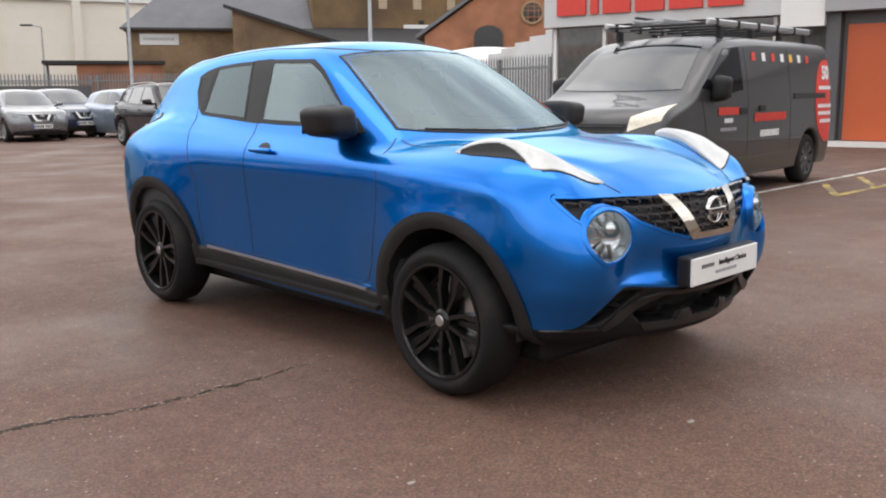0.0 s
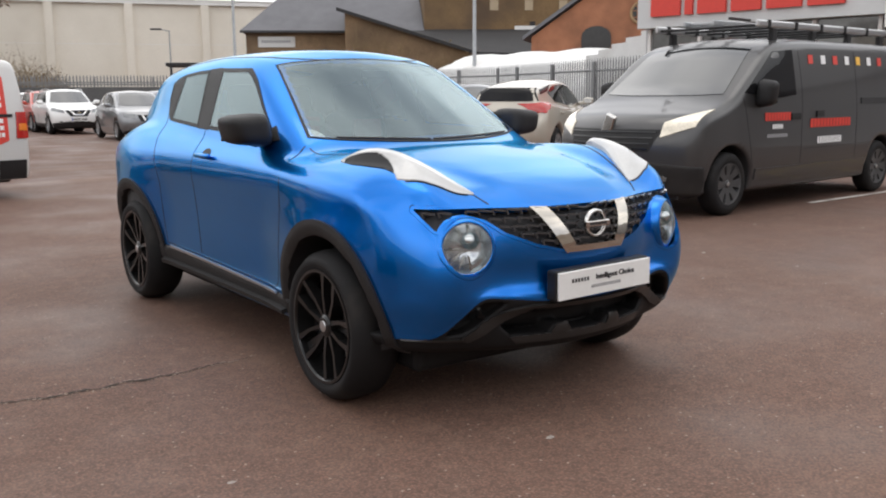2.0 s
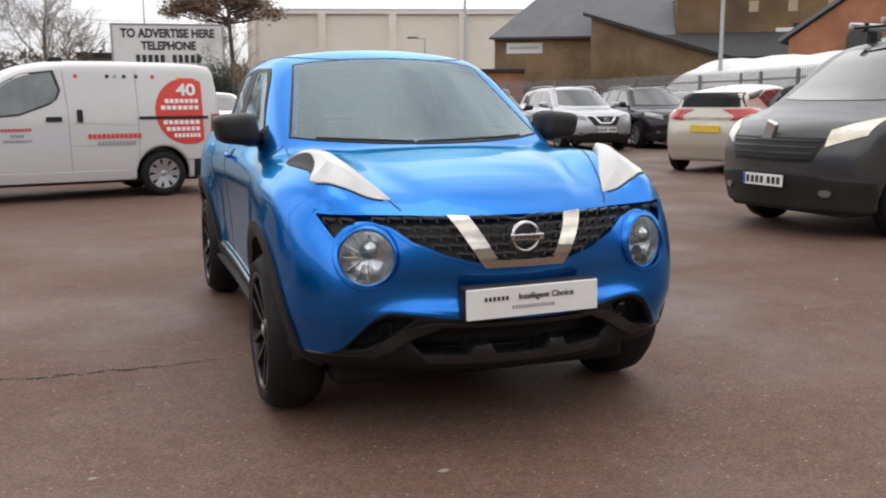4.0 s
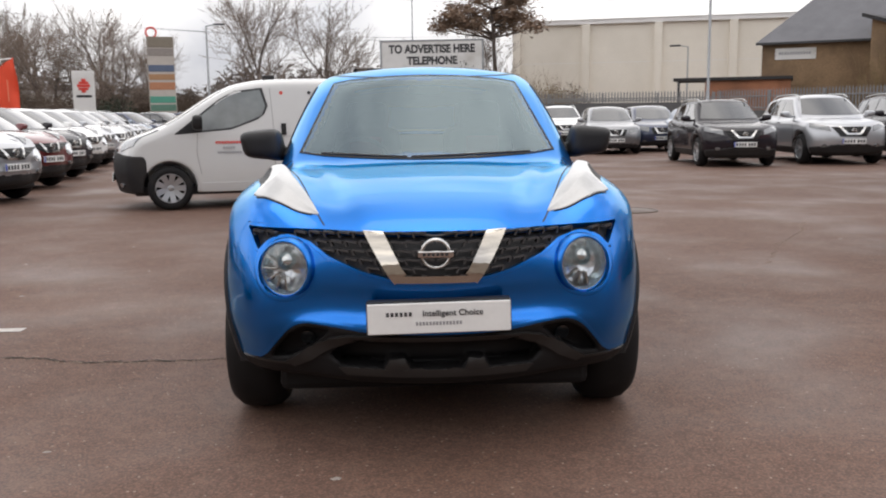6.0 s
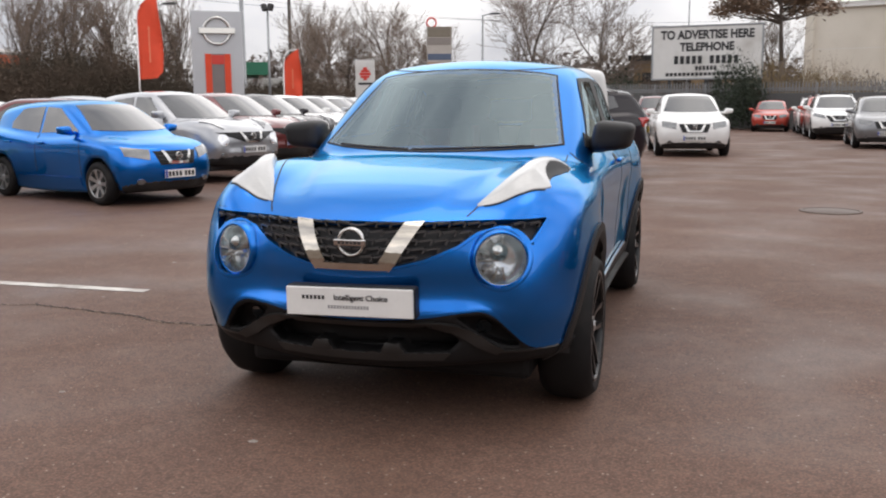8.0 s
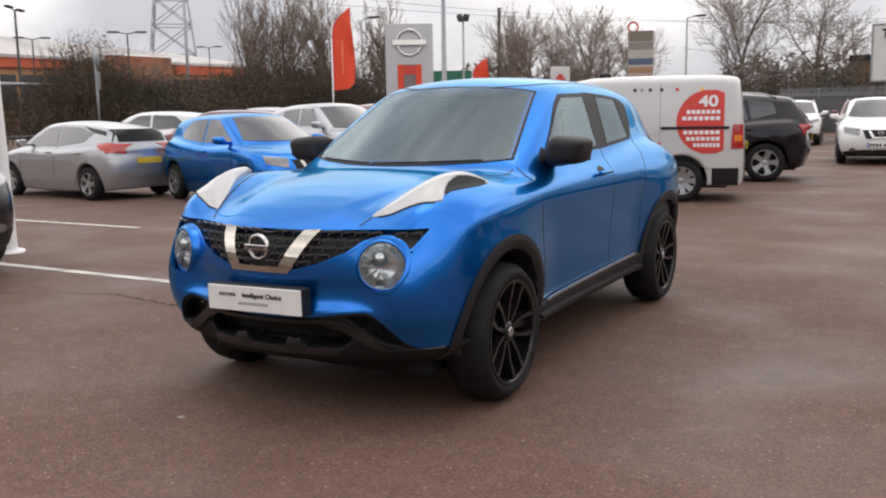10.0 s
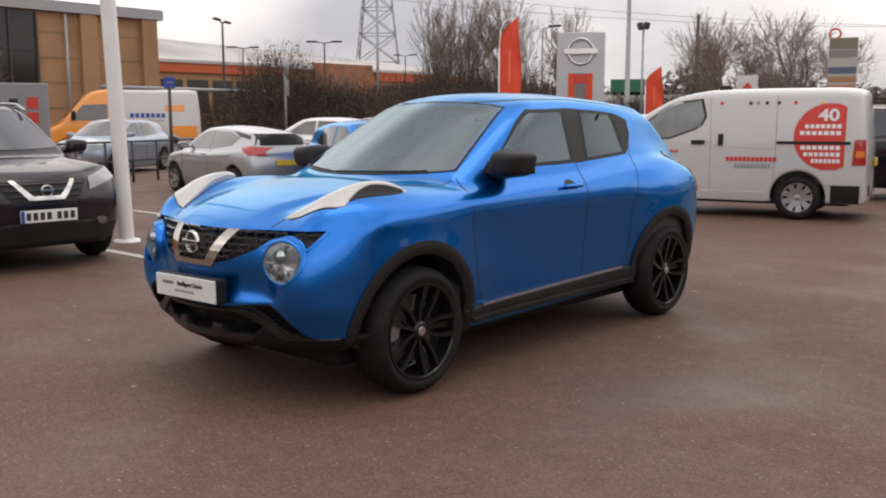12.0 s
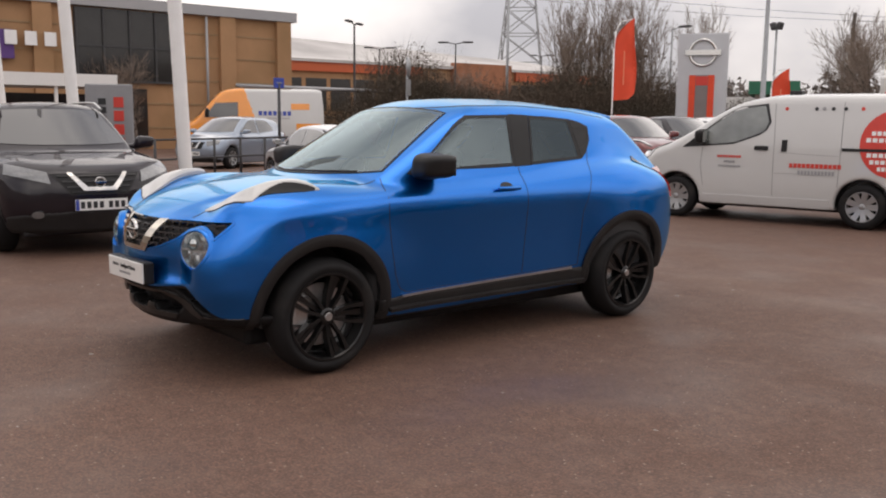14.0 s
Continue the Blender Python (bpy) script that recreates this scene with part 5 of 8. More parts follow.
def vehicle(name, P, D, coat, step, style, m, label, category, group=""):
    """A vehicle of a kind: body, panes, lamps, grille, bumper, plates, mirrors and wheels."""
    root = thing(name, m, label, category, group)
    fn = body_field({**P, "recess": ()})
    lo, hi = box_of(P)
    v, q = polygonise(fn, lo, hi, step)
    skin = Skin(v, q)
    mesh_object("body", v, q, coat, root)
    off = 0.006
    for side in ("left", "right"):
        for w in D["windows"]:
            n = len(w)
            half = (n + 1) // 2
            a, b = list(w[:half]), list(w[half:])[::-1]
            if len(w) == 7:
                a, b = [w[0], w[1], w[2], w[3]], [w[0], w[6], w[5], w[4]]
            elif len(w) == 6:
                a, b = [w[0], w[1], w[2], w[3]], [w[0], w[5], w[4]]
            elif len(w) == 5:
                a, b = [w[1], w[2], w[3]], [w[0], w[4]]
            elif len(w) == 4:
                a, b = ([w[1], w[2]], [w[0], w[3]])
            skin.patch("side_window", ruled(a, b, 10, 6), side, D.get("glass", M_DGLASS), root, off, 0.01)
        for y in P["axles"]:
            a = np.radians(np.linspace(-16, 196, 26))
            r = P["arch"]
            g = np.stack([np.stack([y + rr * np.cos(a), P["hub"] + rr * np.sin(a)], 1) for rr in (r + 0.004, r + 0.045)], 1)
            if D.get("rails") or D.get("round_lamp"):
                skin.patch("wheel_arch_trim", g, side, M_CLAD, root, 0.01, 0.03)
        y1 = P["axles"][0] + P["arch"] + 0.06
        y2 = P["axles"][1] - P["arch"] - 0.06
        zb = 0.3 if P["half"] < 0.95 else 0.4
        skin.patch("sill", ruled([(y1, zb + 0.08), (y2, zb + 0.08)], [(y1, zb - 0.04), (y2, zb - 0.04)], 12, 3), side, M_CLAD if D["rails"] or D.get("round_lamp") else coat, root, 0.012, 0.03)
        if D["handle"]:
            for yy in (0.08, 1.0):
                p, nn = skin.cast(yy, D["handle"], side)
                part("door_handle", box((-0.015, -0.09, -0.014), (0.02, 0.09, 0.014), 0.01, Matrix.Translation(p + nn * 0.02)), coat, root)
            for line in ([(0.24, D["handle"] + 0.12), (0.24, zb + 0.12)], [(P["axles"][0] + P["arch"] + 0.05, D["handle"] + 0.08), (P["axles"][0] + P["arch"] + 0.02, zb + 0.12)]):
                L = resample(line, 12)
                skin.patch("door_gap", np.stack([L - (0.005, 0), L + (0.005, 0)], 1), side, M_INK, root, 0.002, 0.005)
    (tx, tz), (bx, bz) = D["screen"]
    skin.patch("windscreen", ruled([(-tx, tz), (-tx * 0.5, tz + 0.015), (tx * 0.5, tz + 0.015), (tx, tz)], [(-bx, bz), (-bx * 0.5, bz - 0.015), (bx * 0.5, bz - 0.015), (bx, bz)], 14, 8), "front", M_DGLASS, root, off, 0.01)
    if D["back"]:
        (tx, tz), (bx, bz) = D["back"]
        skin.patch("rear_screen", ruled([(-tx, tz), (tx, tz)], [(-bx, bz), (bx, bz)], 12, 6), "rear", M_DGLASS, root, off, 0.01)
    (tx, tz), (bx, bz) = D["grille"]
    gr = skin.patch("grille", ruled([(-tx, tz), (tx, tz)], [(-bx, bz), (bx, bz)], 14, 5), "front", M_BLACK, root, 0.008, 0.02)
    for k in range(4):
        zz = bz + (tz - bz) * (k + 0.5) / 4
        xx = bx + (tx - bx) * (k + 0.5) / 4 - 0.03
        skin.patch("grille_slat", rect(-xx, zz - 0.008, xx, zz + 0.008, 12, 2), "front", M_GLOSSBLK, gr, 0.018, 0.012)
    if D["v"]:
        vt, vb = tz, D["emblem"] - (0.085 if D["rails"] else 0.11)
        for s in (1, -1):
            wide = 0.3 if D["rails"] else 0.25
            skin.patch("chrome_trim", ruled([(s * wide, vt), (s * 0.16, vb)], [(s * (wide - 0.045), vt), (s * 0.115, vb + 0.03)], 8, 3), "front", M_CHROME, root, 0.022, 0.02)
        skin.patch("chrome_trim", ruled([(-0.15, vb + 0.035), (0.15, vb + 0.035)], [(-0.15, vb), (0.15, vb)], 8, 3), "front", M_CHROME, root, 0.0225, 0.02)
    p, nn = skin.cast(0, D["emblem"], "front")
    if D["v"]:
        rv, rf = lathe([(0.0, 0.042), (-0.015, 0.045), (-0.018, 0.05), (-0.015, 0.055), (0.0, 0.057)], 20, "y")
        bar = mesh_object("badge", [Vector(a) + p + Vector((0, -0.02, 0)) for a in rv], rf, M_CHROME, root)
        part("badge_bar", box((-0.06, -0.045, -0.012), (0.06, -0.02, 0.012), 0.003, Matrix.Translation(p)), M_CHROME, bar)
    for s in (1, -1):
        if D["lamp"]:
            a, b, c, d = [(s * u, w) for u, w in D["lamp"]]
            skin.patch("headlamp", ruled([a, b], [d, c], 8, 5), "front", D.get("lamp_mat", M_LAMPG), root, 0.012, 0.03)
        if D.get("round_lamp"):
            skin.patch("headlamp", disc_grid(s * 0.565, 0.725, 0.1, 0.1, 20, 4), "front", M_LAMPW, root, 0.012, 0.03)
            skin.patch("running_lamp", ruled([(s * 0.455, -1.815), (s * 0.56, -1.50), (s * 0.60, -1.36)], [(s * 0.465, -1.835), (s * 0.62, -1.70), (s * 0.715, -1.5)], 10, 4), "top", M_LAMPG, root, 0.014, 0.03)
        if D["tail_lamp"]:
            a, b, c, d = [(s * u, w) for u, w in D["tail_lamp"]]
            skin.patch("tail_lamp", ruled([a, b], [d, c], 6, 5), "rear", M_RED, root, 0.014, 0.03)
        skin.patch("fog_lamp", disc_grid(s * P["half"] * 0.62, D["plate"] - 0.09, 0.055, 0.035, 14, 3), "front", M_LAMPG, root, 0.03, 0.04)
    lowz, hw = D["low"], P["half"]
    low = lambda x, y, z: np.maximum(np.maximum(fn(x, y, z) - 0.006, z - lowz + 0.1 * np.maximum(np.abs(x) - 0.3, 0)), y - (P["axles"][0] - P["arch"] + D.get("low_back", -0.03) - 0.5 * np.maximum(z - lowz + 0.14, 0)))
    lv, lq = polygonise(low, (-hw - 0.1, P["y0"] - 0.1, 0.12), (hw + 0.1, P["axles"][0] - P["arch"] + 0.25, lowz + 0.1), max(0.025, 0.7 * step))
    mesh_object("lower_bumper", lv, lq, M_CLAD, root)
    for side, cz, mt in (("front", D["plate"], M_PLATEW), ("rear", D["rear_plate"], M_PLATEY)):
        p, nn = skin.cast(0, cz, side)
        sg = -1 if side == "front" else 1
        base = Matrix.Translation(p + Vector((0, sg * 0.022, 0)))
        pl = part("number_plate", box((-0.26, -0.008, -0.056), (0.26, 0.008, 0.056), 0.003, base), mt, root, "number plate with dark bars")
        if side == "front":
            for k in range(7):
                u = -0.19 + k * 0.062 + (0.03 if k > 3 else 0)
                part("character_bar", box((u - 0.02, -0.0105, -0.034), (u + 0.02, -0.0075, 0.034), 0, base), M_INK, pl)
            part("plate_end", box((-0.259, -0.0105, -0.054), (-0.225, -0.0075, 0.054), 0, base), M_INKB, pl)
    if D["rails"]:
        for s in (1, -1):
            roof = P["_roof"]
            pts = [Vector((s * 0.56, y, float(roof(y)) - 0.15 * 0.31 + (0.045 if 0 < k < 8 else 0.0))) for k, y in enumerate(np.linspace(-0.35, 1.5, 9))]
            mesh_object("roof_rail", *pipe(pts, 0.016), M_SATIN, root)
    add_mirrors(root, D["mirror"][0], D["mirror"][1], coat if D["handle"] else M_BLACK, 0.06)
    add_wheels(root, P, style)
    part("underbody", box((-hw * 0.75, P["y0"] + 0.35, 0.2), (hw * 0.75, P["y1"] - 0.3, 0.34), 0.03), M_INK, root)
    for y in P["axles"]:
        for s in (1, -1):
            hv, hf = lathe([(s * P["arch_in"], P["arch"] - 0.004), (s * (P["track"] + 0.02), P["arch"] - 0.004)], 24, arc=(-0.12, math.pi + 0.12))
            mesh_object("wheel_housing", [Vector(a) + Vector((0, y, P["hub"])) for a in hv], hf, M_INK, root)
    return root, skin


def repaint(ob, coat):
    for o in ob.children:
        for sl in o.material_slots:
            if sl.material is not None and sl.material.name.endswith("_paint"):
                sl.link = "OBJECT"
                sl.material = coat
    return ob


def bars(skin, side, u0, u1, v, h, n, material, parent, gap=0.35, name="print_bar", off=0.009):
    """A row of print that cannot be read, as plain bars."""
    for k in range(n):
        a = u0 + (u1 - u0) * k / n
        b = u0 + (u1 - u0) * (k + 1 - gap) / n
        skin.patch(name, rect(min(a, b), v - h / 2, max(a, b), v + h / 2, 2, 2), side, material, parent, off, 0.003)


def half_disc(cu, cv, ru, rv, cut, n=20, m=8):
    """A disc whose far side is cut off straight at u = cut, as a grid."""
    t = np.linspace(-1, 1, m)
    rows = []
    for k in np.linspace(-0.98, 0.98, n):
        w = math.sqrt(1 - k * k) * ru
        a, b = cu - w, min(cu + w, cut)
        rows.append([(a + (b - a) * (s + 1) / 2, cv + k * rv) for s in t])
    return np.array(rows)


def car_park():
    """All vehicles that stand round the blue one."""
    g = "parked cars"
    # white delivery van
    h = (-0.973, -0.23)
    van, sk = vehicle("panel_van", VAN_S, VAN_S_D, M_VANW, 0.03, "cover", heading(-2.31, 8.68, *h), "small white panel van with a red disc and lettering", "van", "parked vans")
    for side, s in (("left", 1), ("right", -1)):
        disc = sk.patch("red_disc", half_disc(1.68, 1.16, 0.46, 0.46, 1.88), side, M_INKR, van, 0.007, 0.004, label="red disc with white lettering")
        p, nn = sk.cast(1.66, 1.38, side)
        text_mesh("disc_number", "40", 0.22, M_INKW, disc, Matrix.Translation(p + nn * 0.012 + Vector((0, 0, 0.0))) @ Matrix.Rotation(radians(90 if s > 0 else -90), 4, "Z") @ Matrix.Rotation(radians(84), 4, "X"), squeeze=1.2)
        for r, (v0, a, b) in enumerate(((1.30, 1.36, 1.84), (1.21, 1.30, 1.84), (1.01, 1.32, 1.84), (0.92, 1.36, 1.84), (0.83, 1.46, 1.84))):
            bars(sk, side, a, b, v0, 0.055, 7, M_INKW, disc, 0.25, "letter_bar", 0.012)
        sk.patch("window_seal", ruled([(-1.27, 1.065), (-0.67, 1.525), (-0.45, 1.65), (-0.045, 1.70)], [(-1.27, 1.055), (-0.5, 1.115), (-0.05, 1.28), (0.025, 1.44)], 12, 6), side, M_INK, van, 0.003, 0.008)
        sk.patch("quarter_trim", ruled([(-1.22, 1.085), (-0.97, 1.275)], [(-1.22, 1.075), (-0.90, 1.1)], 6, 5), side, M_BLACK, van, 0.0095, 0.012)
        bars(sk, side, 0.32, 1.02, 0.84, 0.06, 12, M_INKR, van, 0.2)
        bars(sk, side, 0.44, 0.94, 0.745, 0.06, 11, M_INKG, van, 0.3)
        bars(sk, side, -0.72, -0.36, 0.94, 0.035, 9, M_INKR, van, 0.25)
        bars(sk, side, -0.62, -0.45, 0.865, 0.035, 5, M_INKG, van, 0.3)
        bars(sk, side, -0.70, -0.36, 0.80, 0.03, 10, M_INKG, van, 0.3)
        for u, mt in ((0.22, M_INKR), (0.62, M_INK), (0.72, M_INKG), (0.84, M_INK), (1.0, M_INK), (1.22, M_INKR), (1.56, M_INKY)):
            sk.patch("logo_patch", disc_grid(u, 1.625, 0.026, 0.026, 10, 3), side, mt, van, 0.007, 0.003)
        sk.patch("door_handle", rect(-0.18, 1.04, 0.01, 1.10), side, M_BLACK, van, 0.02, 0.02)
        sk.patch("door_handle", rect(0.2, 1.03, 0.27, 1.19), side, M_BLACK, van, 0.02, 0.02)
        sk.patch("slide_rail", rect(1.0, 1.055, 1.95, 1.095, 10, 3), side, M_BLACK, van, 0.014, 0.02)
        for L in ([(0.06, 1.7), (0.09, 1.2), (0.1, 0.4)], [(-0.95, 1.2), (-0.98, 0.8), (-0.93, 0.5)], [(0.98, 1.72), (0.99, 1.1), (0.97, 0.45)], [(0.12, 0.72), (0.6, 0.73), (0.95, 0.78)], [(0.15, 1.02), (0.5, 1.0), (0.96, 0.98)]):
            L = resample(L, 20)
            sk.patch("panel_gap", np.stack([L - (0.004, 0.002), L + (0.004, 0.002)], 1), side, M_SEAM, van, 0.002, 0.004)
        sk.patch("rear_corner_trim", rect(1.55, 0.26, 2.18, 0.5, 8, 4), side, M_BLACK, van, 0.014, 0.03)
        sk.patch("tail_lamp", ruled([(2.0, 1.12), (2.13, 1.12)], [(1.98, 0.78), (2.14, 0.78)], 4, 6), side, M_RED, van, 0.016, 0.03)
        sk.patch("indicator", rect(2.02, 0.88, 2.12, 0.97), side, M_ORANGEL, van, 0.02, 0.03)
    part("roof_aerial_base", box((-0.09, 0.02, 1.83), (0.09, 0.2, 1.9), 0.02), M_BLACK, van)
    # grey service van with a roof rack
    h = (-0.996, -0.087)
    gv, gk = vehicle("service_van", VAN_M, VAN_M_D, M_VANG, 0.035, "steel", heading(7.16, 2.54, *h), "dark grey panel van with a roof rack and orange lettering", "van", "parked vans")
    for side, s in (("left", 1), ("right", -1)):
        disc = gk.patch("orange_disc", half_disc(2.42, 1.12, 0.5, 0.58, 2.6), side, M_INKR, gv, 0.007, 0.004, label="orange disc with white lettering")
        p, nn = gk.cast(2.32, 1.42, side)
        text_mesh("disc_number", "50", 0.26, M_INKW, disc, Matrix.Translation(p + nn * 0.012) @ Matrix.Rotation(radians(90 if s > 0 else -90), 4, "Z") @ Matrix.Rotation(radians(85), 4, "X"))
        for v0, a, b in ((1.30, 2.05, 2.56), (1.05, 2.0, 2.56), (0.95, 2.02, 2.56), (0.84, 2.1, 2.56)):
            bars(gk, side, a, b, v0, 0.05, 7, M_INKW, disc, 0.25, "letter_bar", 0.012)
        bars(gk, side, -1.15, -0.62, 1.04, 0.09, 9, M_INKR, gv, 0.2)
        bars(gk, side, -1.0, -0.78, 0.93, 0.05, 5, M_INKW, gv, 0.3)
        bars(gk, side, -1.1, -0.68, 0.83, 0.04, 11, M_INKG, gv, 0.3)
        bars(gk, side, -0.18, 0.82, 0.95, 0.1, 13, M_INKR, gv, 0.2)
        bars(gk, side, 0.0, 0.6, 0.75, 0.08, 11, M_INKW, gv, 0.3)
        for k, mt in enumerate((M_INKR, M_INKW, M_INKR, M_INKW, M_INKY, M_INKW, M_INKR)):
            u = -0.12 + k * 0.3
            gk.patch("logo_patch", rect(u - 0.055, 1.63, u + 0.05, 1.73), side, mt, gv, 0.007, 0.003)
        gk.patch("door_handle", rect(-0.62, 1.0, -0.42, 1.07), side, M_BLACK, gv, 0.02, 0.02)
        gk.patch("door_handle", rect(-0.05, 1.02, 0.12, 1.09), side, M_BLACK, gv, 0.02, 0.02)
        gk.patch("slide_rail", rect(1.1, 1.16, 2.3, 1.23, 10, 3), side, M_INK, gv, 0.012, 0.02)
        for L in ([(-0.38, 1.85), (-0.36, 1.3), (-0.36, 0.45)], [(-1.55, 1.25), (-1.45, 0.9), (-1.35, 0.5)], [(0.98, 1.85), (1.0, 0.45)], [(-0.3, 0.66), (2.2, 0.68)]):
            L = resample(L, 20)
            gk.patch("panel_gap", np.stack([L - (0.005, 0.003), L + (0.005, 0.003)], 1), side, M_INK, gv, 0.002, 0.004)
    part("bonnet_badge", box((-0.07, -0.05, -0.12), (0.07, 0.0, 0.12), 0.03, Matrix.Translation(gk.cast(0, 0.97, "front")[0]) @ Matrix.Rotation(radians(20), 4, "Y")), M_CHROME, gv, "plain chrome lozenge badge")
    rack = thing("roof_rack", heading(7.16, 2.54, *h) @ Matrix.Translation((0, 0, 1.93)), "steel roof rack with a folded ladder on the grey van", "rack")
    for s in (1, -1):
        rail = part("side_rail", box((s * 0.68 - 0.025, -0.9, 0.1), (s * 0.68 + 0.025, 2.4, 0.185), 0.02), M_SATIN, rack)
        for k in range(6):
            part("rail_clip", box((s * 0.68 - 0.035, -0.7 + k * 0.6, 0.09), (s * 0.68 + 0.035, -0.64 + k * 0.6, 0.19), 0.01), M_BLACK, rail)
        for k in range(4):
            part("foot", box((s * 0.68 - 0.03, -0.6 + k * 0.9, -0.06), (s * 0.68 + 0.03, -0.5 + k * 0.9, 0.1), 0.01), M_BLACK, rack)
    for k in range(7):
        part("cross_bar", box((-0.66, -0.85 + k * 0.5, 0.11), (0.66, -0.81 + k * 0.5, 0.14), 0.012), M_BLACK, rack)
    lad = thing("ladder", heading(7.16, 2.54, *h) @ Matrix.Translation((-0.15, -0.35, 2.09)), "aluminium ladder tied on the roof rack", "ladder")
    for s in (1, -1):
        part("stile", box((s * 0.2 - 0.02, -0.45, 0.0), (s * 0.2 + 0.02, 2.3, 0.06), 0.008), M_ALLOY, lad)
    for k in range(10):
        part("rung", box((-0.2, -0.35 + k * 0.27, 0.02), (0.2, -0.32 + k * 0.27, 0.05), 0.006), M_ALLOY, lad)
    # black crossover by the white post
    suv, _ = vehicle("suv_car", SUV, SUV_D, P_BLACK, 0.032, "five", heading(-6.5, -0.70, 1.0, -0.04), "gleaming black crossover parked nose out", "car", g)
    far_suv, _ = vehicle("suv_car", SUV, SUV_D, P_BLACK, 0.06, "five", heading(7.65, 17.45, -0.05, -1), "glossy black crossover parked facing the lot", "car", g)
    for x, y, hx, hy, coat, label, sc in (
        (10.35, 17.9, -0.06, -1, P_SILVER, "silver sport-utility car with roof rails", 1.06),
        (12.95, 18.2, -0.12, -1, P_BLACK, "black sport-utility car in the parked row", 1.06),
        (15.3, 18.6, -0.1, -1, P_GREY, "grey estate-like car by the fence", 1.02),
        (17.3, 20.5, -0.1, -1, P_NAVY, "navy car in the row by the fence", 0.98),
        (5.85, 31.0, -0.03, -1, P_WHITE, "white crossover in the far row", 1.0),
        (5.9, 34.0, -0.03, -1, P_RED, "red crossover between two white cars", 0.98),
        (-1.95, 12.84, -0.97, -0.23, P_BLACK, "black crossover parked behind the white van", 1.03),
        (-2.6, 30.5, 0.1, -1, P_WHITE, "white car parked in the far row", 1.0),
        (-3.9, 37.5, 0.1, -1, P_DGREY, "dark grey car in the far row", 1.0),
        (-5.0, 44.5, 0.1, -1, P_WHITE, "white car near the back hedge", 1.0),
        (-7.2, 47.5, 0.1, -1, P_MAROON, "maroon car near the back hedge", 1.0),
        (-0.6, 33.0, 0.1, -1, P_MAROON, "maroon car parked in the far row", 1.0),
        (-0.4, 39.0, 0.1, -1, P_DGREY, "dark car parked in the far row", 1.0),
        (5.9, 37.0, -0.03, -1, P_WHITE, "white car parked far back", 0.95),
    ):
        o = tagged(repaint(copy_thing(far_suv, heading(x, y, hx, hy)), coat), label, "car", g)
        o.scale = (sc, sc, sc)
    hatch, _ = vehicle("hatchback_car", HATCH, HATCH_D, P_GREY, 0.05, "seven", heading(6.33, 24.5, -0.06, -1), "grey hatchback parked facing the lot", "car", g)
    for x, y, hx, hy, coat, label, sc in (
        (9.3, 23.3, 0.12, -1, P_BGREY, "blue-grey hatchback beside the grey one", 1.0),
        (8.15, 26.2, -0.02, -1, P_NAVY, "navy hatchback in the far row", 1.02),
        (0.85, 19.8, 0.12, -1, P_WHITE, "pale hatchback parked on its own", 1.05),
        (4.3, 40.0, -0.1, -1, P_RED, "red hatchback by the back fence", 0.95),
        (-7.25, 6.2, 0.94, -0.34, BLUE, "blue hatchback at the end of the row", 0.94),
        (-19.7, 8.2, 0.5, -0.87, P_BGREY, "blue-silver hatchback beyond the railing", 0.98),
        (-16.2, 12.6, -0.9, -0.4, P_WHITE, "white car behind the silver hatchback", 1.0),
        (-13.0, 11.8, -0.9, -0.4, P_MAROON, "maroon car in the second row", 1.0),
    ):
        o = tagged(repaint(copy_thing(hatch, heading(x, y, hx, hy)), coat), label, "car", g)
        o.scale = (sc, sc, sc)
    slope, sl = vehicle("hatchback_car", SLOPE, SLOPE_D, P_SILVER, 0.038, "five", heading(-10.85, 5.95, -0.995, 0.094), "silver sloping-roof hatchback parked nose away", "car", g)
    slope.scale = (0.9, 0.9, 0.9)
    for side in ("left", "right"):
        sl.patch("roof_pillar_panel", ruled([(0.86, 1.345), (1.5, 1.25)], [(1.19, 1.225), (1.56, 1.17)], 8, 4), side, M_GLOSSBLK, slope, 0.007, 0.008)
        sl.patch("tail_lamp", ruled([(1.42, 1.03), (1.66, 1.045), (1.86, 1.02)], [(1.5, 0.99), (1.62, 0.92), (1.88, 0.85)], 8, 5), side, M_RED, slope, 0.012, 0.02)
    sl.patch("rear_screen", ruled([(-0.5, 1.28), (0.5, 1.28)], [(-0.6, 1.06), (0.6, 1.06)], 12, 6), "rear", M_RGLASS, slope, 0.012, 0.01)
    pearl = tagged(repaint(copy_thing(slope, heading(10.0, 9.7, 0.85, 0.52)), P_PEARL), "pearl coupe-like sport-utility car seen from behind", "car", g)
    pearl.scale = (1.04, 1.04, 1.1)
    # the row of crossovers parked at a slant
    row, _ = vehicle("crossover_car", JUKE, JUKE_D, P_SILVER, 0.058, "seven", heading(-8.1, 9.75, 0.94, -0.34), "silver compact crossover in a slanted row", "car", "row of crossovers")
    coats = ((P_MAROON, "maroon"), (P_BLACK, "black"), (P_WHITE, "white"), (P_SILVER, "silver"), (P_WHITE, "white"), (P_GREY, "grey"), (P_SILVER, "silver"), (P_DGREY, "dark grey"), (P_BGREY, "blue-grey"))
    for k, (coat, word) in enumerate(coats):
        o = copy_thing(far_suv if k in (4, 7) else row, heading(-8.63 - 0.525 * k, 12.6 + 2.65 * k, 0.94, -0.34))
        tagged(repaint(o, coat), word + " crossover in the slanted row", "car", "row of crossovers")
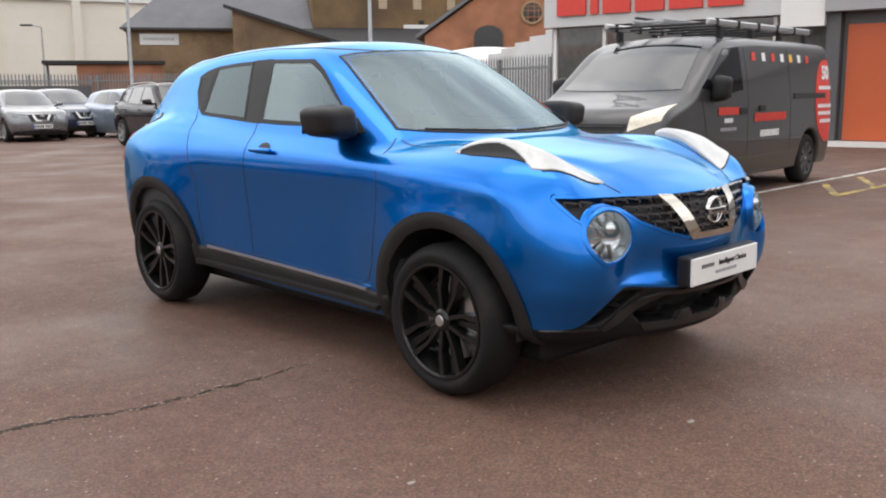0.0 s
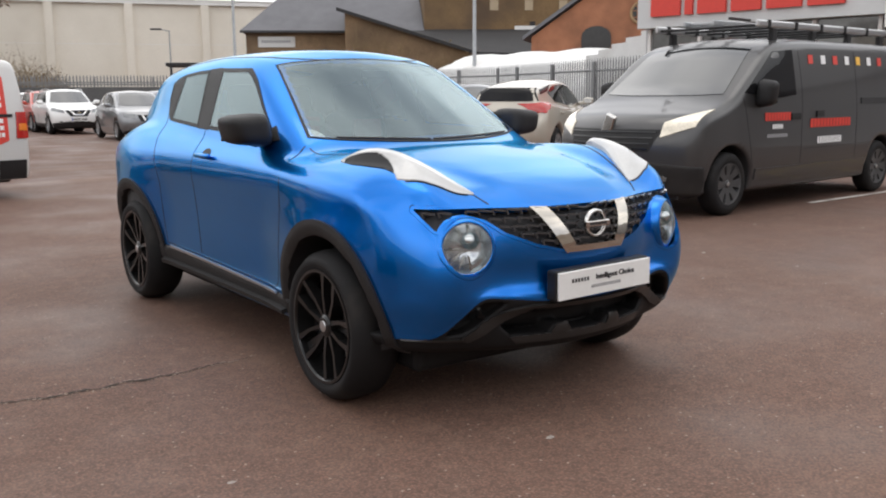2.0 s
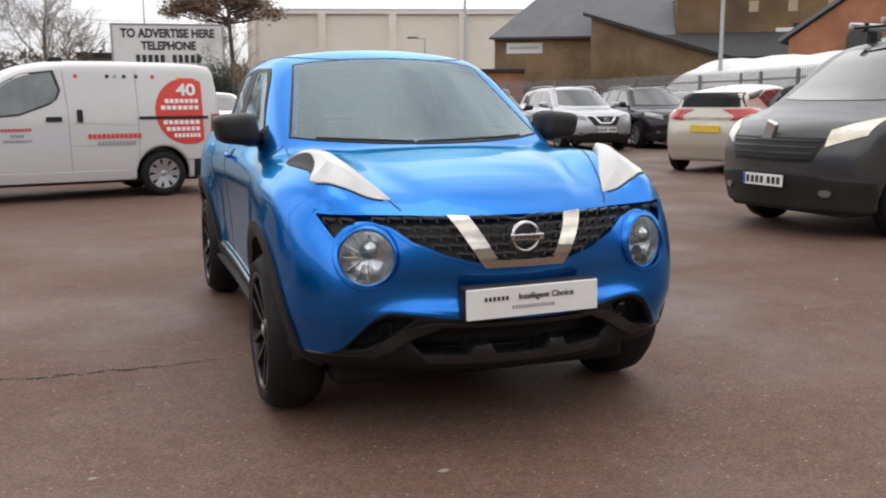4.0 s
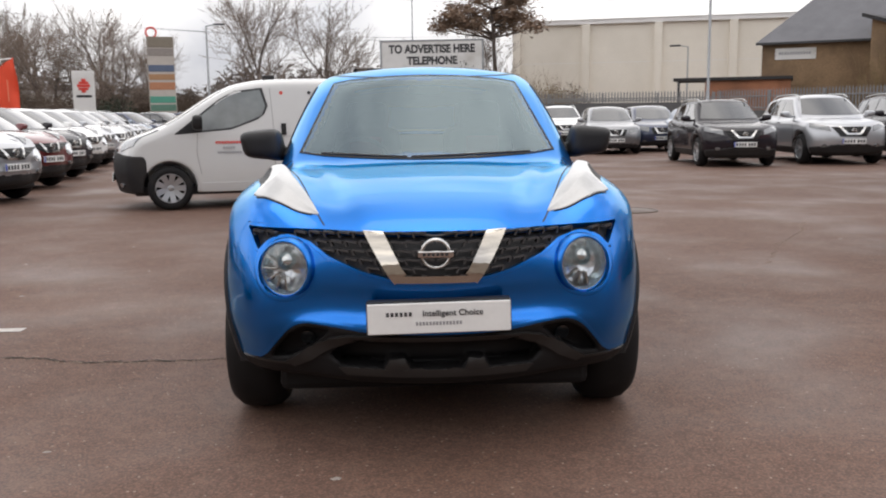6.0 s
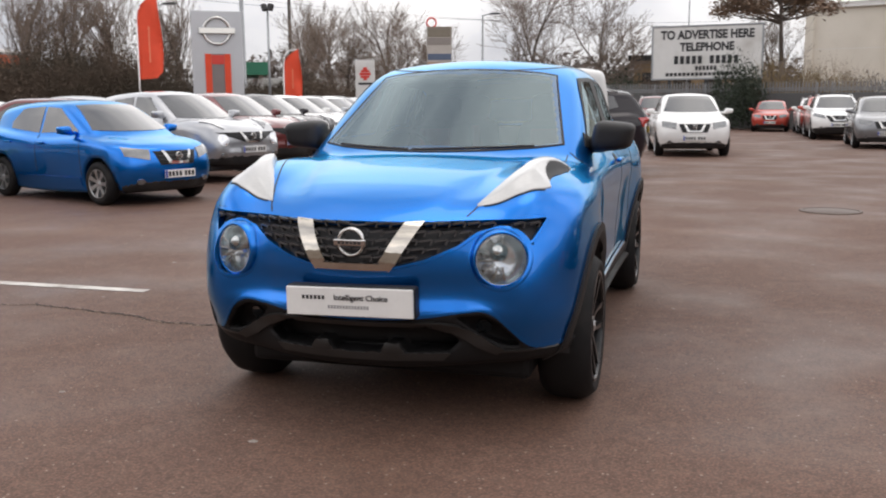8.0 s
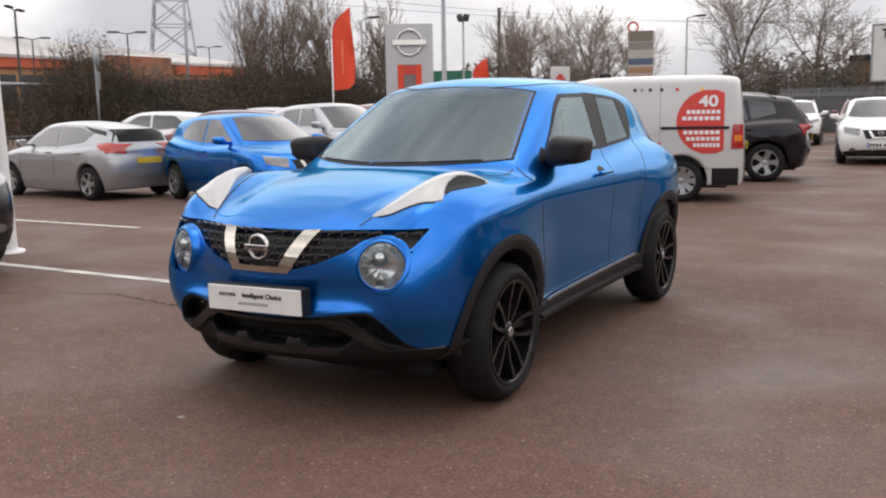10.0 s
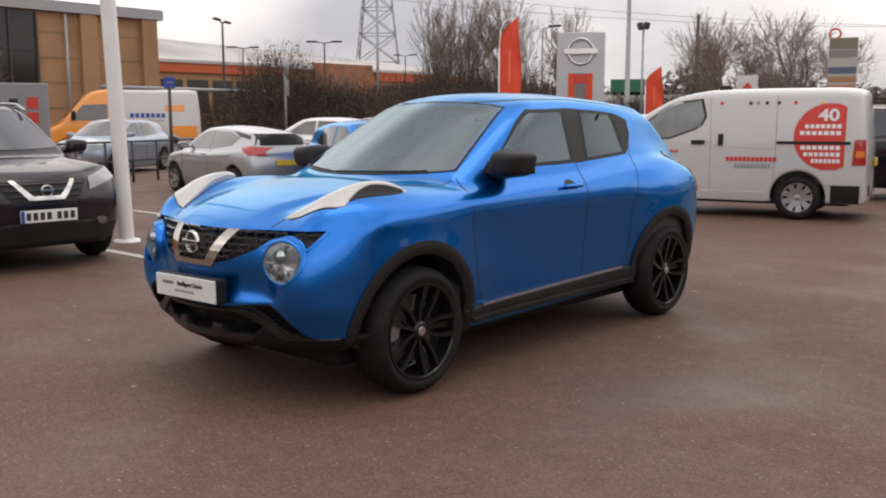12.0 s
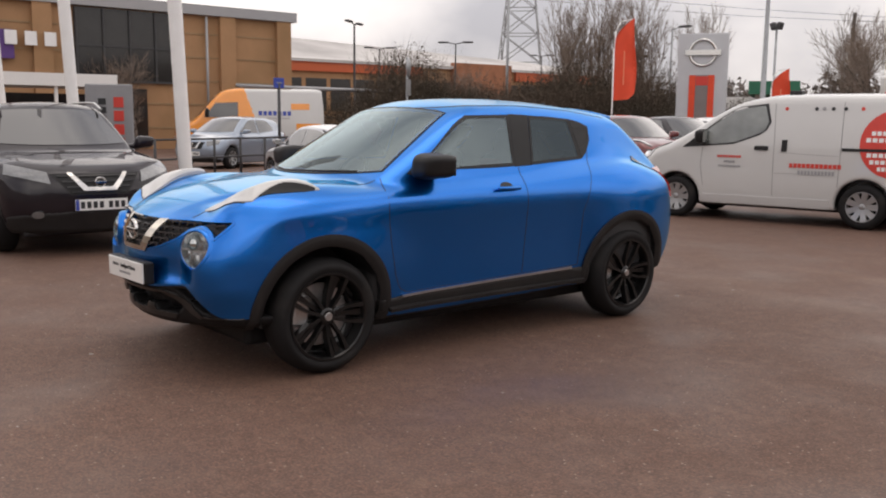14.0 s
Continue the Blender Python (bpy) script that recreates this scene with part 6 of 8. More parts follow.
    # its far end swings back towards the middle of the lot
    for k, (coat, word) in enumerate(((P_NAVY, "navy"), (P_DGREY, "dark grey"), (P_NAVY, "navy"), (P_BGREY, "blue-grey"))):
        o = copy_thing(row, heading(-12.7 + 0.8 * k, 36.8 + 2.75 * k, 0.94, -0.34))
        tagged(repaint(o, coat), word + " crossover at the far end of the slanted row", "car", "row of crossovers")
    for k, (coat, word) in enumerate(((P_SILVER, "silver"), (P_WHITE, "white"), (P_MAROON, "maroon"), (P_GREY, "grey"), (P_BLACK, "black"), (P_SILVER, "silver"), (P_WHITE, "white"), (P_NAVY, "navy"))):
        o = copy_thing((row, hatch, far_suv)[k % 3], heading(-14.9 - 0.6 * k, 15.5 + 2.7 * k, -0.94, 0.34))
        tagged(repaint(o, coat), word + " car in the second row", "car", "second row of cars")
    # tall orange and white van
    ov, ok = vehicle("tall_van", VAN_L, VAN_L_D, M_VANW, 0.06, "cover", heading(-29.2, 13.6, -0.36, -0.93), "tall white van with an orange cab and blue lettering", "van", "parked vans")
    cab = body_field({**VAN_L, "recess": ()})
    cv, cq = polygonise(lambda x, y, z: np.maximum(cab(x, y, z) - 0.008, y - 0.1 + 0.35 * (z - 1.5)), *box_of(VAN_L), 0.06)
    mesh_object("cab_panel", cv, cq, M_ORANGE, ov, label="orange painted cab")
    for side in ("left", "right"):
        ok.patch("side_window", ruled([(-1.42, 1.98), (-0.55, 2.02)], [(-1.85, 1.42), (-0.55, 1.4)], 8, 5), side, M_DGLASS, ov, 0.02, 0.02)
        ok.patch("orange_patch", rect(1.75, 0.75, 2.75, 1.2), side, M_ORANGE, ov, 0.01, 0.01)
        ok.patch("orange_patch", rect(1.55, 1.75, 2.3, 2.0), side, M_ORANGE, ov, 0.01, 0.01)
        bars(ok, side, 0.25, 1.6, 1.6, 0.17, 7, M_INKB, ov, 0.3, "letter_bar", 0.014)
        bars(ok, side, 0.6, 1.5, 1.4, 0.05, 9, M_INKG, ov, 0.3, "small_print_bar", 0.014)
    (tx, tz), (bx, bz) = VAN_L_D["screen"]
    ok.patch("windscreen", ruled([(-tx, tz), (tx, tz)], [(-bx, bz), (bx, bz)], 10, 6), "front", M_DGLASS, ov, 0.02, 0.02)


hero_crossover()
car_park()


# ---------------------------------------------------------------- ground and markings
def asphalt():
    m = bpy.data.materials.new("asphalt")
    m.use_nodes = True
    n, l = m.node_tree.nodes, m.node_tree.links
    b = n["Principled BSDF"]
    tc = n.new("ShaderNodeTexCoord")

    def tex(kind, scale, detail=5.0):
        t = n.new(kind)
        t.inputs["Scale"].default_value = scale
        if kind == "ShaderNodeTexNoise":
            t.inputs["Detail"].default_value = detail
        l.new(tc.outputs["Object"], t.inputs["Vector"])
        return t

    def ramp(src, a, b_, lo, hi):
        r = n.new("ShaderNodeMapRange")
        for key, val in (("From Min", a), ("From Max", b_), ("To Min", lo), ("To Max", hi)):
            r.inputs[key].default_value = val
        l.new(src, r.inputs["Value"])
        return r.outputs[0]

    def mixed(fac, c1, c2):
        x = n.new("ShaderNodeMix")
        x.data_type = "RGBA"
        l.new(fac, x.inputs[0])
        for k, c in ((6, c1), (7, c2)):
            if isinstance(c, tuple):
                x.inputs[k].default_value = (*c, 1)
            else:
                l.new(c, x.inputs[k])
        return x.outputs[2]

    wear, stain, blot, grit, dust = tex("ShaderNodeTexNoise", 0.16, 7), tex("ShaderNodeTexNoise", 0.75, 6), tex("ShaderNodeTexNoise", 3.2, 5), tex("ShaderNodeTexVoronoi", 95.0), tex("ShaderNodeTexNoise", 85.0, 4)
    col = mixed(ramp(wear.outputs[0], 0.38, 0.62, 0, 1), (0.15, 0.074, 0.048), (0.196, 0.101, 0.068))
    col = mixed(ramp(stain.outputs[0], 0.5, 0.7, 0, 0.4), col, (0.086, 0.048, 0.034))
    col = mixed(ramp(blot.outputs[0], 0.5, 0.7, 0, 0.35), col, (0.208, 0.122, 0.088))
    mid = tex("ShaderNodeTexNoise", 14.0, 6)
    col = mixed(ramp(mid.outputs[0], 0.48, 0.68, 0, 0.3), col, (0.077, 0.041, 0.029))
    col = mixed(ramp(grit.outputs["Distance"], 0.0, 0.7, 0.0, 0.8), col, (0.066, 0.037, 0.027))
    clump = tex("ShaderNodeTexVoronoi", 55.0)
    sep = n.new("ShaderNodeSeparateColor")
    l.new(clump.outputs["Color"], sep.inputs[0])
    hsv = n.new("ShaderNodeHueSaturation")
    l.new(col, hsv.inputs["Color"])
    l.new(ramp(sep.outputs[0], 0.0, 1.0, 0.85, 1.14), hsv.inputs["Value"])
    col = hsv.outputs[0]
    patchy = tex("ShaderNodeTexNoise", 8.0, 7)
    col = mixed(ramp(patchy.outputs[0], 0.5, 0.8, 0, 0.3), col, (0.23, 0.142, 0.1))
    col = mixed(ramp(dust.outputs[0], 0.54, 0.74, 0, 0.42), col, (0.3, 0.205, 0.148))
    # dry pale drag marks, long in one direction
    drag = n.new("ShaderNodeMapping")
    drag.inputs["Rotation"].default_value, drag.inputs["Scale"].default_value = (0, 0, 0.5), (0.22, 0.9, 1)
    l.new(tc.outputs["Object"], drag.inputs["Vector"])
    streak = tex("ShaderNodeTexNoise", 1.0, 4)
    l.new(drag.outputs[0], streak.inputs["Vector"])
    col = mixed(ramp(streak.outputs[0], 0.56, 0.78, 0, 0.3), col, (0.27, 0.175, 0.128))
    # single pale stones in the surface
    fleck = tex("ShaderNodeTexVoronoi", 38.0)
    pick = n.new("ShaderNodeSeparateColor")
    l.new(fleck.outputs["Color"], pick.inputs[0])
    near, few = ramp(fleck.outputs["Distance"], 0.16, 0.24, 1, 0), ramp(pick.outputs[1], 0.9, 0.92, 0, 0.6)
    both = n.new("ShaderNodeMath")
    both.operation = "MULTIPLY"
    l.new(near, both.inputs[0])
    l.new(few, both.inputs[1])
    col = mixed(both.outputs[0], col, (0.42, 0.33, 0.27))
    l.new(col, b.inputs["Base Color"])
    l.new(ramp(stain.outputs[0], 0.4, 0.68, 0.82, 0.5), b.inputs["Roughness"])
    bp = n.new("ShaderNodeBump")
    bp.inputs["Strength"].default_value, bp.inputs["Distance"].default_value = 0.3, 0.005
    l.new(dust.outputs[0], bp.inputs["Height"])
    bp2 = n.new("ShaderNodeBump")
    bp2.inputs["Strength"].default_value, bp2.inputs["Distance"].default_value = 0.1, 0.012
    l.new(blot.outputs[0], bp2.inputs["Height"])
    l.new(bp.outputs[0], bp2.inputs["Normal"])
    l.new(bp2.outputs[0], b.inputs["Normal"])
    return m


M_ASPHALT = asphalt()
M_LINE = mat("worn_white_paint", (0.62, 0.59, 0.55), 0.7, 0, 0.25, 9, 120, bump=0.1, dirt=(0.2, 0.16, 0.14), dirt_at=0.6)
M_YLINE = mat("worn_yellow_paint", (0.5, 0.36, 0.1), 0.7, 0, 0.3, 9, 120, bump=0.1, dirt=(0.16, 0.12, 0.09), dirt_at=0.52)
M_CRACK = mat("crack_dark", (0.035, 0.024, 0.018), 0.95, 0, 0.3, 30, 200)
M_CRUMB = mat("crumbled_asphalt", (0.26, 0.19, 0.15), 0.9, 0, 0.35, 30, 200)
M_IRON = mat("cast_iron", (0.11, 0.08, 0.066), 0.55, 0.4, 0.25, 20, 150, bump=0.3, bump_scale=80)

ground = tagged(mesh_object("ground", [(-2500, -2500, 0), (2500, -2500, 0), (2500, 2500, 0), (-2500, 2500, 0)], [(0, 1, 2, 3)], M_ASPHALT, smooth=False), "brown-grey worn asphalt of the car lot", "ground", kind="structure")


def stripe(name, a, b, w, material, label):
    a, b = Vector((*a, 0)), Vector((*b, 0))
    d = (b - a).normalized()
    s = Vector((-d.y, d.x, 0)) * w / 2
    rng = random.Random(int(abs(a.x * 31 + b.y * 17) * 10))
    n = max(4, int((b - a).length / 0.12))
    L, R = [], []
    for k in range(n + 1):
        p = a.lerp(b, k / n)
        L.append(p + s * (1 + rng.uniform(-0.12, 0.1)))
        R.append(p - s * (1 + rng.uniform(-0.12, 0.1)))
    V = [(*v.xy, 0.004) for v in L + R]
    F = [(k, n + 1 + k, n + 2 + k, k + 1) for k in range(n)]
    return tagged(mesh_object(name, V, F, material, smooth=False), label, "road marking", "painted lines", "structure")


stripe("bay_line", (-5.6, 0.27), (-2.5, 0.275), 0.1, M_LINE, "worn white bay line on the asphalt")
stripe("bay_line", (-9.4, 2.75), (-6.1, 2.8), 0.1, M_LINE, "worn white bay line on the asphalt")
stripe("bay_line", (7.2, 1.56), (13.4, 1.85), 0.08, M_LINE, "thin white line beside the grey van")
for k in range(5):
    stripe("hatch_line", (7.7 + 1.25 * k, 0.75 + 0.02 * k), (9.0 + 1.25 * k, 1.48 + 0.03 * k), 0.1, M_YLINE, "worn yellow hatching on the asphalt")
stripe("hatch_line", (7.6, 0.72), (14.2, 0.9), 0.09, M_YLINE, "worn yellow hatching on the asphalt")
for k in range(4):
    stripe("bay_line", (-6.9 - 0.7 * k, 8.4 + 2.95 * k), (-10.9 - 0.7 * k, 9.9 + 2.95 * k), 0.09, M_LINE, "worn white bay line in the slanted row")


def crack(a, b, seed, wide, bend=0.05):
    """A broken line in the asphalt: a jagged dark gap, crumbled pale along its near lip."""
    rng = random.Random(seed)
    a, b = Vector((*a, 0)), Vector((*b, 0))
    n = max(40, int((b - a).length / 0.022))
    d = (b - a).normalized()
    s = Vector((-d.y, d.x, 0))
    V, F, off, slow, mids = [], [], 0.0, 0.0, []
    for k in range(n + 1):
        u = k / n
        slow = slow * 0.97 + rng.uniform(-0.012, 0.012)
        off = off * 0.6 + rng.uniform(-0.013, 0.013)
        p = a.lerp(b, u) + s * (slow + off + bend * math.sin(u * 7))
        w = wide * (0.25 + 1.1 * rng.random() ** 1.5) * min(1, 4 * u + 0.2, 4 * (1 - u) + 0.1)
        mids.append((p, w))
        V += [(*(p + s * w).xy, 0.003), (*(p - s * w * rng.uniform(0.5, 1.2)).xy, 0.003)]
    for k in range(n):
        F.append((2 * k, 2 * k + 1, 2 * k + 3, 2 * k + 2))
    root = tagged(mesh_object("asphalt_crack", V, F, M_CRACK, smooth=False), "jagged dark crack in the asphalt", "crack", "", "structure")
    V, F = [], []
    for p, w in mids:
        for side, share in ((-1, 0.75), (1, 0.3)):
            if rng.random() < share:
                c, r = p + s * side * (w + rng.uniform(0.002, 0.012)), rng.uniform(0.003, 0.009)
                base = len(V)
                for j in range(5):
                    ang = j * 1.257 + rng.random()
                    V.append((c.x + 1.5 * r * math.cos(ang), c.y + r * math.sin(ang), 0.002))
                V.append((c.x, c.y, 0.002 + r * 0.5))
                F += [(base + j, base + (j + 1) % 5, base + 5) for j in range(5)]
    mesh_object("crumbled_edge", V, F, M_CRUMB, root, False)
    return root


crack((-3.3, -0.36), (-0.82, -0.53), 3, 0.015)
crack((-3.3, -0.36), (-6.0, -1.35), 5, 0.011)
crack((2.9, 2.2), (4.6, 5.2), 8, 0.0022)
mh = thing("manhole_cover", Matrix.Translation((2.82, 6.6, 0.0)), "round rusty iron manhole cover in the asphalt", "manhole")
mesh_object("frame_ring", *lathe([(0.0, 0.36), (0.012, 0.36), (0.012, 0.32), (0.004, 0.32)], 40, "z"), M_IRON, mh)
mesh_object("lid", *lathe([(0.004, 0.318), (0.009, 0.31), (0.009, 0.0)], 40, "z"), M_IRON, mh)
rng = random.Random(11)
V, F = [], []
spots = [(2.58, -0.57), (1.71, -0.74), (0.75, -2.9), (-0.37, -2.2), (2.56, -1.9), (3.1, -1.2), (-2.6, -1.3)] + [(rng.uniform(-5, 6), rng.uniform(-4.5, 7)) for _ in range(50)]
for x, y in spots:
    r = rng.uniform(0.006, 0.016)
    base = len(V)
    for k in range(6):
        a = k * math.pi / 3
        q = rng.uniform(0.6, 1.2)
        V.append((x + r * q * math.cos(a) * 1.6, y + r * q * math.sin(a), 0.001))
    V.append((x, y, r * 0.6))
    F += [(base + k, base + (k + 1) % 6, base + 6) for k in range(6)]
tagged(mesh_object("stone_chips", V, F, mat("pale_chips", (0.3, 0.26, 0.23), 0.8, 0, 0.3, 40, 200), smooth=False), "small pale stone chips strewn on asphalt", "stones", "", "stuff")


# plain unseen south wall, added to shape light and reflections on the car
M_SOUTH = mat("plain_pale_render", (0.4, 0.36, 0.32), 0.85, 0, 0.12, 1.2, 40, bump=0.1, dirt=(0.3, 0.26, 0.23), dirt_at=0.6)
bm = box((-32, -16.3, 0.0), (30, -16.0, 4.6), 0.0)
add_box(bm, (-32.05, -16.36, 4.6), (30.05, -15.94, 4.72), 0.0)
me = bpy.data.meshes.new("unseen_wall_south")
bm.to_mesh(me)
bm.free()
me.materials.append(M_SOUTH)
tagged(new("unseen_wall_south", me), "plain pale unseen wall with a coping, added behind the camera", "wall", kind="structure")

# ---------------------------------------------------------------- posts, lamps, signs
M_WPOST = mat("white_post_paint", (0.88, 0.875, 0.86), 0.45, 0, 0.06, 5, 60, dirt=(0.75, 0.73, 0.69), dirt_at=0.74)
M_STEEL = mat("galvanised_steel", (0.32, 0.33, 0.34), 0.5, 0.6, 0.2, 9, 70)
M_DSTEEL = mat("dark_steel", (0.05, 0.05, 0.052), 0.55, 0.3, 0.2, 9, 70)
M_WOODP = mat("dark_wood_pole", (0.05, 0.042, 0.036), 0.85, 0, 0.25, 14, 80, bump=0.2)

for x, y, h in ((-5.80, 0.79, 6.2), (-9.0, 0.48, 6.2), (-12.2, 0.25, 6.2)):
    post = thing("white_post", Matrix.Translation((x, y, 0)) @ Vector((0, 0, 1)).rotation_difference(Vector((0.05, -0.06, 1.0))).to_matrix().to_4x4(), "tall slightly leaning white steel post on the asphalt", "post", "white posts")
    mesh_object("shaft", *lathe([(0.0, 0.0), (0.0, 0.084), (0.01, 0.084), (0.03, 0.084), (h - 0.03, 0.084), (h - 0.01, 0.084), (h, 0.084), (h + 0.02, 0.0)], 20, "z"), M_WPOST, post)
    mesh_object("base_flange", *lathe([(0.0, 0.15), (0.02, 0.15), (0.025, 0.095), (0.05, 0.086)], 20, "z"), M_WPOST, post)


def street_lamp(x, y, h, r, label, heads=1, turn=0.0, material=None):
    lamp = thing("street_lamp", Matrix.Translation((x, y, 0)) @ Matrix.Rotation(turn, 4, "Z"), label, "street lamp", "street lamps")
    mt = material or M_STEEL
    mesh_object("pole", *lathe([(0.0, r * 1.5), (1.0, r * 1.45), (1.05, r), (h, r * 0.6)], 10, "z"), mt, lamp)
    for s in ((1, -1) if heads == 2 else (1,)):
        mesh_object("arm", *tubes([((0, 0, h - 0.03), (s * 0.55, 0, h + 0.08), r * 0.5, r * 0.45)], 6), mt, lamp)
        part("lamp_head", box((s * 0.45, -0.13, h + 0.03), (s * 1.15, 0.13, h + 0.14), 0.05), M_DSTEEL, lamp)
    return lamp


street_lamp(9.2, 23.1, 10.0, 0.05, "tall grey steel lamp column among the cars")
street_lamp(22.0, 27.3, 9.5, 0.09, "tall grey lamp column behind the fence")
street_lamp(17.4, 52.3, 5.3, 0.06, "thin grey lamp post before the warehouse", turn=2.6)
street_lamp(-12.6, 53.2, 6.9, 0.08, "grey street lamp among bare trees")
street_lamp(-25.2, 35.8, 6.2, 0.06, "grey street lamp beside the scrub")
street_lamp(-41.4, 34.6, 6.3, 0.07, "dark twin-headed car park lamp", 2, 0.7, M_DSTEEL)
street_lamp(-36.6, 23.6, 6.4, 0.08, "dark twin-headed car park lamp", 2, 2.2, M_DSTEEL)
street_lamp(-52.0, 36.0, 6.6, 0.07, "dark twin-headed car park lamp", 2, 0.9, M_DSTEEL)
street_lamp(-57.0, 58.0, 7.4, 0.07, "dark twin-headed car park lamp", 2, 0.5, M_DSTEEL)
street_lamp(-24.5, 43.4, 9.5, 0.17, "thick grey mast behind the sign")
for x, y, h, r, mt, label in ((-41.0, 85.0, 12.2, 0.2, M_WOODP, "thick dark pole standing behind the lot"), (0.2, 53.0, 9.5, 0.05, M_STEEL, "thin steel mast behind the billboard"), (-38.5, 36.5, 9.5, 0.1, M_STEEL, "grey steel mast before the pylon")):
    p = thing("mast", Matrix.Translation((x, y, 0)), label, "pole")
    mesh_object("shaft", *lathe([(0, 0), (0, r), (h, r * 0.85), (h, 0)], 10, "z"), mt, p)
fl = thing("flood_lamp", Matrix.Translation((-18.6, 34.8, 0)), "steel flood lamp on a slim pole", "lamp")
mesh_object("pole", *lathe([(0, 0), (0, 0.07), (5.7, 0.05), (5.7, 0)], 8, "z"), M_STEEL, fl)
for s in (1, -1):
    part("lamp_head", box((-0.12, -0.14, -0.17), (0.12, 0.14, 0.17), 0.05, Matrix.Translation((s * 0.16, 0, 5.82)) @ Matrix.Rotation(0.3 * s, 4, "Y")), M_DSTEEL, fl)

# billboard with its words
M_BOARD = mat("billboard_white", (0.66, 0.65, 0.63), 0.6, 0, 0.06, 2, 30, dirt=(0.5, 0.48, 0.45), dirt_at=0.62)
bb_m = Matrix.Translation((1.3, 48.55, 4.08)) @ Matrix.Rotation(radians(-0.6), 4, "Y")
bb = thing("billboard", bb_m, "white billboard with black capital lettering on posts", "billboard")
part("panel", box((-2.9, 0.0, -1.42), (2.9, 0.12, 1.42), 0.02), M_BOARD, bb)
for lo, hi in (((-3.0, -0.04, 1.4), (3.0, 0.14, 1.5)), ((-3.0, -0.04, -1.5), (3.0, 0.14, -1.4)), ((-3.0, -0.04, -1.4), (-2.9, 0.14, 1.4)), ((2.9, -0.04, -1.4), (3.0, 0.14, 1.4))):
    part("frame_bar", box(lo, hi, 0.02), M_STEEL, bb)
for x in (-2.0, 0.0, 2.0):
    part("leg", box((x - 0.09, 0.13, -4.08), (x + 0.09, 0.3, 1.2), 0.01), M_DSTEEL, bb)
up = Matrix.Rotation(radians(90), 4, "X")
lettering("sign_line", "TO ADVERTISE HERE", 0.64, M_INK, bb, Matrix.Translation((0, -0.012, 0.76)) @ up, squeeze=0.84, bold=0.042)
lettering("sign_line", "TELEPHONE", 0.62, M_INK, bb, Matrix.Translation((0, -0.012, 0.1)) @ up, squeeze=0.86, bold=0.042)
for k in range(11):
    if k != 5:
        part("number_bar", box((-1.75 + k * 0.32, -0.016, -0.62), (-1.75 + k * 0.32 + 0.22, -0.004, -0.18), 0), M_INK, bb)
for k in range(6):
    part("small_print_bar", box((-0.6 + k * 0.2, -0.016, -0.98), (-0.6 + k * 0.2 + 0.14, -0.004, -0.74), 0), M_INK, bb)
for k in range(18):
    part("small_print_bar", box((-2.2 + k * 0.23, -0.016, -1.28), (-2.2 + k * 0.23 + 0.17, -0.004, -1.1), 0), M_INK, bb)

# dealer totem, feather flags, small signs
M_TOTEM = mat("silver_sign_panel", (0.5, 0.51, 0.53), 0.4, 0.3, 0.06, 2, 40)
M_FLAG = mat("orange_red_cloth", (0.72, 0.07, 0.025), 0.7, 0, 0.1, 4, 120, bump=0.15, bump_scale=20)
M_PALEO = mat("pale_orange_print", (0.75, 0.24, 0.13), 0.6, 0, 0.1, 6, 60)
tm = Matrix.Translation((-16.8, 26.8, 0)) @ Matrix.Rotation(math.atan2(26.8 + 4.6, -16.8 - 3.0) - math.pi / 2, 4, "Z")
tot = thing("totem_sign", tm, "tall silver totem sign with a ring badge and red strips", "sign")
part("panel", box((-0.95, -0.18, 0.0), (0.95, 0.18, 4.85), 0.03), M_TOTEM, tot)
# box stands proud of the face; its darker grey carries the recess shade
part("recess_panel", box((-0.48, -0.2, 0.3), (0.48, -0.175, 3.25), 0.01), mat("shaded_recess", (0.2, 0.17, 0.165), 0.5, 0, 0.15, 2, 40), tot)
part("recess_head", box((-0.23, -0.215, 2.85), (0.23, -0.195, 3.2), 0.01), M_INKR, tot)
for s in (1, -1):
    part("red_strip", box((s * 0.36 - 0.12, -0.225, 0.3), (s * 0.36 + 0.12, -0.195, 3.24), 0.01), M_FLAG, tot)
rv, rf = lathe([(-0.18, 0.42), (-0.25, 0.45), (-0.27, 0.5), (-0.25, 0.54), (-0.18, 0.56)], 32, "y")
mesh_object("ring_badge", [Vector(a) + Vector((0, 0, 4.1)) for a in rv], rf, M_CHROME, tot)
part("badge_bar", box((-0.68, -0.29, 3.98), (0.68, -0.2, 4.22), 0.03), M_CHROME, tot)


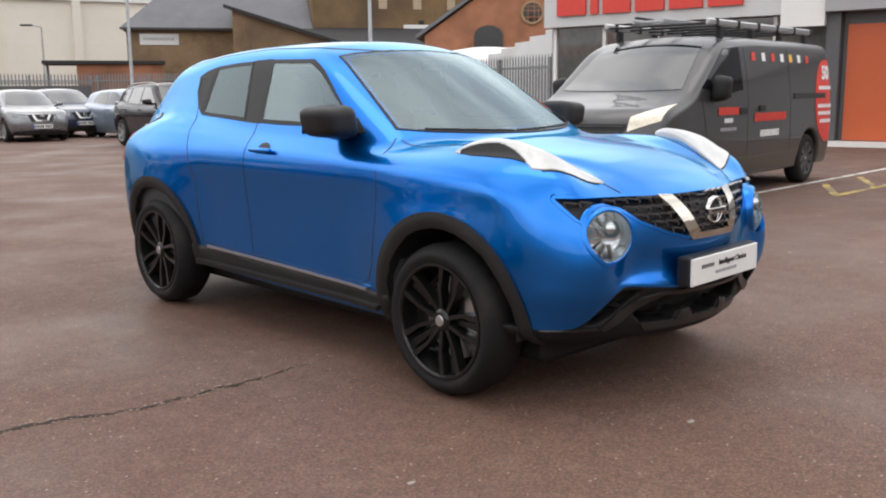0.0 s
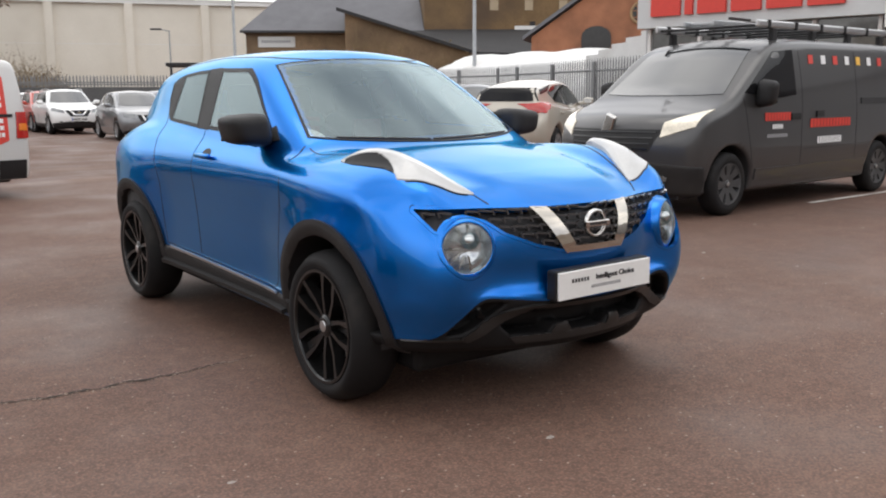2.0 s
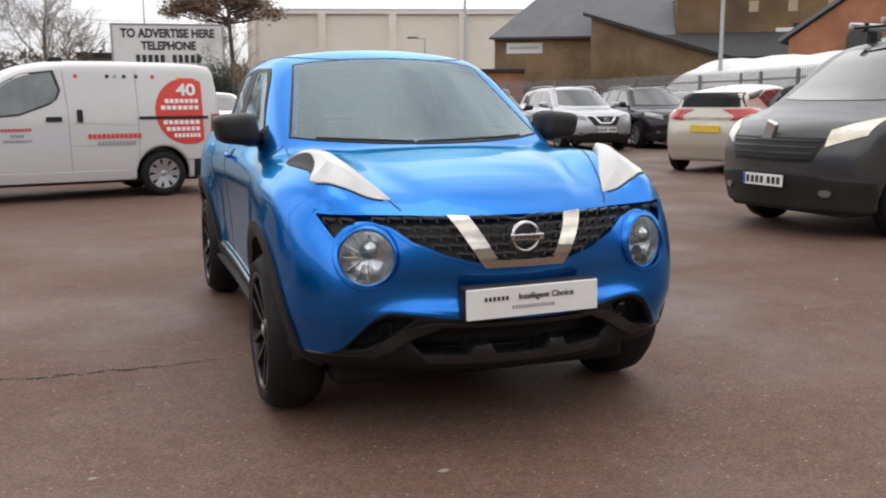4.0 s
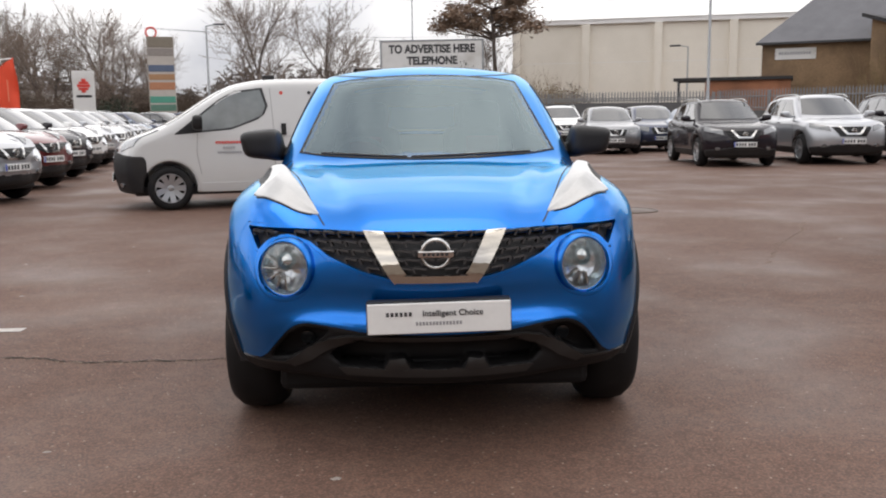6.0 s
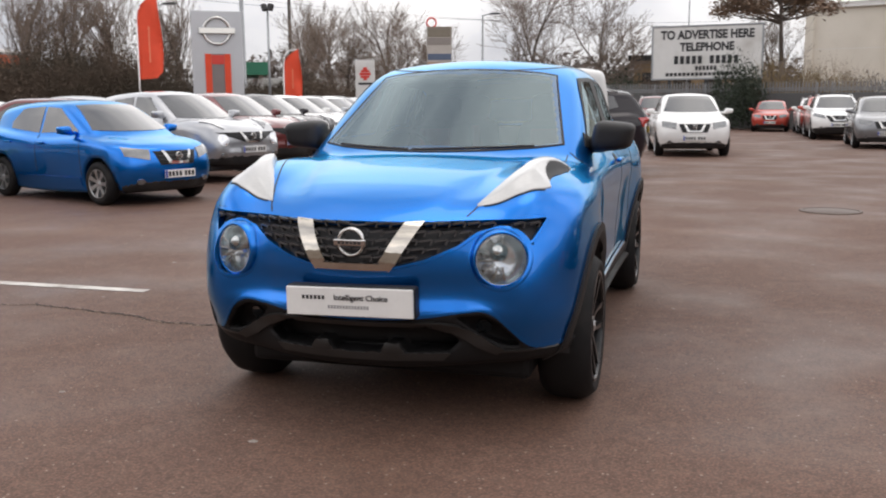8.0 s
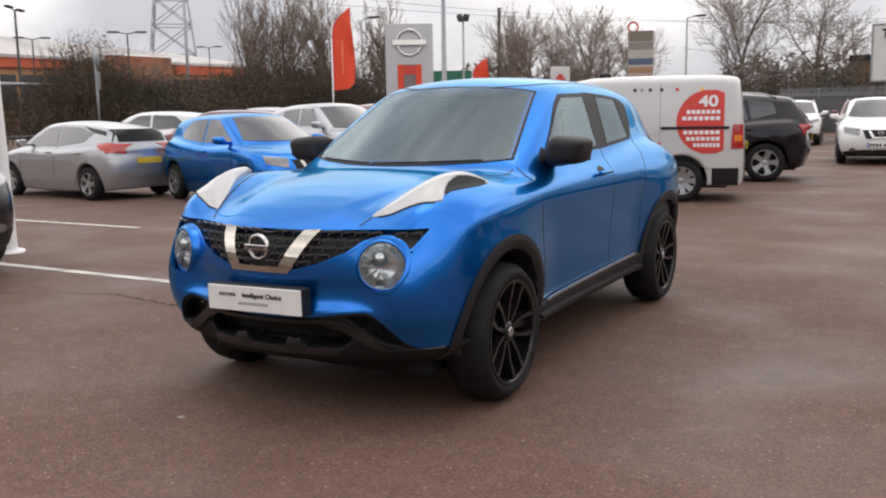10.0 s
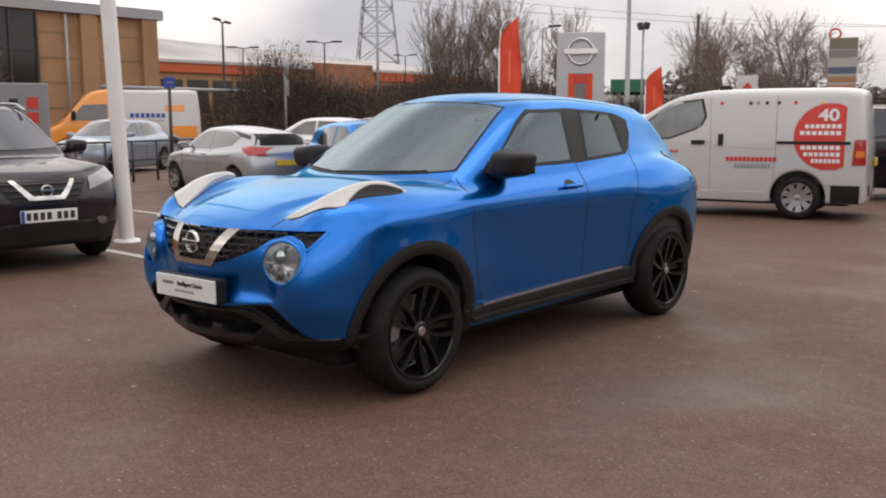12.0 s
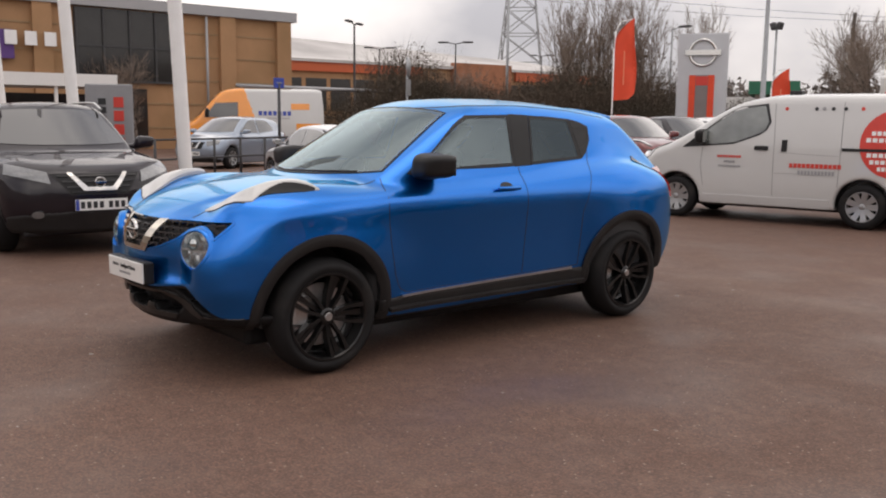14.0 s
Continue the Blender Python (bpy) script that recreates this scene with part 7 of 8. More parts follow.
def feather_flag(x, y, h, w, low, label):
    f = thing("feather_flag", Matrix.Translation((x, y, 0)) @ Matrix.Rotation(0.6, 4, "Z"), label, "flag", "feather flags")
    pts = [Vector((0, 0, 0)), Vector((0, 0, h * 0.8)), Vector((0.05, 0, h * 0.92)), Vector((0.2, 0, h * 0.985)), Vector((w * 0.75, 0, h))]
    mesh_object("pole", *tubes([(a, b, 0.025, 0.022) for a, b in zip(pts, pts[1:])], 6), M_WPOST, f)
    V, F = [], []
    for lay in (0.006, -0.006):
        for i in range(15):
            u = i / 14
            z = low + (h - low) * u
            left = 0.03 + (max(0, u - 0.72) / 0.28) ** 2 * w * 0.72
            right = w * (0.92 + 0.08 * math.sin(u * 5)) if u > 0.06 else w * 0.7
            for j in range(6):
                s = j / 5
                V.append((left + (right - left) * s, 0.09 * w * math.sin(s * 5 + u * 9) * s + lay, z + 0.05 * s))
    n = 90
    for i in range(14):
        for j in range(5):
            a = i * 6 + j
            F += [(a, a + 1, a + 7, a + 6), (n + a + 6, n + a + 7, n + a + 1, n + a)]
    for i in range(14):
        a, b = i * 6, i * 6 + 5
        F += [(a + 6, a, n + a, n + a + 6), (b, b + 6, n + b + 6, n + b)]
    cloth = mesh_object("cloth", V, F, M_FLAG, f)
    part("pale_stripe", box((w * 0.44, -0.1 * w, low + 0.55), (w * 0.49, -0.1 * w + 0.01, h * 0.78), 0.004), M_PALEO, f)
    return f


feather_flag(-16.6, 21.3, 4.95, 0.8, 2.15, "orange-red feather flag on a white pole")
feather_flag(-15.0, 28.8, 3.5, 0.75, 1.4, "orange-red feather flag behind parked cars")
ss = thing("dealer_sign", Matrix.Translation((-16.3, 41.5, 0)) @ Matrix.Rotation(0.38, 4, "Z"), "white sign post with a red emblem shape", "sign")
part("panel", box((-0.52, -0.1, 0.0), (0.52, 0.1, 3.65), 0.02), M_BOARD, ss)
for sh in (((-0.22, 3.0), (0.24, 3.12)), ((-0.3, 2.84), (0.3, 2.98)), ((-0.24, 2.7), (0.22, 2.82)), ((-0.1, 3.1), (0.12, 3.26)), ((-0.1, 2.58), (0.1, 2.72))):
    (a, b), (c, d) = sh
    part("emblem_shape", box((a, -0.125, b), (c, -0.1, d), 0.03), M_INKR, ss)
part("print_bar", box((-0.36, -0.115, 2.34), (0.36, -0.1, 2.46), 0.0), M_INK, ss)
pt = thing("price_totem", Matrix.Translation((-15.3, 52.5, 0)) @ Matrix.Rotation(0.28, 4, "Z"), "tall fuel price sign with coloured bands", "sign")
# distance haze is put into the colours of the panel and top band
part("panel", box((-0.8, -0.18, 0.0), (0.8, 0.18, 6.2), 0.05), mat("hazed_sign_panel", (0.46, 0.42, 0.38), 0.6, 0, 0.15, 2, 30), pt)
cols = ((6.2, 5.55, (0.2, 0.17, 0.13)), (5.5, 5.05, (0.25, 0.22, 0.2)), (4.5, 4.1, (0.09, 0.12, 0.19)), (3.95, 3.6, (0.36, 0.2, 0.1)), (3.45, 3.0, (0.42, 0.19, 0.1)), (2.6, 2.2, (0.08, 0.3, 0.22)), (2.1, 1.7, (0.1, 0.2, 0.15)))
for z1, z0, c in cols:
    part("colour_band", box((-0.76, -0.2, z0), (0.76, -0.175, z1), 0.01), mat("band_colour", c, 0.5), pt)
mesh_object("emblem_ring", [Vector(a) + Vector((-0.5, 0, 6.45)) for a in lathe([(-0.06, 0.25), (-0.1, 0.3), (-0.06, 0.36), (0.06, 0.36), (0.06, 0.25)], 20, "y")[0]], lathe([(-0.06, 0.25), (-0.1, 0.3), (-0.06, 0.36), (0.06, 0.36), (0.06, 0.25)], 20, "y")[1], M_INKR, pt)
pk = thing("parking_sign", Matrix.Translation((-16.0, 7.7, 0)), "small blue sign on a dark post", "sign")
mesh_object("post", *lathe([(0, 0), (0, 0.045), (2.3, 0.04), (2.3, 0)], 10, "z"), M_DSTEEL, pk)
part("plate", box((-0.03, -0.14, 2.18), (0.03, 0.14, 2.44), 0.01), M_INKB, pk)
part("print_bar", box((0.03, -0.08, 2.30), (0.036, 0.08, 2.33), 0.0), M_INKG, pk)
rs = thing("road_sign", Matrix.Translation((-27.3, 20.2, 0)) @ Matrix.Rotation(-0.9, 4, "Z"), "backs of round and square road signs on a post", "sign")
mesh_object("post", *lathe([(0, 0), (0, 0.05), (4.1, 0.05), (4.1, 0)], 8, "z"), M_STEEL, rs)
mesh_object("round_plate", [Vector(a) + Vector((0, 0, 3.65)) for a in lathe([(0.05, 0.0), (0.05, 0.42), (0.07, 0.42), (0.07, 0.0)], 24, "y")[0]], lathe([(0.05, 0.0), (0.05, 0.42), (0.07, 0.42), (0.07, 0.0)], 24, "y")[1], M_STEEL, rs)
part("square_plate", box((-0.4, 0.05, 2.45), (0.4, 0.07, 3.15), 0.01), M_STEEL, rs)

# low railing before the street
rail = thing("guard_railing", Matrix.Translation((0, 0, 0)), "low dark steel guard railing before the street", "railing")
ra, rb = Vector((-14.0, 3.6, 0)), Vector((-19.5, 15.0, 0))
for k in range(14):
    p = ra.lerp(rb, k / 13)
    mesh_object("rail_post", *tubes([(p, p + Vector((0, 0, 0.95)), 0.03, 0.03)], 6), M_DSTEEL, rail)
for z in (0.5, 0.93):
    mesh_object("rail_bar", *tubes([(ra + Vector((0, 0, z)), rb + Vector((0, 0, z)), 0.025, 0.025)], 6), M_DSTEEL, rail)
board = thing("sign_board", Matrix.Translation((-7.62, 0.48, 0)) @ Matrix.Rotation(radians(62), 4, "Z"), "grey upright sign board with red and black print", "sign")
part("panel", box((-0.32, -0.03, 0.05), (0.3, 0.03, 1.86), 0.015), mat("grey_board", (0.27, 0.27, 0.28), 0.5), board)
part("foot", box((-0.34, -0.22, 0.0), (0.34, 0.22, 0.05), 0.01), M_DSTEEL, board)
for k in range(6):
    part("letter_bar", box((0.05, -0.04, 0.62 + k * 0.185), (0.18, -0.03, 0.62 + k * 0.185 + 0.14), 0.0), M_INKR, board)
for k in range(10):
    part("letter_bar", box((-0.15, -0.04, 0.52 + k * 0.118), (-0.05, -0.03, 0.52 + k * 0.118 + 0.085), 0.0), M_INK, board)


# ---------------------------------------------------------------- fences and buildings
M_PALE = mat("grey_palisade", (0.22, 0.225, 0.23), 0.55, 0.4, 0.2, 8, 60)
M_CREAM = mat("cream_cladding", (0.76, 0.71, 0.62), 0.7, 0, 0.05, 0.5, 8, bump=0.05, dirt=(0.66, 0.61, 0.52), dirt_at=0.6)
M_WHITEF = mat("white_fascia", (0.75, 0.74, 0.72), 0.5, 0, 0.05, 1, 20)
M_SLATE = mat("grey_slate", (0.13, 0.13, 0.14), 0.75, 0, 0.2, 1.5, 20, bump=0.3, bump_scale=12)
M_DSLATE = mat("dark_sheet_roof", (0.026, 0.025, 0.026), 0.8, 0, 0.25, 1.2, 15, bump=0.2, bump_scale=10)
M_BROWN = mat("brown_render", (0.25, 0.165, 0.095), 0.9, 0, 0.35, 0.9, 12, bump=0.3, bump_scale=9, dirt=(0.12, 0.08, 0.05), dirt_at=0.56)
M_TAN = mat("tan_brick", (0.38, 0.215, 0.11), 0.85, 0, 0.14, 1.1, 30, bump=0.2, bump_scale=25, dirt=(0.29, 0.17, 0.08), dirt_at=0.6)
M_OBRICK = mat("orange_brick", (0.33, 0.14, 0.075), 0.9, 0, 0.22, 2, 26, bump=0.3, bump_scale=22, dirt=(0.2, 0.09, 0.05), dirt_at=0.58)
M_SHEETG = mat("weathered_roof_sheet", (0.5, 0.48, 0.46), 0.6, 0, 0.12, 0.25, 3, bump=0.2, bump_scale=2, dirt=(0.3, 0.28, 0.27), dirt_at=0.58)
M_STONE = mat("buff_brick", (0.3, 0.2, 0.11), 0.9, 0, 0.2, 1.2, 20, bump=0.2, bump_scale=16)
M_SHEETW = mat("white_sheeting", (0.72, 0.72, 0.71), 0.6, 0, 0.07, 1.2, 14, bump=0.3, bump_scale=5, dirt=(0.52, 0.5, 0.47), dirt_at=0.62)
M_GREYP = mat("grey_fascia_panel", (0.34, 0.34, 0.35), 0.5, 0.2, 0.06, 1, 20)
M_DGREYP = mat("dark_grey_panel", (0.1, 0.1, 0.105), 0.5, 0.1, 0.06, 1, 20)
M_ORANGEP = mat("orange_panel", (0.5, 0.1, 0.03), 0.45, 0, 0.05, 1, 20)
M_WIN = mat("window_glass", (0.025, 0.024, 0.024), 0.1, 0, 0.3, 1.5, 10, spec=0.5)
M_PURPLE = mat("purple_sign", (0.1, 0.04, 0.2), 0.5)
M_GREENP = mat("green_fascia", (0.02, 0.16, 0.09), 0.5, 0, 0.08, 1, 20)


def palisade(a, b, h, single, label, wall=0.0):
    """A palisade fence from a to b: posts, two rails and pointed pales."""
    a, b = Vector((*a, 0)), Vector((*b, 0))
    f = thing("palisade_fence", Matrix.Translation(a) @ Matrix.Rotation(math.atan2(b.y - a.y, b.x - a.x), 4, "Z"), label, "fence", "palisade fences", "structure")
    L = (b - a).length
    for k in range(int(L / 2.75) + 1):
        part("post", box((k * 2.75 - 0.05, 0.03, 0), (k * 2.75 + 0.05, 0.11, h - 0.1), 0.006), M_PALE, f)
    for z in (0.35 if wall < 0.35 else wall + 0.1, h - 0.4):
        part("rail", box((0, 0.0, z), (L, 0.04, z + 0.06), 0.006), M_PALE, f)
    if wall:
        part("plinth", box((0, 0.06, 0), (L, 0.14, wall), 0.01), M_GREYW, f)
    n = int(L / 0.155)
    V0 = [(-0.033, 0, 0.06), (0.033, 0, 0.06), (0.033, 0, h - 0.12), (0.0, 0, h), (-0.033, 0, h - 0.12)]
    V0 = [(x, y - 0.02, z) for x, y, z in V0] + [(x, y - 0.006, z) for x, y, z in V0]
    F0 = [(0, 1, 2, 3, 4), (9, 8, 7, 6, 5)] + [(i, i + 5, (i + 1) % 5 + 5, (i + 1) % 5) for i in range(5)]
    if single:
        me = bpy.data.meshes.new("pale")
        me.from_pydata(V0, [], F0)
        me.materials.append(M_PALE)
        for k in range(n):
            o = new("pale", me)
            o.parent = f
            o.matrix_basis = Matrix.Translation((0.08 + k * 0.155, 0, 0))
    else:
        V, F = [], []
        for k in range(n):
            s = len(V)
            V += [(x + 0.08 + k * 0.155, y, z) for x, y, z in V0]
            F += [tuple(i + s for i in q) for q in F0]
        tagged(mesh_object("pales", V, F, M_PALE, f, smooth=False), kind="stuff")
    return f


M_GREYW = mat("grey_board_wall", (0.1, 0.1, 0.1), 0.85, 0, 0.2, 1.2, 18, bump=0.2)
palisade((16.9, 12.9), (19.5, 22.5), 2.35, True, "grey steel palisade fence beside the showroom")
palisade((19.5, 22.5), (20.3, 33.5), 2.35, True, "grey steel palisade fence behind the cars")
palisade((20.3, 33.5), (15.2, 40.5), 2.35, False, "grey steel palisade fence at the corner", 1.3)
palisade((15.2, 40.5), (6.5, 42.5), 2.35, False, "grey palisade fence on a dark board wall", 1.75)
palisade((6.5, 42.5), (-6.0, 47.0), 2.35, False, "grey palisade fence on a dark board wall", 1.75)


def block(root, name, a, u, v, lu, lv, z0, z1, material, label=""):
    """A wall block from corner a along unit u for lu and along v for lv."""
    a, u, v = Vector((*a, 0)), Vector((*u, 0)), Vector((*v, 0))
    c = [a, a + u * lu, a + u * lu + v * lv, a + v * lv]
    V = [(p.x, p.y, z0) for p in c] + [(p.x, p.y, z1) for p in c]
    F = [(3, 2, 1, 0), (4, 5, 6, 7)] + [(i, (i + 1) % 4, (i + 1) % 4 + 4, i + 4) for i in range(4)]
    return mesh_object(name, V, F, material, root, False, label)


# cream warehouse with pilasters
wh = thing("warehouse", Matrix(), "long cream clad warehouse with pilasters behind the fence", "building", "", "structure")
u, v = Vector((0.962, -0.272)), Vector((0.272, 0.962))
A = Vector((8.4, 70.0))
block(wh, "wall", A, u, v, 64, 30, 0, 8.2, M_CREAM)
block(wh, "fascia", A - u * 0.3 - v * 0.3, u, v, 64.6, 30.6, 8.2, 8.55, M_WHITEF)
for k in range(12):
    block(wh, "pilaster", A + u * (5.6 * k + (0.0 if k else 0.05)) - v * 0.35, u, v, 0.6, 0.36, 0, 8.19, M_CREAM)
for k in range(11):
    for z in (2.2, 5.2):
        block(wh, "cladding_joint", A + u * (5.6 * k + 0.65) - v * 0.012, u, v, 4.9, 0.02, z, z + 0.03, M_WHITEF)
P0 = [A - u * 0.4 - v * 0.4, A + u * 64.4 - v * 0.4, A + u * 64.4 + v * 30.4, A - u * 0.4 + v * 30.4]
rid = [A + u * 3 + v * 15, A + u * 61 + v * 15]
mesh_object("roof", [(*p, 8.56) for p in P0] + [(*p, 11.2) for p in rid], [(0, 1, 5, 4), (2, 3, 4, 5), (1, 2, 5), (3, 0, 4), (3, 2, 1, 0)], M_WHITEF, wh, False)

M_PALEB = mat("pale_blind", (0.42, 0.33, 0.22), 0.7, 0, 0.1, 3, 30)
# brown building with a slate roof
bw = thing("old_workshop", Matrix(), "old brown rendered workshop with a slate roof", "building", "", "structure")
A, u, v = Vector((19.6, 45.8)), Vector((0.88, -0.475)), Vector((0.475, 0.88))
block(bw, "wall", A, u, v, 10.3, 11, 0, 5.0, M_BROWN)
P0 = [A - u * 0.3 - v * 0.3, A + u * 10.34 - v * 0.3, A + u * 10.34 + v * 11.3, A - u * 0.3 + v * 11.3]
mesh_object("roof", [(*p, 4.98) for p in P0] + [(*(A + u * 4.2 + v * 5.5), 9.4), (*(A + u * 10.34 + v * 5.5), 9.4)], [(0, 1, 5, 4), (2, 3, 4, 5), (1, 2, 5), (3, 0, 4), (3, 2, 1, 0)], M_SLATE, bw, False)
block(bw, "gutter", A - u * 0.3 - v * 0.42, u, v, 10.64, 0.12, 4.86, 4.98, M_DSTEEL)
an = thing("ochre_annexe", Matrix(), "ochre-brown rendered building joined to the slate-roofed workshop", "building", "", "structure")
M_OCHRE = mat("ochre_render", (0.2, 0.125, 0.06), 0.9, 0, 0.3, 0.8, 12, bump=0.2, bump_scale=9, dirt=(0.1, 0.065, 0.04), dirt_at=0.58)
block(an, "wall", A + u * 10.37, u, v, 9.6, 10.5, 0, 7.05, M_OCHRE)
block(an, "roof_edge", A + u * 10.37 - v * 0.15, u, v, 9.75, 10.8, 7.06, 7.2, M_DSLATE)
block(an, "white_band", A + u * 15.8 - v * 0.08, u, v, 4.1, 0.075, 4.95, 5.3, M_WHITEF)
for k in range(3):
    block(an, "window", A + u * (14.3 + 2.1 * k) - v * 0.04, u, v, 0.5, 0.035, 6.2, 6.8, M_PALEB)
block(bw, "wall_sign", A + u * 0.7 - v * 0.06, u, v, 2.1, 0.05, 4.05, 4.66, M_BOARD)
for k in range(12):
    block(bw, "print_bar", A + u * (0.9 + k * 0.14) - v * 0.075, u, v, 0.09, 0.02, 4.3, 4.45, M_INKG)
# dark lean-to before it
lt = thing("lean_to_shed", Matrix(), "brown shed with a dark sloping sheet roof", "building", "", "structure")
A, B = Vector((22.4, 39.2)), Vector((33.5, 31.0))
u = (B - A).normalized()
v = Vector((-u.y, u.x))
LL = (B - A).length
M = A + u * 7.2
V = [(*A, 0), (*B, 0), (*B, 3.15), (*M, 3.3), (*A, 5.68), (*(A + v * 9), 0), (*(B + v * 9), 0), (*(B + v * 9), 5.6), (*(A + v * 9), 6.1)]
mesh_object("wall", V, [(0, 1, 2, 3, 4), (1, 6, 7, 2), (6, 5, 8, 7), (5, 0, 4, 8)], M_BROWN, lt, False)
a0, m0, b0 = A - u * 0.4 - v * 0.4, M - v * 0.4, B + u * 0.5 - v * 0.4
V = []
for rise in (0.0, 0.18):
    V += [(*a0, 5.72 + rise), (*m0, 3.32 + rise), (*b0, 3.17 + rise), (*(b0 + v * 10), 5.75 + rise), (*(a0 + v * 10), 6.25 + rise)]
mesh_object("roof", V, [(5, 6, 9), (6, 7, 8), (6, 8, 9), (0, 4, 1), (1, 3, 2), (1, 4, 3), (0, 1, 6, 5), (1, 2, 7, 6), (2, 3, 8, 7), (3, 4, 9, 8), (4, 0, 5, 9)], M_DSLATE, lt, False)
for s in (0.42, 0.6, 0.74):
    p = A + u * LL * s + v * 2.0
    block(lt, "vent", p + v * 4, u, v, 0.5, 0.5, 3.9, 6.0 - 0.6 * s, M_DSLATE)
# low brick store with a canopy
st = thing("brick_store", Matrix(), "low orange brick store with a flat canopy", "building", "", "structure")
A, u, v = Vector((15.4, 42.6)), Vector((0.92, -0.39)), Vector((0.39, 0.92))
block(st, "wall", A, u, v, 4.2, 3, 0, 2.85, M_OBRICK)
block(st, "canopy", A - u * 1.6 - v * 0.2, u, v, 5.9, 3.4, 2.86, 3.02, M_DSLATE)
block(st, "canopy_post", A - u * 1.4 - v * 0.1, u, v, 0.12, 0.12, 0, 2.85, M_DSTEEL)
# far buff building
fb = thing("buff_building", Matrix(), "long buff brick building with a pale roof", "building", "", "structure")
A, u, v = Vector((37.0, 53.4)), Vector((0.77, -0.64)), Vector((0.64, 0.77))
block(fb, "wall", A, u, v, 26, 10, 0, 8.6, M_STONE)
block(fb, "roof", A - u * 0.4 - v * 0.5, u, v, 26.8, 11, 8.61, 9.0, M_SHEETW)
block(fb, "string_course", A - v * 0.1 + u * 8, u, v, 18, 0.1, 5.4, 5.8, M_SHEETW)
for k in range(8):
    block(fb, "window", A - v * 0.03 + u * (3 + 3 * k), u, v, 1.1, 0.05, 6.3, 7.8, M_WIN)
# orange brick gable with a round window
gb = thing("brick_gable_house", Matrix(), "orange brick gable house with a round window", "building", "", "structure")
C = Vector((30.6, 25.6))
v = Vector((0.757, 0.653))
u = Vector((0.653, -0.757))
w = 5.2
V = []
for d in (0, 9):
    for s, z in ((-w, 0), (w, 0), (w, 4.0), (0, 7.6), (-w, 4.0)):
        p = C + u * s + v * d
        V.append((*p, z))
mesh_object("wall", V, [(0, 1, 2, 3, 4), (9, 8, 7, 6, 5), (0, 5, 6, 1), (1, 6, 7, 2), (4, 9, 5, 0)], M_OBRICK, gb, False)
for s in (-1, 1):
    V = []
    for d in (-0.3, 9.3):
        for t, z in ((0, 7.7), (s * (w + 0.4), 3.85)):
            p = C + u * t + v * d
            V += [(*p, z), (*p, z + 0.18)]
    mesh_object("roof_slope", V, [(0, 2, 6, 4), (1, 5, 7, 3), (0, 1, 3, 2), (4, 6, 7, 5), (2, 3, 7, 6), (0, 4, 5, 1)], M_SLATE, gb, False)
rot = Matrix.Translation((*(C - v * 0.04 + u * 0.0), 5.0)) @ Matrix.Rotation(math.atan2(u.y, u.x), 4, "Z")
rv, rf = lathe([(-0.06, 0.44), (-0.1, 0.5), (-0.06, 0.56), (0.04, 0.57)], 28, "y")
mesh_object("round_window", [rot @ Vector(a) for a in rv], rf, M_STONE, gb)
rv, rf = lathe([(0.02, 0.45), (0.0, 0.0)], 28, "y")
mesh_object("window_pane", [rot @ Vector(a) for a in rv], rf, M_WIN, gb)
for k in (-0.2, 0.1, 0.3):
    part("glazing_bar", box((k - 0.02, -0.05, -0.42), (k + 0.02, 0.0, 0.42), 0, rot), M_OBRICK, gb)
    part("glazing_bar", box((-0.42, -0.05, k - 0.02), (0.42, 0.0, k + 0.02), 0, rot), M_OBRICK, gb)
V = [(-1.9, 0), (-0.5, 0), (-0.5, 0.55)] + [(-1.2 + 0.7 * math.cos(a), 0.55 + 0.5 * math.sin(a)) for a in np.linspace(0, math.pi, 9)[1:-1]] + [(-1.9, 0.55)]
m0 = rot @ Matrix.Translation((-0.9, 0, -1.6))
mesh_object("arch_window", [m0 @ Vector((x, -0.02, z)) for x, z in V], [tuple(range(len(V)))], M_WIN, gb, False)

# white barrel roof and corrugated sheets behind the fence
br = thing("barrel_shelter", Matrix(), "long white sheeted barrel roof behind the fence", "shelter", "", "structure")
V, F = [], []
n = 18
for j, y in enumerate(np.linspace(15.0, 30.5, 24)):
    sag = 0.05 * math.sin(j * 1.3)
    end = 1.0 if 1 < j < 22 else 0.93
    for k in range(n + 1):
        a = math.pi * k / n
        V.append((23.9 - 3.1 * math.cos(a) * end, y, max(0.0, (3.05 + sag) * math.sin(a) ** 0.75 * end)))
for j in range(23):
    for k in range(n):
        a = j * (n + 1) + k
        F.append((a, a + 1, a + n + 2, a + n + 1))
F.append(tuple(range(n, -1, -1)))
F.append(tuple(23 * (n + 1) + k for k in range(n + 1)))
mesh_object("sheeting", V, F, M_SHEETW, br)
cf = thing("corrugated_fence", Matrix(), "white corrugated sheet fence beside the showroom", "fence", "", "structure")
A, B = Vector((17.15, 12.75)), Vector((19.2, 17.6))
for q in range(5):
    V, F = [], []
    for k in range(33):
        s = (q + k / 32) / 5
        p = A.lerp(B, s)
        nn = Vector((0.92, -0.39)) * (0.022 * math.sin(k * math.pi / 2 * 1.0))
        V += [(p.x + nn.x, p.y + nn.y, 0.05), (p.x + nn.x, p.y + nn.y, 3.05 - 0.13 * q)]
    F = [(2 * k, 2 * k + 2, 2 * k + 3, 2 * k + 1) for k in range(32)]
    o = mesh_object("sheet", V, F, M_SHEETW, cf, False)
    so = o.modifiers.new("thick", "SOLIDIFY")
    so.thickness = 0.006

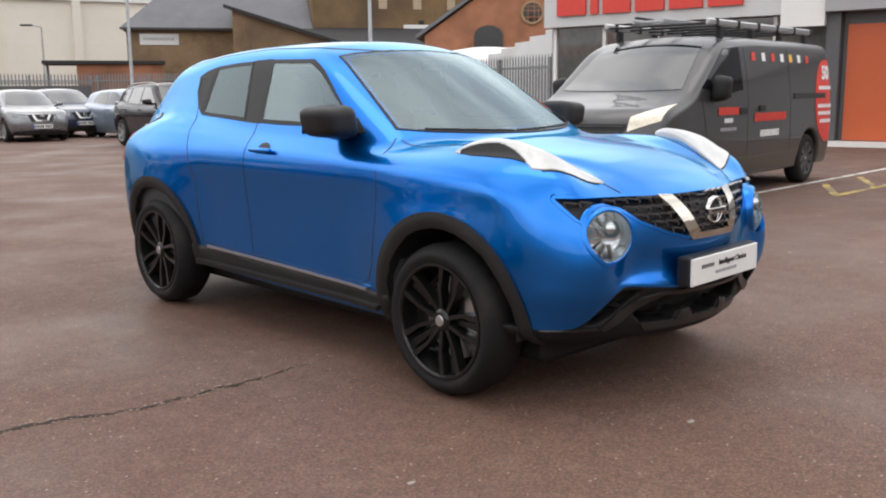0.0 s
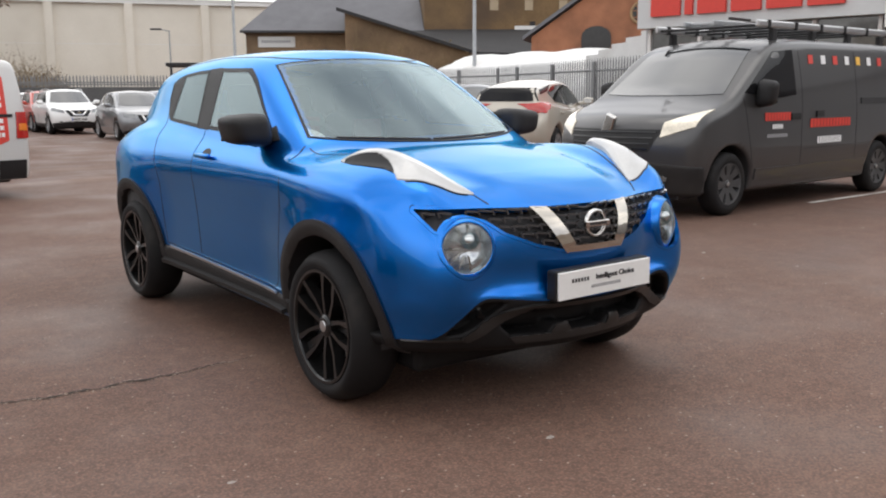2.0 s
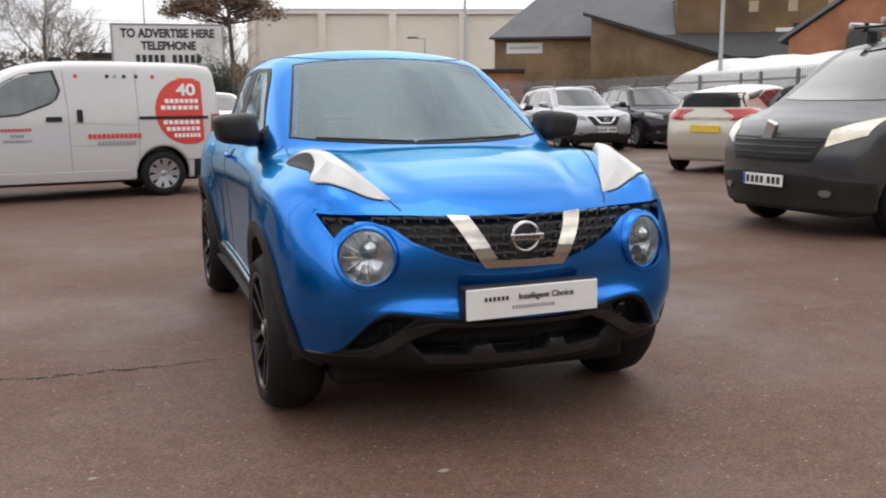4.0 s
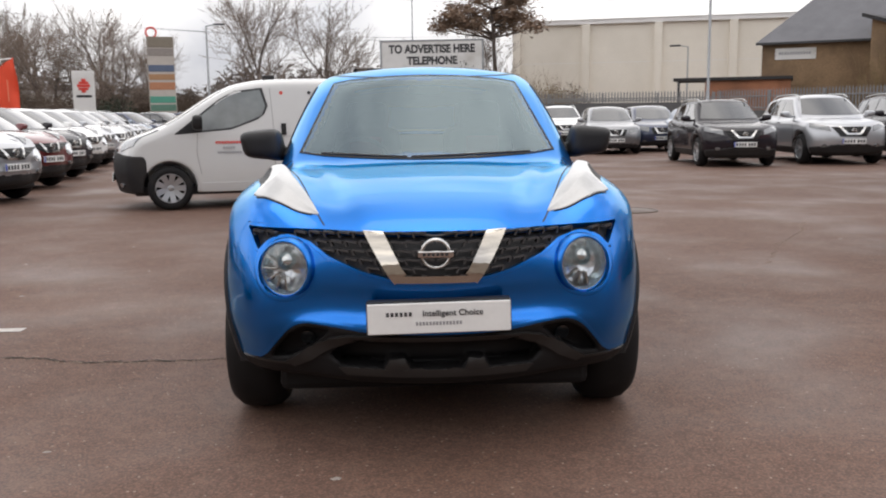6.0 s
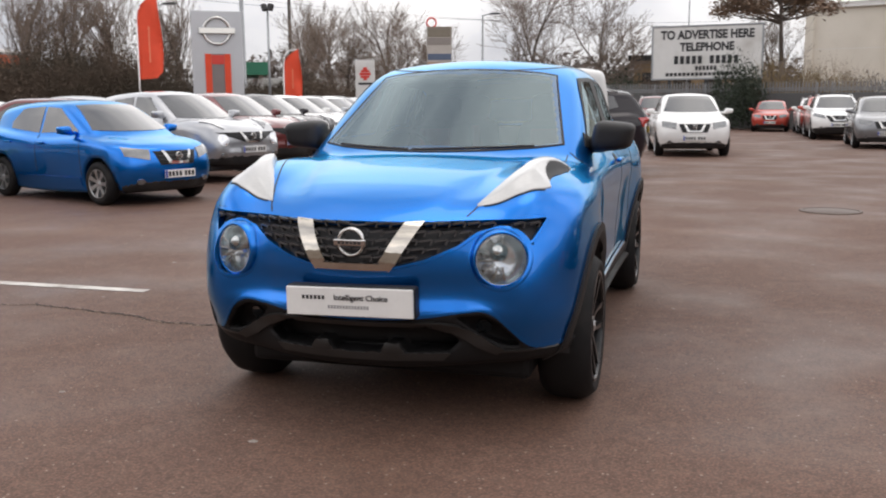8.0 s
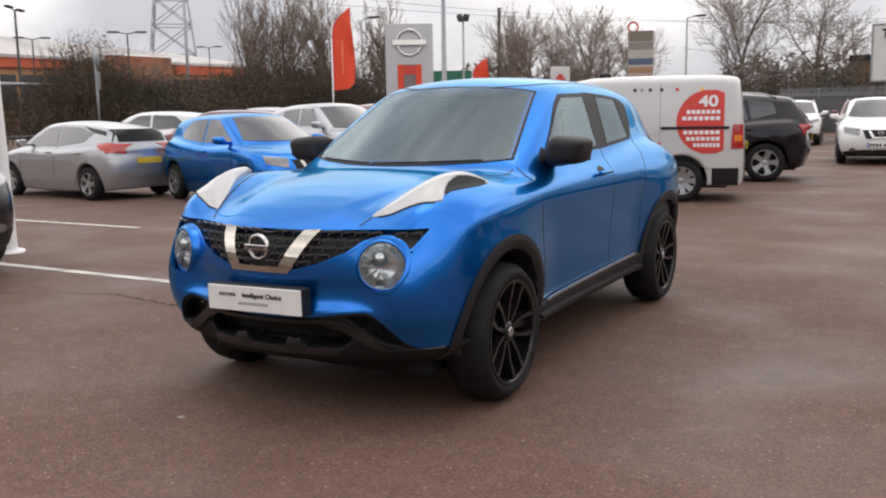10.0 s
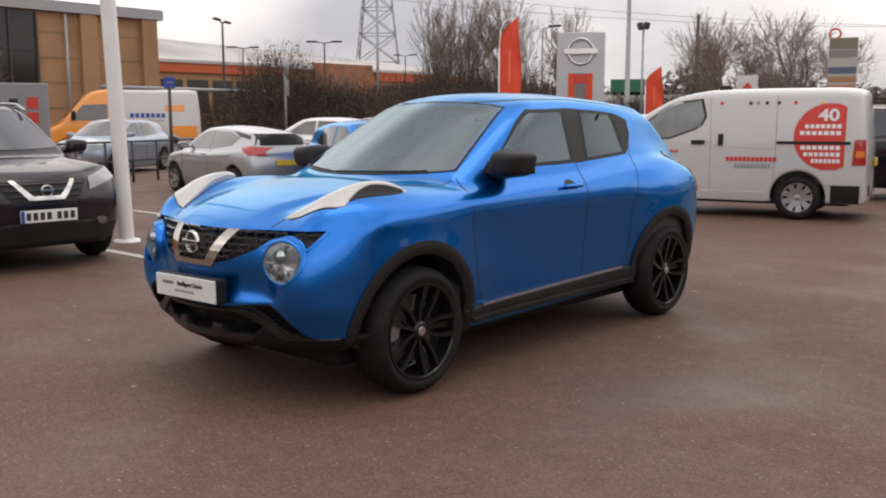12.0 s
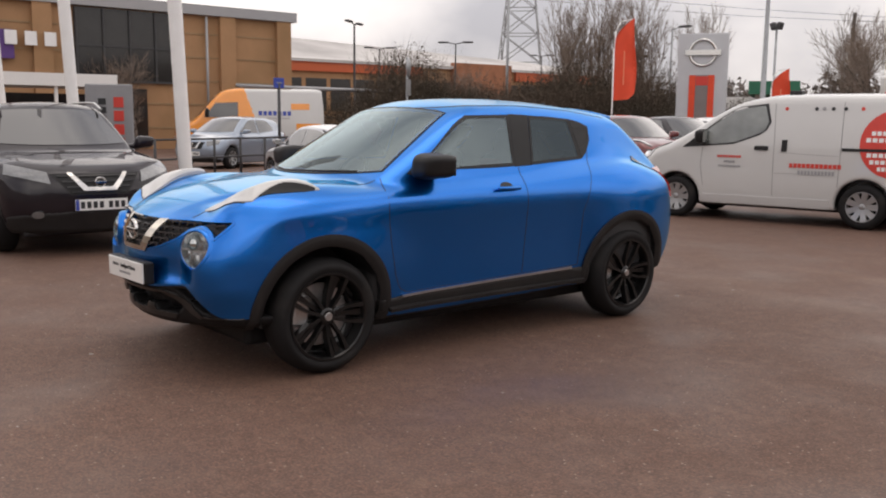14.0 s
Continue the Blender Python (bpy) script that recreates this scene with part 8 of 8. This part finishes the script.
# showroom
M_SHOWG = mat("showroom_glass", (0.1, 0.105, 0.1), 0.06, 0, 0.35, 0.8, 6, spec=0.8, coat=0.6)
sh = thing("showroom", Matrix(), "low car showroom with a pale sign band and orange door panel", "building", "", "structure")
A, u = Vector((16.45, 12.75)), Vector((0.161, -0.987))
v = Vector((0.987, 0.161))
block(sh, "wall", A + v * 0.3, u, v, 30, 16, 0, 5.2, M_GREYP)
block(sh, "sign_band", A - v * 0.15, u, v, 6.4, 0.44, 3.0, 4.75, mat("pale_sign_band", (0.55, 0.56, 0.56), 0.5, 0, 0.05, 1, 20))
block(sh, "white_panel", A + u * 6.42 - v * 0.25, u, v, 0.98, 0.54, 2.7, 5.6, M_WHITEF)
block(sh, "grey_column", A + u * 7.42 - v * 0.1, u, v, 0.3, 0.4, 0, 3.0, M_DGREYP)
block(sh, "grey_fascia", A + u * 7.42 - v * 0.35, u, v, 12.5, 0.64, 3.0, 4.6, M_GREYP)
block(sh, "orange_panel", A + u * 7.84 + v * 0.1, u, v, 2.3, 0.19, 0.12, 2.72, M_ORANGEP)
block(sh, "panel_frame", A + u * 7.74 + v * 0.14, u, v, 2.5, 0.15, 0.0, 2.98, M_DGREYP)
block(sh, "kerb", A + u * 7.5 - v * 0.5, u, v, 12, 0.79, 0.0, 0.1, M_WHITEF)
x0 = 0.45
for k, wd in enumerate((0.86, 0.22, 0.78, 0.78, 0.86, 0.86)):
    blk = block(sh, "red_sign_block", A + u * x0 - v * 0.24, u, v, wd, 0.08, 3.28, 4.42, M_INKR, "plain red sign block")
    x0 += wd + 0.14
for k in range(5):
    p = A + u * (0.15 + 1.5 * k)
    block(sh, "window_post", p + v * 0.12, u, v, 0.09, 0.17, 0.1, 2.98, M_WHITEF)
    block(sh, "window_pane", p + u * 0.1 + v * 0.2, u, v, 1.39, 0.05, 0.25, 2.98, M_SHOWG)
    block(sh, "stall_riser", p + u * 0.1 + v * 0.16, u, v, 1.39, 0.13, 0.0, 0.24, M_WHITEF)
block(sh, "sign_lamp_arm", A + u * 3.2 - v * 1.2, u, v, 0.06, 1.0, 3.0, 3.06, M_DSTEEL)

# tan brick retail building across the street
rt = thing("retail_building", Matrix(), "tan brick retail building with dark windows", "building", "", "structure")
block(rt, "wall", (-34.6, 18.5), (0, -1), (-1, 0), 46, 22, 0, 5.95, M_TAN)
block(rt, "parapet", (-34.3, 18.8), (0, -1), (-1, 0), 46.6, 22.6, 5.96, 6.4, M_GREYP)
for k in range(5):
    z = 0.9 + 1.05 * k
    block(rt, "brick_band", (-34.57, 18.53), (0, -1), (-1, 0), 46, 0.5, z, z + 0.07, M_STONE)
for y in (18.5, 15.6, 7.5, 1.0, -6.0):
    block(rt, "pier", (-34.35, y), (0, -1), (-1, 0), 0.75, 0.26, 0, 5.95, M_TAN)
mesh_object("drain_pipe", *tubes([((-34.4, 14.2, 0.4), (-34.4, 14.2, 5.9), 0.06, 0.06)], 8), M_GREYP, rt)
block(rt, "window_wall", (-34.5, 13.0), (0, -1), (-1, 0), 4.6, 0.15, 2.9, 5.9, M_WIN)
for k in range(5):
    block(rt, "mullion", (-34.42, 13.0 - k * 1.12), (0, -1), (-1, 0), 0.09, 0.1, 2.9, 5.9, M_DSTEEL)
for z in (2.85, 4.3):
    block(rt, "transom", (-34.43, 13.0), (0, -1), (-1, 0), 4.6, 0.09, z, z + 0.09, M_DSTEEL)
block(rt, "door", (-34.5, 11.4), (0, -1), (-1, 0), 1.5, 0.14, 0.1, 2.6, M_WIN)
for k, (y, z, s) in enumerate(((6.0, 4.4, 0.75), (5.4, 4.55, 0.6), (4.6, 4.5, 0.75))):
    o = block(rt, "purple_sign", (-34.3, y), (0, -1), (-1, 0), s * 1.3, 0.12, z - s, z + s * 0.5, M_PURPLE, "plain purple sign shape")
for k in range(5):
    block(rt, "sign_bar", (-34.2, 7.6 - k * 0.75), (0, -1), (-1, 0), 0.45, 0.06, 4.2, 4.75, M_INKW)
mesh_object("canopy_rail", *tubes([((-33.2, 15.0, 2.85), (-32.2, 24.5, 2.75), 0.09, 0.09)], 8), M_GREYP, rt)
for y in (15.2, 18.6, 22.0, 24.3):
    mesh_object("rail_support", *tubes([((-33.2 + (y - 15) * 0.105, y, 0), (-33.2 + (y - 15) * 0.105, y, 2.8), 0.06, 0.06)], 8), M_GREYP, rt)
# white-roofed shelter before it
sl = thing("trolley_shelter", Matrix(), "white roofed open shelter beside the retail building", "shelter", "", "structure")
A, u, v = Vector((-22.4, -2.0)), Vector((0.1, 0.995)), Vector((-0.995, 0.1))
block(sl, "roof", A, u, v, 7.6, 3.0, 2.25, 2.6, M_WHITEF)
for k in range(6):
    block(sl, "post", A + u * (0.1 + k * 1.45) + v * 0.1, u, v, 0.09, 0.09, 0, 2.25, M_WHITEF)
block(sl, "back_panel", A + v * 2.9, u, v, 7.6, 0.08, 0.3, 2.1, M_WIN)
block(sl, "low_panel", A + v * 0.12, u, v, 7.6, 0.05, 0.1, 1.2, M_WHITEF)
# far retail sheds
fr = thing("retail_sheds", Matrix(), "far retail sheds with pale roofs and orange fascia", "building", "", "structure")
A, B = Vector((-80.0, 36.0)), Vector((-76.0, 88.0))
u = (B - A).normalized()
v = Vector((-u.y, u.x))
LL = (B - A).length
block(fr, "wall", A, u, v, LL, 24, 0, 7.2, M_TAN)
block(fr, "orange_fascia", A - v * 0.4, u, v, LL * 0.46, 0.4, 6.3, 7.5, M_ORANGEP)
block(fr, "orange_fascia", A - v * 0.4 + u * LL * 0.72, u, v, LL * 0.28, 0.4, 6.1, 7.2, M_ORANGEP)
block(fr, "brick_front", A - v * 0.8 + u * LL * 0.54, u, v, LL * 0.16, 0.8, 0, 7.9, M_OBRICK)
P0 = [A - v * 0.6, A + u * LL - v * 0.6, A + u * LL + v * 15, A + v * 15]
mesh_object("roof", [(*P0[0], 7.6), (*P0[1], 7.4), (*P0[2], 9.6), (*P0[3], 11.6), (*P0[0], 7.3), (*P0[1], 7.1), (*P0[2], 9.0), (*P0[3], 10.8)], [(0, 1, 2, 3), (7, 6, 5, 4), (0, 4, 5, 1), (1, 5, 6, 2), (2, 6, 7, 3), (3, 7, 4, 0)], M_SHEETG, fr, False)
for k in range(18):
    block(fr, "shop_window", A - v * 0.06 + u * (1 + k * LL / 18), u, v, 2.4, 0.06, 2.2, 5.6, M_WIN)
# green filling station canopy
fs = thing("filling_station", Matrix(), "low filling station with a green canopy fascia", "building", "", "structure")
A, u, v = Vector((-37.0, 46.0)), Vector((0.86, 0.51)), Vector((-0.51, 0.86))
block(fs, "canopy", A + u * 8.3, u, v, 3.2, 9, 3.3, 4.15, M_GREENP)
for s in (8.7, 10.9):
    for t in (1.2, 7.5):
        block(fs, "column", A + u * s + v * t, u, v, 0.3, 0.3, 0, 3.3, M_WHITEF)
block(fs, "kiosk", A + u * 4 + v * 11, u, v, 16, 6, 0, 3.4, M_WHITEF)
block(fs, "kiosk_window", A + u * 5 + v * 10.95, u, v, 12, 0.06, 0.7, 2.4, M_WIN)
# low buff house behind the billboard
th = thing("low_house", Matrix(), "low buff brick house with a dark flat roof", "building", "", "structure")
block(th, "wall", (-3.6, 61.5), (1, 0), (0, 1), 7.0, 6, 0, 4.2, M_STONE)
block(th, "roof", (-4.0, 61.1), (1, 0), (0, 1), 7.3, 6.8, 4.21, 4.6, M_DSLATE)
for k in range(3):
    block(th, "window", (-3.0 + k * 2.1, 61.46), (1, 0), (0, 1), 1.2, 0.05, 1.9, 3.4, M_WIN)

# lattice pylon and its wires
py = thing("electricity_pylon", Matrix.Translation((-103.6, 99.6, 0)) @ Matrix.Rotation(0.75, 4, "Z"), "grey lattice electricity pylon far behind the sheds", "pylon")


def py_half(z):
    return 4.4 - 3.2 * min(z, 30) / 30 if z < 30 else 1.2 - 0.9 * (z - 30) / 14


levels = [0, 5.5, 10.5, 15, 19, 22.5, 25.5, 28, 30, 33, 36, 40, 44]
segs = []
for z0, z1 in zip(levels, levels[1:]):
    a, b = py_half(z0), py_half(z1)
    c0 = [(-a, -a, z0), (a, -a, z0), (a, a, z0), (-a, a, z0)]
    c1 = [(-b, -b, z1), (b, -b, z1), (b, b, z1), (-b, b, z1)]
    for k in range(4):
        j = (k + 1) % 4
        segs += [(c0[k], c1[k], 0.13, 0.13), (c0[k], c1[j], 0.07, 0.07), (c0[j], c1[k], 0.07, 0.07), (c1[k], c1[j], 0.07, 0.07)]
mesh_object("lattice", *tubes(segs, 4), M_STEEL, py, False)
for z, w in ((22.5, 7.5), (30, 9.5), (36, 7.0)):
    b = py_half(z)
    for s in (1, -1):
        mesh_object("cross_arm", *tubes([((s * b, -b, z), (s * w, 0, z + 0.3), 0.1, 0.06), ((s * b, b, z), (s * w, 0, z + 0.3), 0.1, 0.06), ((s * b, 0, z + 2), (s * w, 0, z + 0.3), 0.08, 0.06)], 4), M_STEEL, py, False)
segs = []
for s, z in ((7.5, 21.6), (-7.5, 21.6), (9.5, 29), (-9.5, 29)):
    m = py.matrix_world
    p0 = m @ Vector((s, 0, z))
    p1 = p0 + Vector((190, 120, 4))
    pts = [p0.lerp(p1, k / 16) - Vector((0, 0, 9 * 4 * (k / 16) * (1 - k / 16))) for k in range(17)]
    segs += [(a, b, 0.03, 0.03) for a, b in zip(pts, pts[1:])]
tagged(mesh_object("power_lines", *tubes(segs, 3), M_DSTEEL), "thin sagging power lines across the sky", "cable", "", "stuff")


# ---------------------------------------------------------------- trees and scrub
M_BARK = mat("grey_bark", (0.12, 0.095, 0.08), 0.9, 0, 0.3, 6, 60, bump=0.3, bump_scale=30)
M_TWIG = mat("bare_twigs", (0.22, 0.172, 0.14), 0.9, 0, 0.25, 3, 40)
M_SCRUB = mat("brown_scrub", (0.1, 0.072, 0.052), 0.9, 0, 0.35, 0.7, 9, dirt=(0.05, 0.042, 0.028), dirt_at=0.56)
M_EVERG = mat("dark_evergreen", (0.022, 0.034, 0.018), 0.8, 0, 0.4, 2, 30)


def grow(seed, height, spread=1.0, upright=0.5):
    """A bare tree: limbs in one list, fine twigs in another."""
    rng = random.Random(seed)
    limbs, twigs = [], []

    def shoot(p, d, length, r, depth):
        n = 4 if depth < 3 else 3
        for k in range(n):
            q = p + d * (length / n)
            d2 = (d + Vector((rng.uniform(-1, 1), rng.uniform(-1, 1), rng.uniform(-0.3, 0.7) * upright)) * 0.15).normalized()
            r2 = r * 0.88
            (limbs if r > 0.02 else twigs).append((p, q, r, r2))
            if depth < 5 and (depth > 0 or k > 0):
                for _ in range(2 if depth in (0, 3) else 1):
                    if rng.random() < (0.95 if depth < 3 else 0.6):
                        ang = rng.uniform(0.4, 0.9) * spread
                        axis = d2.cross(Vector((rng.uniform(-1, 1), rng.uniform(-1, 1), rng.uniform(-1, 1)))).normalized()
                        nd = (Matrix.Rotation(ang, 3, axis) @ d2).normalized()
                        nd = (nd + Vector((0, 0, 0.25 * upright))).normalized()
                        shoot(q, nd, length * rng.uniform(0.5, 0.74), r2 * rng.uniform(0.42, 0.6), depth + 1)
            p, d, r = q, d2, r2
        if depth < 5:
            shoot(p, d, length * 0.68, r * 0.85, depth + 1)

    shoot(Vector((0, 0, 0)), Vector((0, 0, 1)), height * 0.3, height * 0.016, 0)
    return limbs, twigs


TREES = []
for seed, h, sp, upr in ((2, 12.5, 1.0, 0.6), (5, 11.0, 1.15, 0.4), (9, 12.0, 0.7, 1.0)):
    lb, tw = grow(seed, h, sp, upr)
    tw = [(a, b, max(ra, 0.011), max(rb, 0.009)) for a, b, ra, rb in tw]
    t = thing("bare_tree", Matrix.Translation((0, 0, 0)), "tall bare winter tree with fine twigs", "tree", "bare trees")
    mesh_object("trunk", *tubes(lb, 6), M_BARK, t)
    mesh_object("crown", *tubes(tw, 3), M_TWIG, t, False)
    TREES.append(t)
spots = [(0, -10.6, 59.0, 1.15, 0.0), (1, -5.6, 59.6, 1.15, 1.0), (0, 6.4, 64.5, 0.85, 2.0), (1, -24.8, 60.0, 1.0, 0.6), (2, -27.5, 58.0, 0.95, 1.7), (0, -22.0, 62.5, 1.0, 3.0), (2, -34.6, 41.0, 1.0, 0.3), (2, -36.5, 39.0, 0.95, 2.2), (2, -33.0, 43.5, 1.0, 4.0), (0, -22.5, 52.5, 0.85, 1.2), (1, -18.5, 54.0, 0.85, 5.0), (1, 0.0, 66.0, 0.8, 3.9), (2, -30.5, 47.0, 0.9, 5.2), (1, -31.0, 26.5, 0.5, 1.0), (0, -33.6, 10.5, 0.45, 2.0), (2, -28.5, 60.5, 0.75, 3.3), (0, -18.0, 60.0, 0.75, 0.2)]
for k, (i, x, y, s, a) in enumerate(spots):
    m = Matrix.Translation((x, y, 0)) @ Matrix.Rotation(a, 4, "Z")
    o = TREES[i] if k in (0, 1, 6) else copy_thing(TREES[i], m)
    o.matrix_basis = m @ Matrix.Diagonal((s, s, s, 1))


def scrub(name, centres, seed, material, twig_n, leaf_n, leaf, label, category, kind):
    """Masses of thin twigs and small leaf scraps: rows of (x, y, rx, ry, height)."""
    rng = np.random.default_rng(seed)
    V, F = [], []
    base = 0
    for x, y, rx, ry, h in centres:
        n = int(twig_n * rx * ry)
        a, r = rng.uniform(0, 2 * np.pi, n), np.sqrt(rng.uniform(0, 1, n))
        px, py_ = x + rx * r * np.cos(a), y + ry * r * np.sin(a)
        top = h * (0.45 + 0.55 * np.sqrt(np.clip(1 - r**2, 0, 1))) * rng.uniform(0.55, 1.12, n)
        z0 = top * rng.uniform(0.1, 0.75, n)
        lean = rng.normal(0, 0.28, (n, 2)) * (top - z0)[:, None]
        w = rng.uniform(0.008, 0.022, n)
        b = np.stack([px, py_, z0], 1)
        t = np.stack([px + lean[:, 0], py_ + lean[:, 1], top], 1)
        for k, (dx, dy) in enumerate(((1, 0), (-0.5, 0.87), (-0.5, -0.87))):
            b_k = b + np.stack([w * dx, w * dy, 0 * w], 1)
            V.append(b_k)
        V.append(t)
        i = base + np.arange(n)
        F.append(np.concatenate([np.stack([i, i + n, i + 3 * n], 1), np.stack([i + n, i + 2 * n, i + 3 * n], 1), np.stack([i + 2 * n, i, i + 3 * n], 1)]))
        base += 4 * n
        n = int(leaf_n * rx * ry)
        a, r = rng.uniform(0, 2 * np.pi, n), rng.uniform(0, 1, n) ** 0.45
        top = h * (0.4 + 0.6 * np.sqrt(np.clip(1 - r**2, 0, 1)))
        c = np.stack([x + rx * r * np.cos(a), y + ry * r * np.sin(a), top * rng.uniform(0.0, 1, n) ** 0.7 * (0.9 + 0.12 * np.sin(a * 5 + x))], 1)
        d1, d2 = rng.normal(0, 1, (n, 3)), rng.normal(0, 1, (n, 3))
        d1 *= (leaf * rng.uniform(0.5, 1.4, n) / np.linalg.norm(d1, axis=1))[:, None]
        d2 *= (leaf * rng.uniform(0.4, 1.0, n) / np.linalg.norm(d2, axis=1))[:, None]
        V += [c - d1, c + d2, c + d1]
        i = base + np.arange(n)
        F.append(np.stack([i, i + n, i + 2 * n], 1))
        base += 3 * n
    V, F = np.concatenate(V), np.concatenate(F)
    V[:, 2] = np.maximum(V[:, 2], 0.01)
    me = bpy.data.meshes.new(name)
    me.from_pydata(V.tolist(), [], F.tolist())
    me.materials.append(material)
    return tagged(new(name, me), label, category, "", kind)


rng = random.Random(4)
west = []
for k in range(30):
    u = k / 29
    tall = 5.6 if k in (1, 2) else 3.3 if u < 0.36 else 4.3 if u < 0.58 else 2.7
    west.append((-31.5 + 12.5 * u + rng.uniform(-1, 1), 21.5 + 21 * u + rng.uniform(-1, 1), rng.uniform(1.8, 2.8), rng.uniform(1.8, 2.8), tall * rng.uniform(0.85, 1.15)))
scrub("bramble_bank", west, 7, M_SCRUB, 150, 700, 0.085, "brown tangle of winter brambles along the street", "shrub", "stuff")
north = []
for k in range(26):
    north.append((-34 + 1.75 * k + rng.uniform(-0.8, 0.8), 56.5 + rng.uniform(-1.5, 1.5) + 0.05 * k, rng.uniform(1.8, 2.8), 1.8, rng.uniform(2.7, 3.9)))
scrub("winter_hedge", north, 9, M_SCRUB, 130, 520, 0.1, "brown winter hedge behind the parked cars", "hedge", "stuff")
wall_scrub = [(22.6 + 1.0 * k, 38.5 - 0.74 * k, 1.1, 0.6, 5.1 - 0.3 * k + 0.5 * math.sin(k * 1.7)) for k in range(11)] + [(5.4, 47.0, 1.9, 1.1, 4.2), (7.2, 46.6, 1.6, 1.0, 3.9), (8.9, 47.5, 1.4, 0.9, 3.2)] + [(20.6 + 0.9 * k, 44.9 - 0.5 * k, 0.9, 0.5, 3.0 + 0.7 * math.sin(k * 2.3)) for k in range(5)]
scrub("climbing_scrub", wall_scrub, 12, mat("ochre_scrub", (0.21, 0.15, 0.075), 0.9, 0, 0.4, 1.5, 14), 160, 700, 0.07, "ochre leafless climbers on the old walls", "shrub", "stuff")
ev = scrub("evergreen_bush", [(2.7, 41.6, 1.2, 1.1, 3.9), (3.4, 42.0, 0.9, 0.9, 3.2)], 15, M_EVERG, 60, 2600, 0.09, "dense dark evergreen bush by the back fence", "shrub", "")
scrub("evergreen_scrub", [(-3.6, 51.5, 1.8, 1.2, 3.4), (-17.5, 50.0, 1.6, 1.2, 2.6)], 17, M_EVERG, 60, 900, 0.12, "dark evergreen shrubs behind the fence", "shrub", "stuff")
far = []
for k in range(64):
    a = radians(-84 + k * 2.3)
    far.append((165 * math.sin(a), 165 * math.cos(a), 6.0, 5.5, rng.uniform(7.0, 11.5)))
# woods coloured paler than the near scrub to carry the haze
scrub("far_woods", far, 21, mat("far_woods", (0.15, 0.125, 0.11), 0.95, 0, 0.3, 0.3, 4), 16, 34, 0.75, "distant leafless woods at the horizon", "woods", "stuff")

# spreading brown pine beside the billboard
pine = thing("pine_tree", Matrix.Translation((6.2, 60.5, 0)), "tall brown pine with a spreading flat crown", "tree")
rng = random.Random(31)
limbs = [(Vector((0, 0, 0)), Vector((-0.1, 0, 4.0)), 0.2, 0.17), (Vector((-0.1, 0, 4.0)), Vector((-0.35, 0, 8.6)), 0.17, 0.1)]
for k in range(22):
    z = rng.uniform(6.4, 8.6)
    root_p = Vector((-0.1 - 0.055 * (z - 4), 0, z))
    tip = Vector((rng.uniform(-4.0, 2.4), rng.uniform(-2.2, 2.2), z + rng.uniform(0.3, 1.5)))
    limbs.append((root_p, root_p.lerp(tip, 0.6) + Vector((0, 0, -0.1)), 0.08, 0.05))
    limbs.append((root_p.lerp(tip, 0.6) + Vector((0, 0, -0.1)), tip, 0.05, 0.02))
mesh_object("trunk", *tubes(limbs, 6), M_BARK, pine)
V, F = [], []
for p, q, r0, r1 in limbs[3::2]:
    for _ in range(420):
        c = q + Vector((rng.gauss(0, 0.5), rng.gauss(0, 0.5), rng.gauss(0.1, 0.24)))
        n = len(V)
        for _ in range(3):
            V.append(c + Vector((rng.uniform(-1, 1), rng.uniform(-1, 1), rng.uniform(-0.6, 0.6))) * 0.19)
        F.append((n, n + 1, n + 2))
mesh_object("crown", V, F, mat("brown_pine_needles", (0.24, 0.165, 0.115), 0.85, 0, 0.4, 1.5, 20), pine, False)
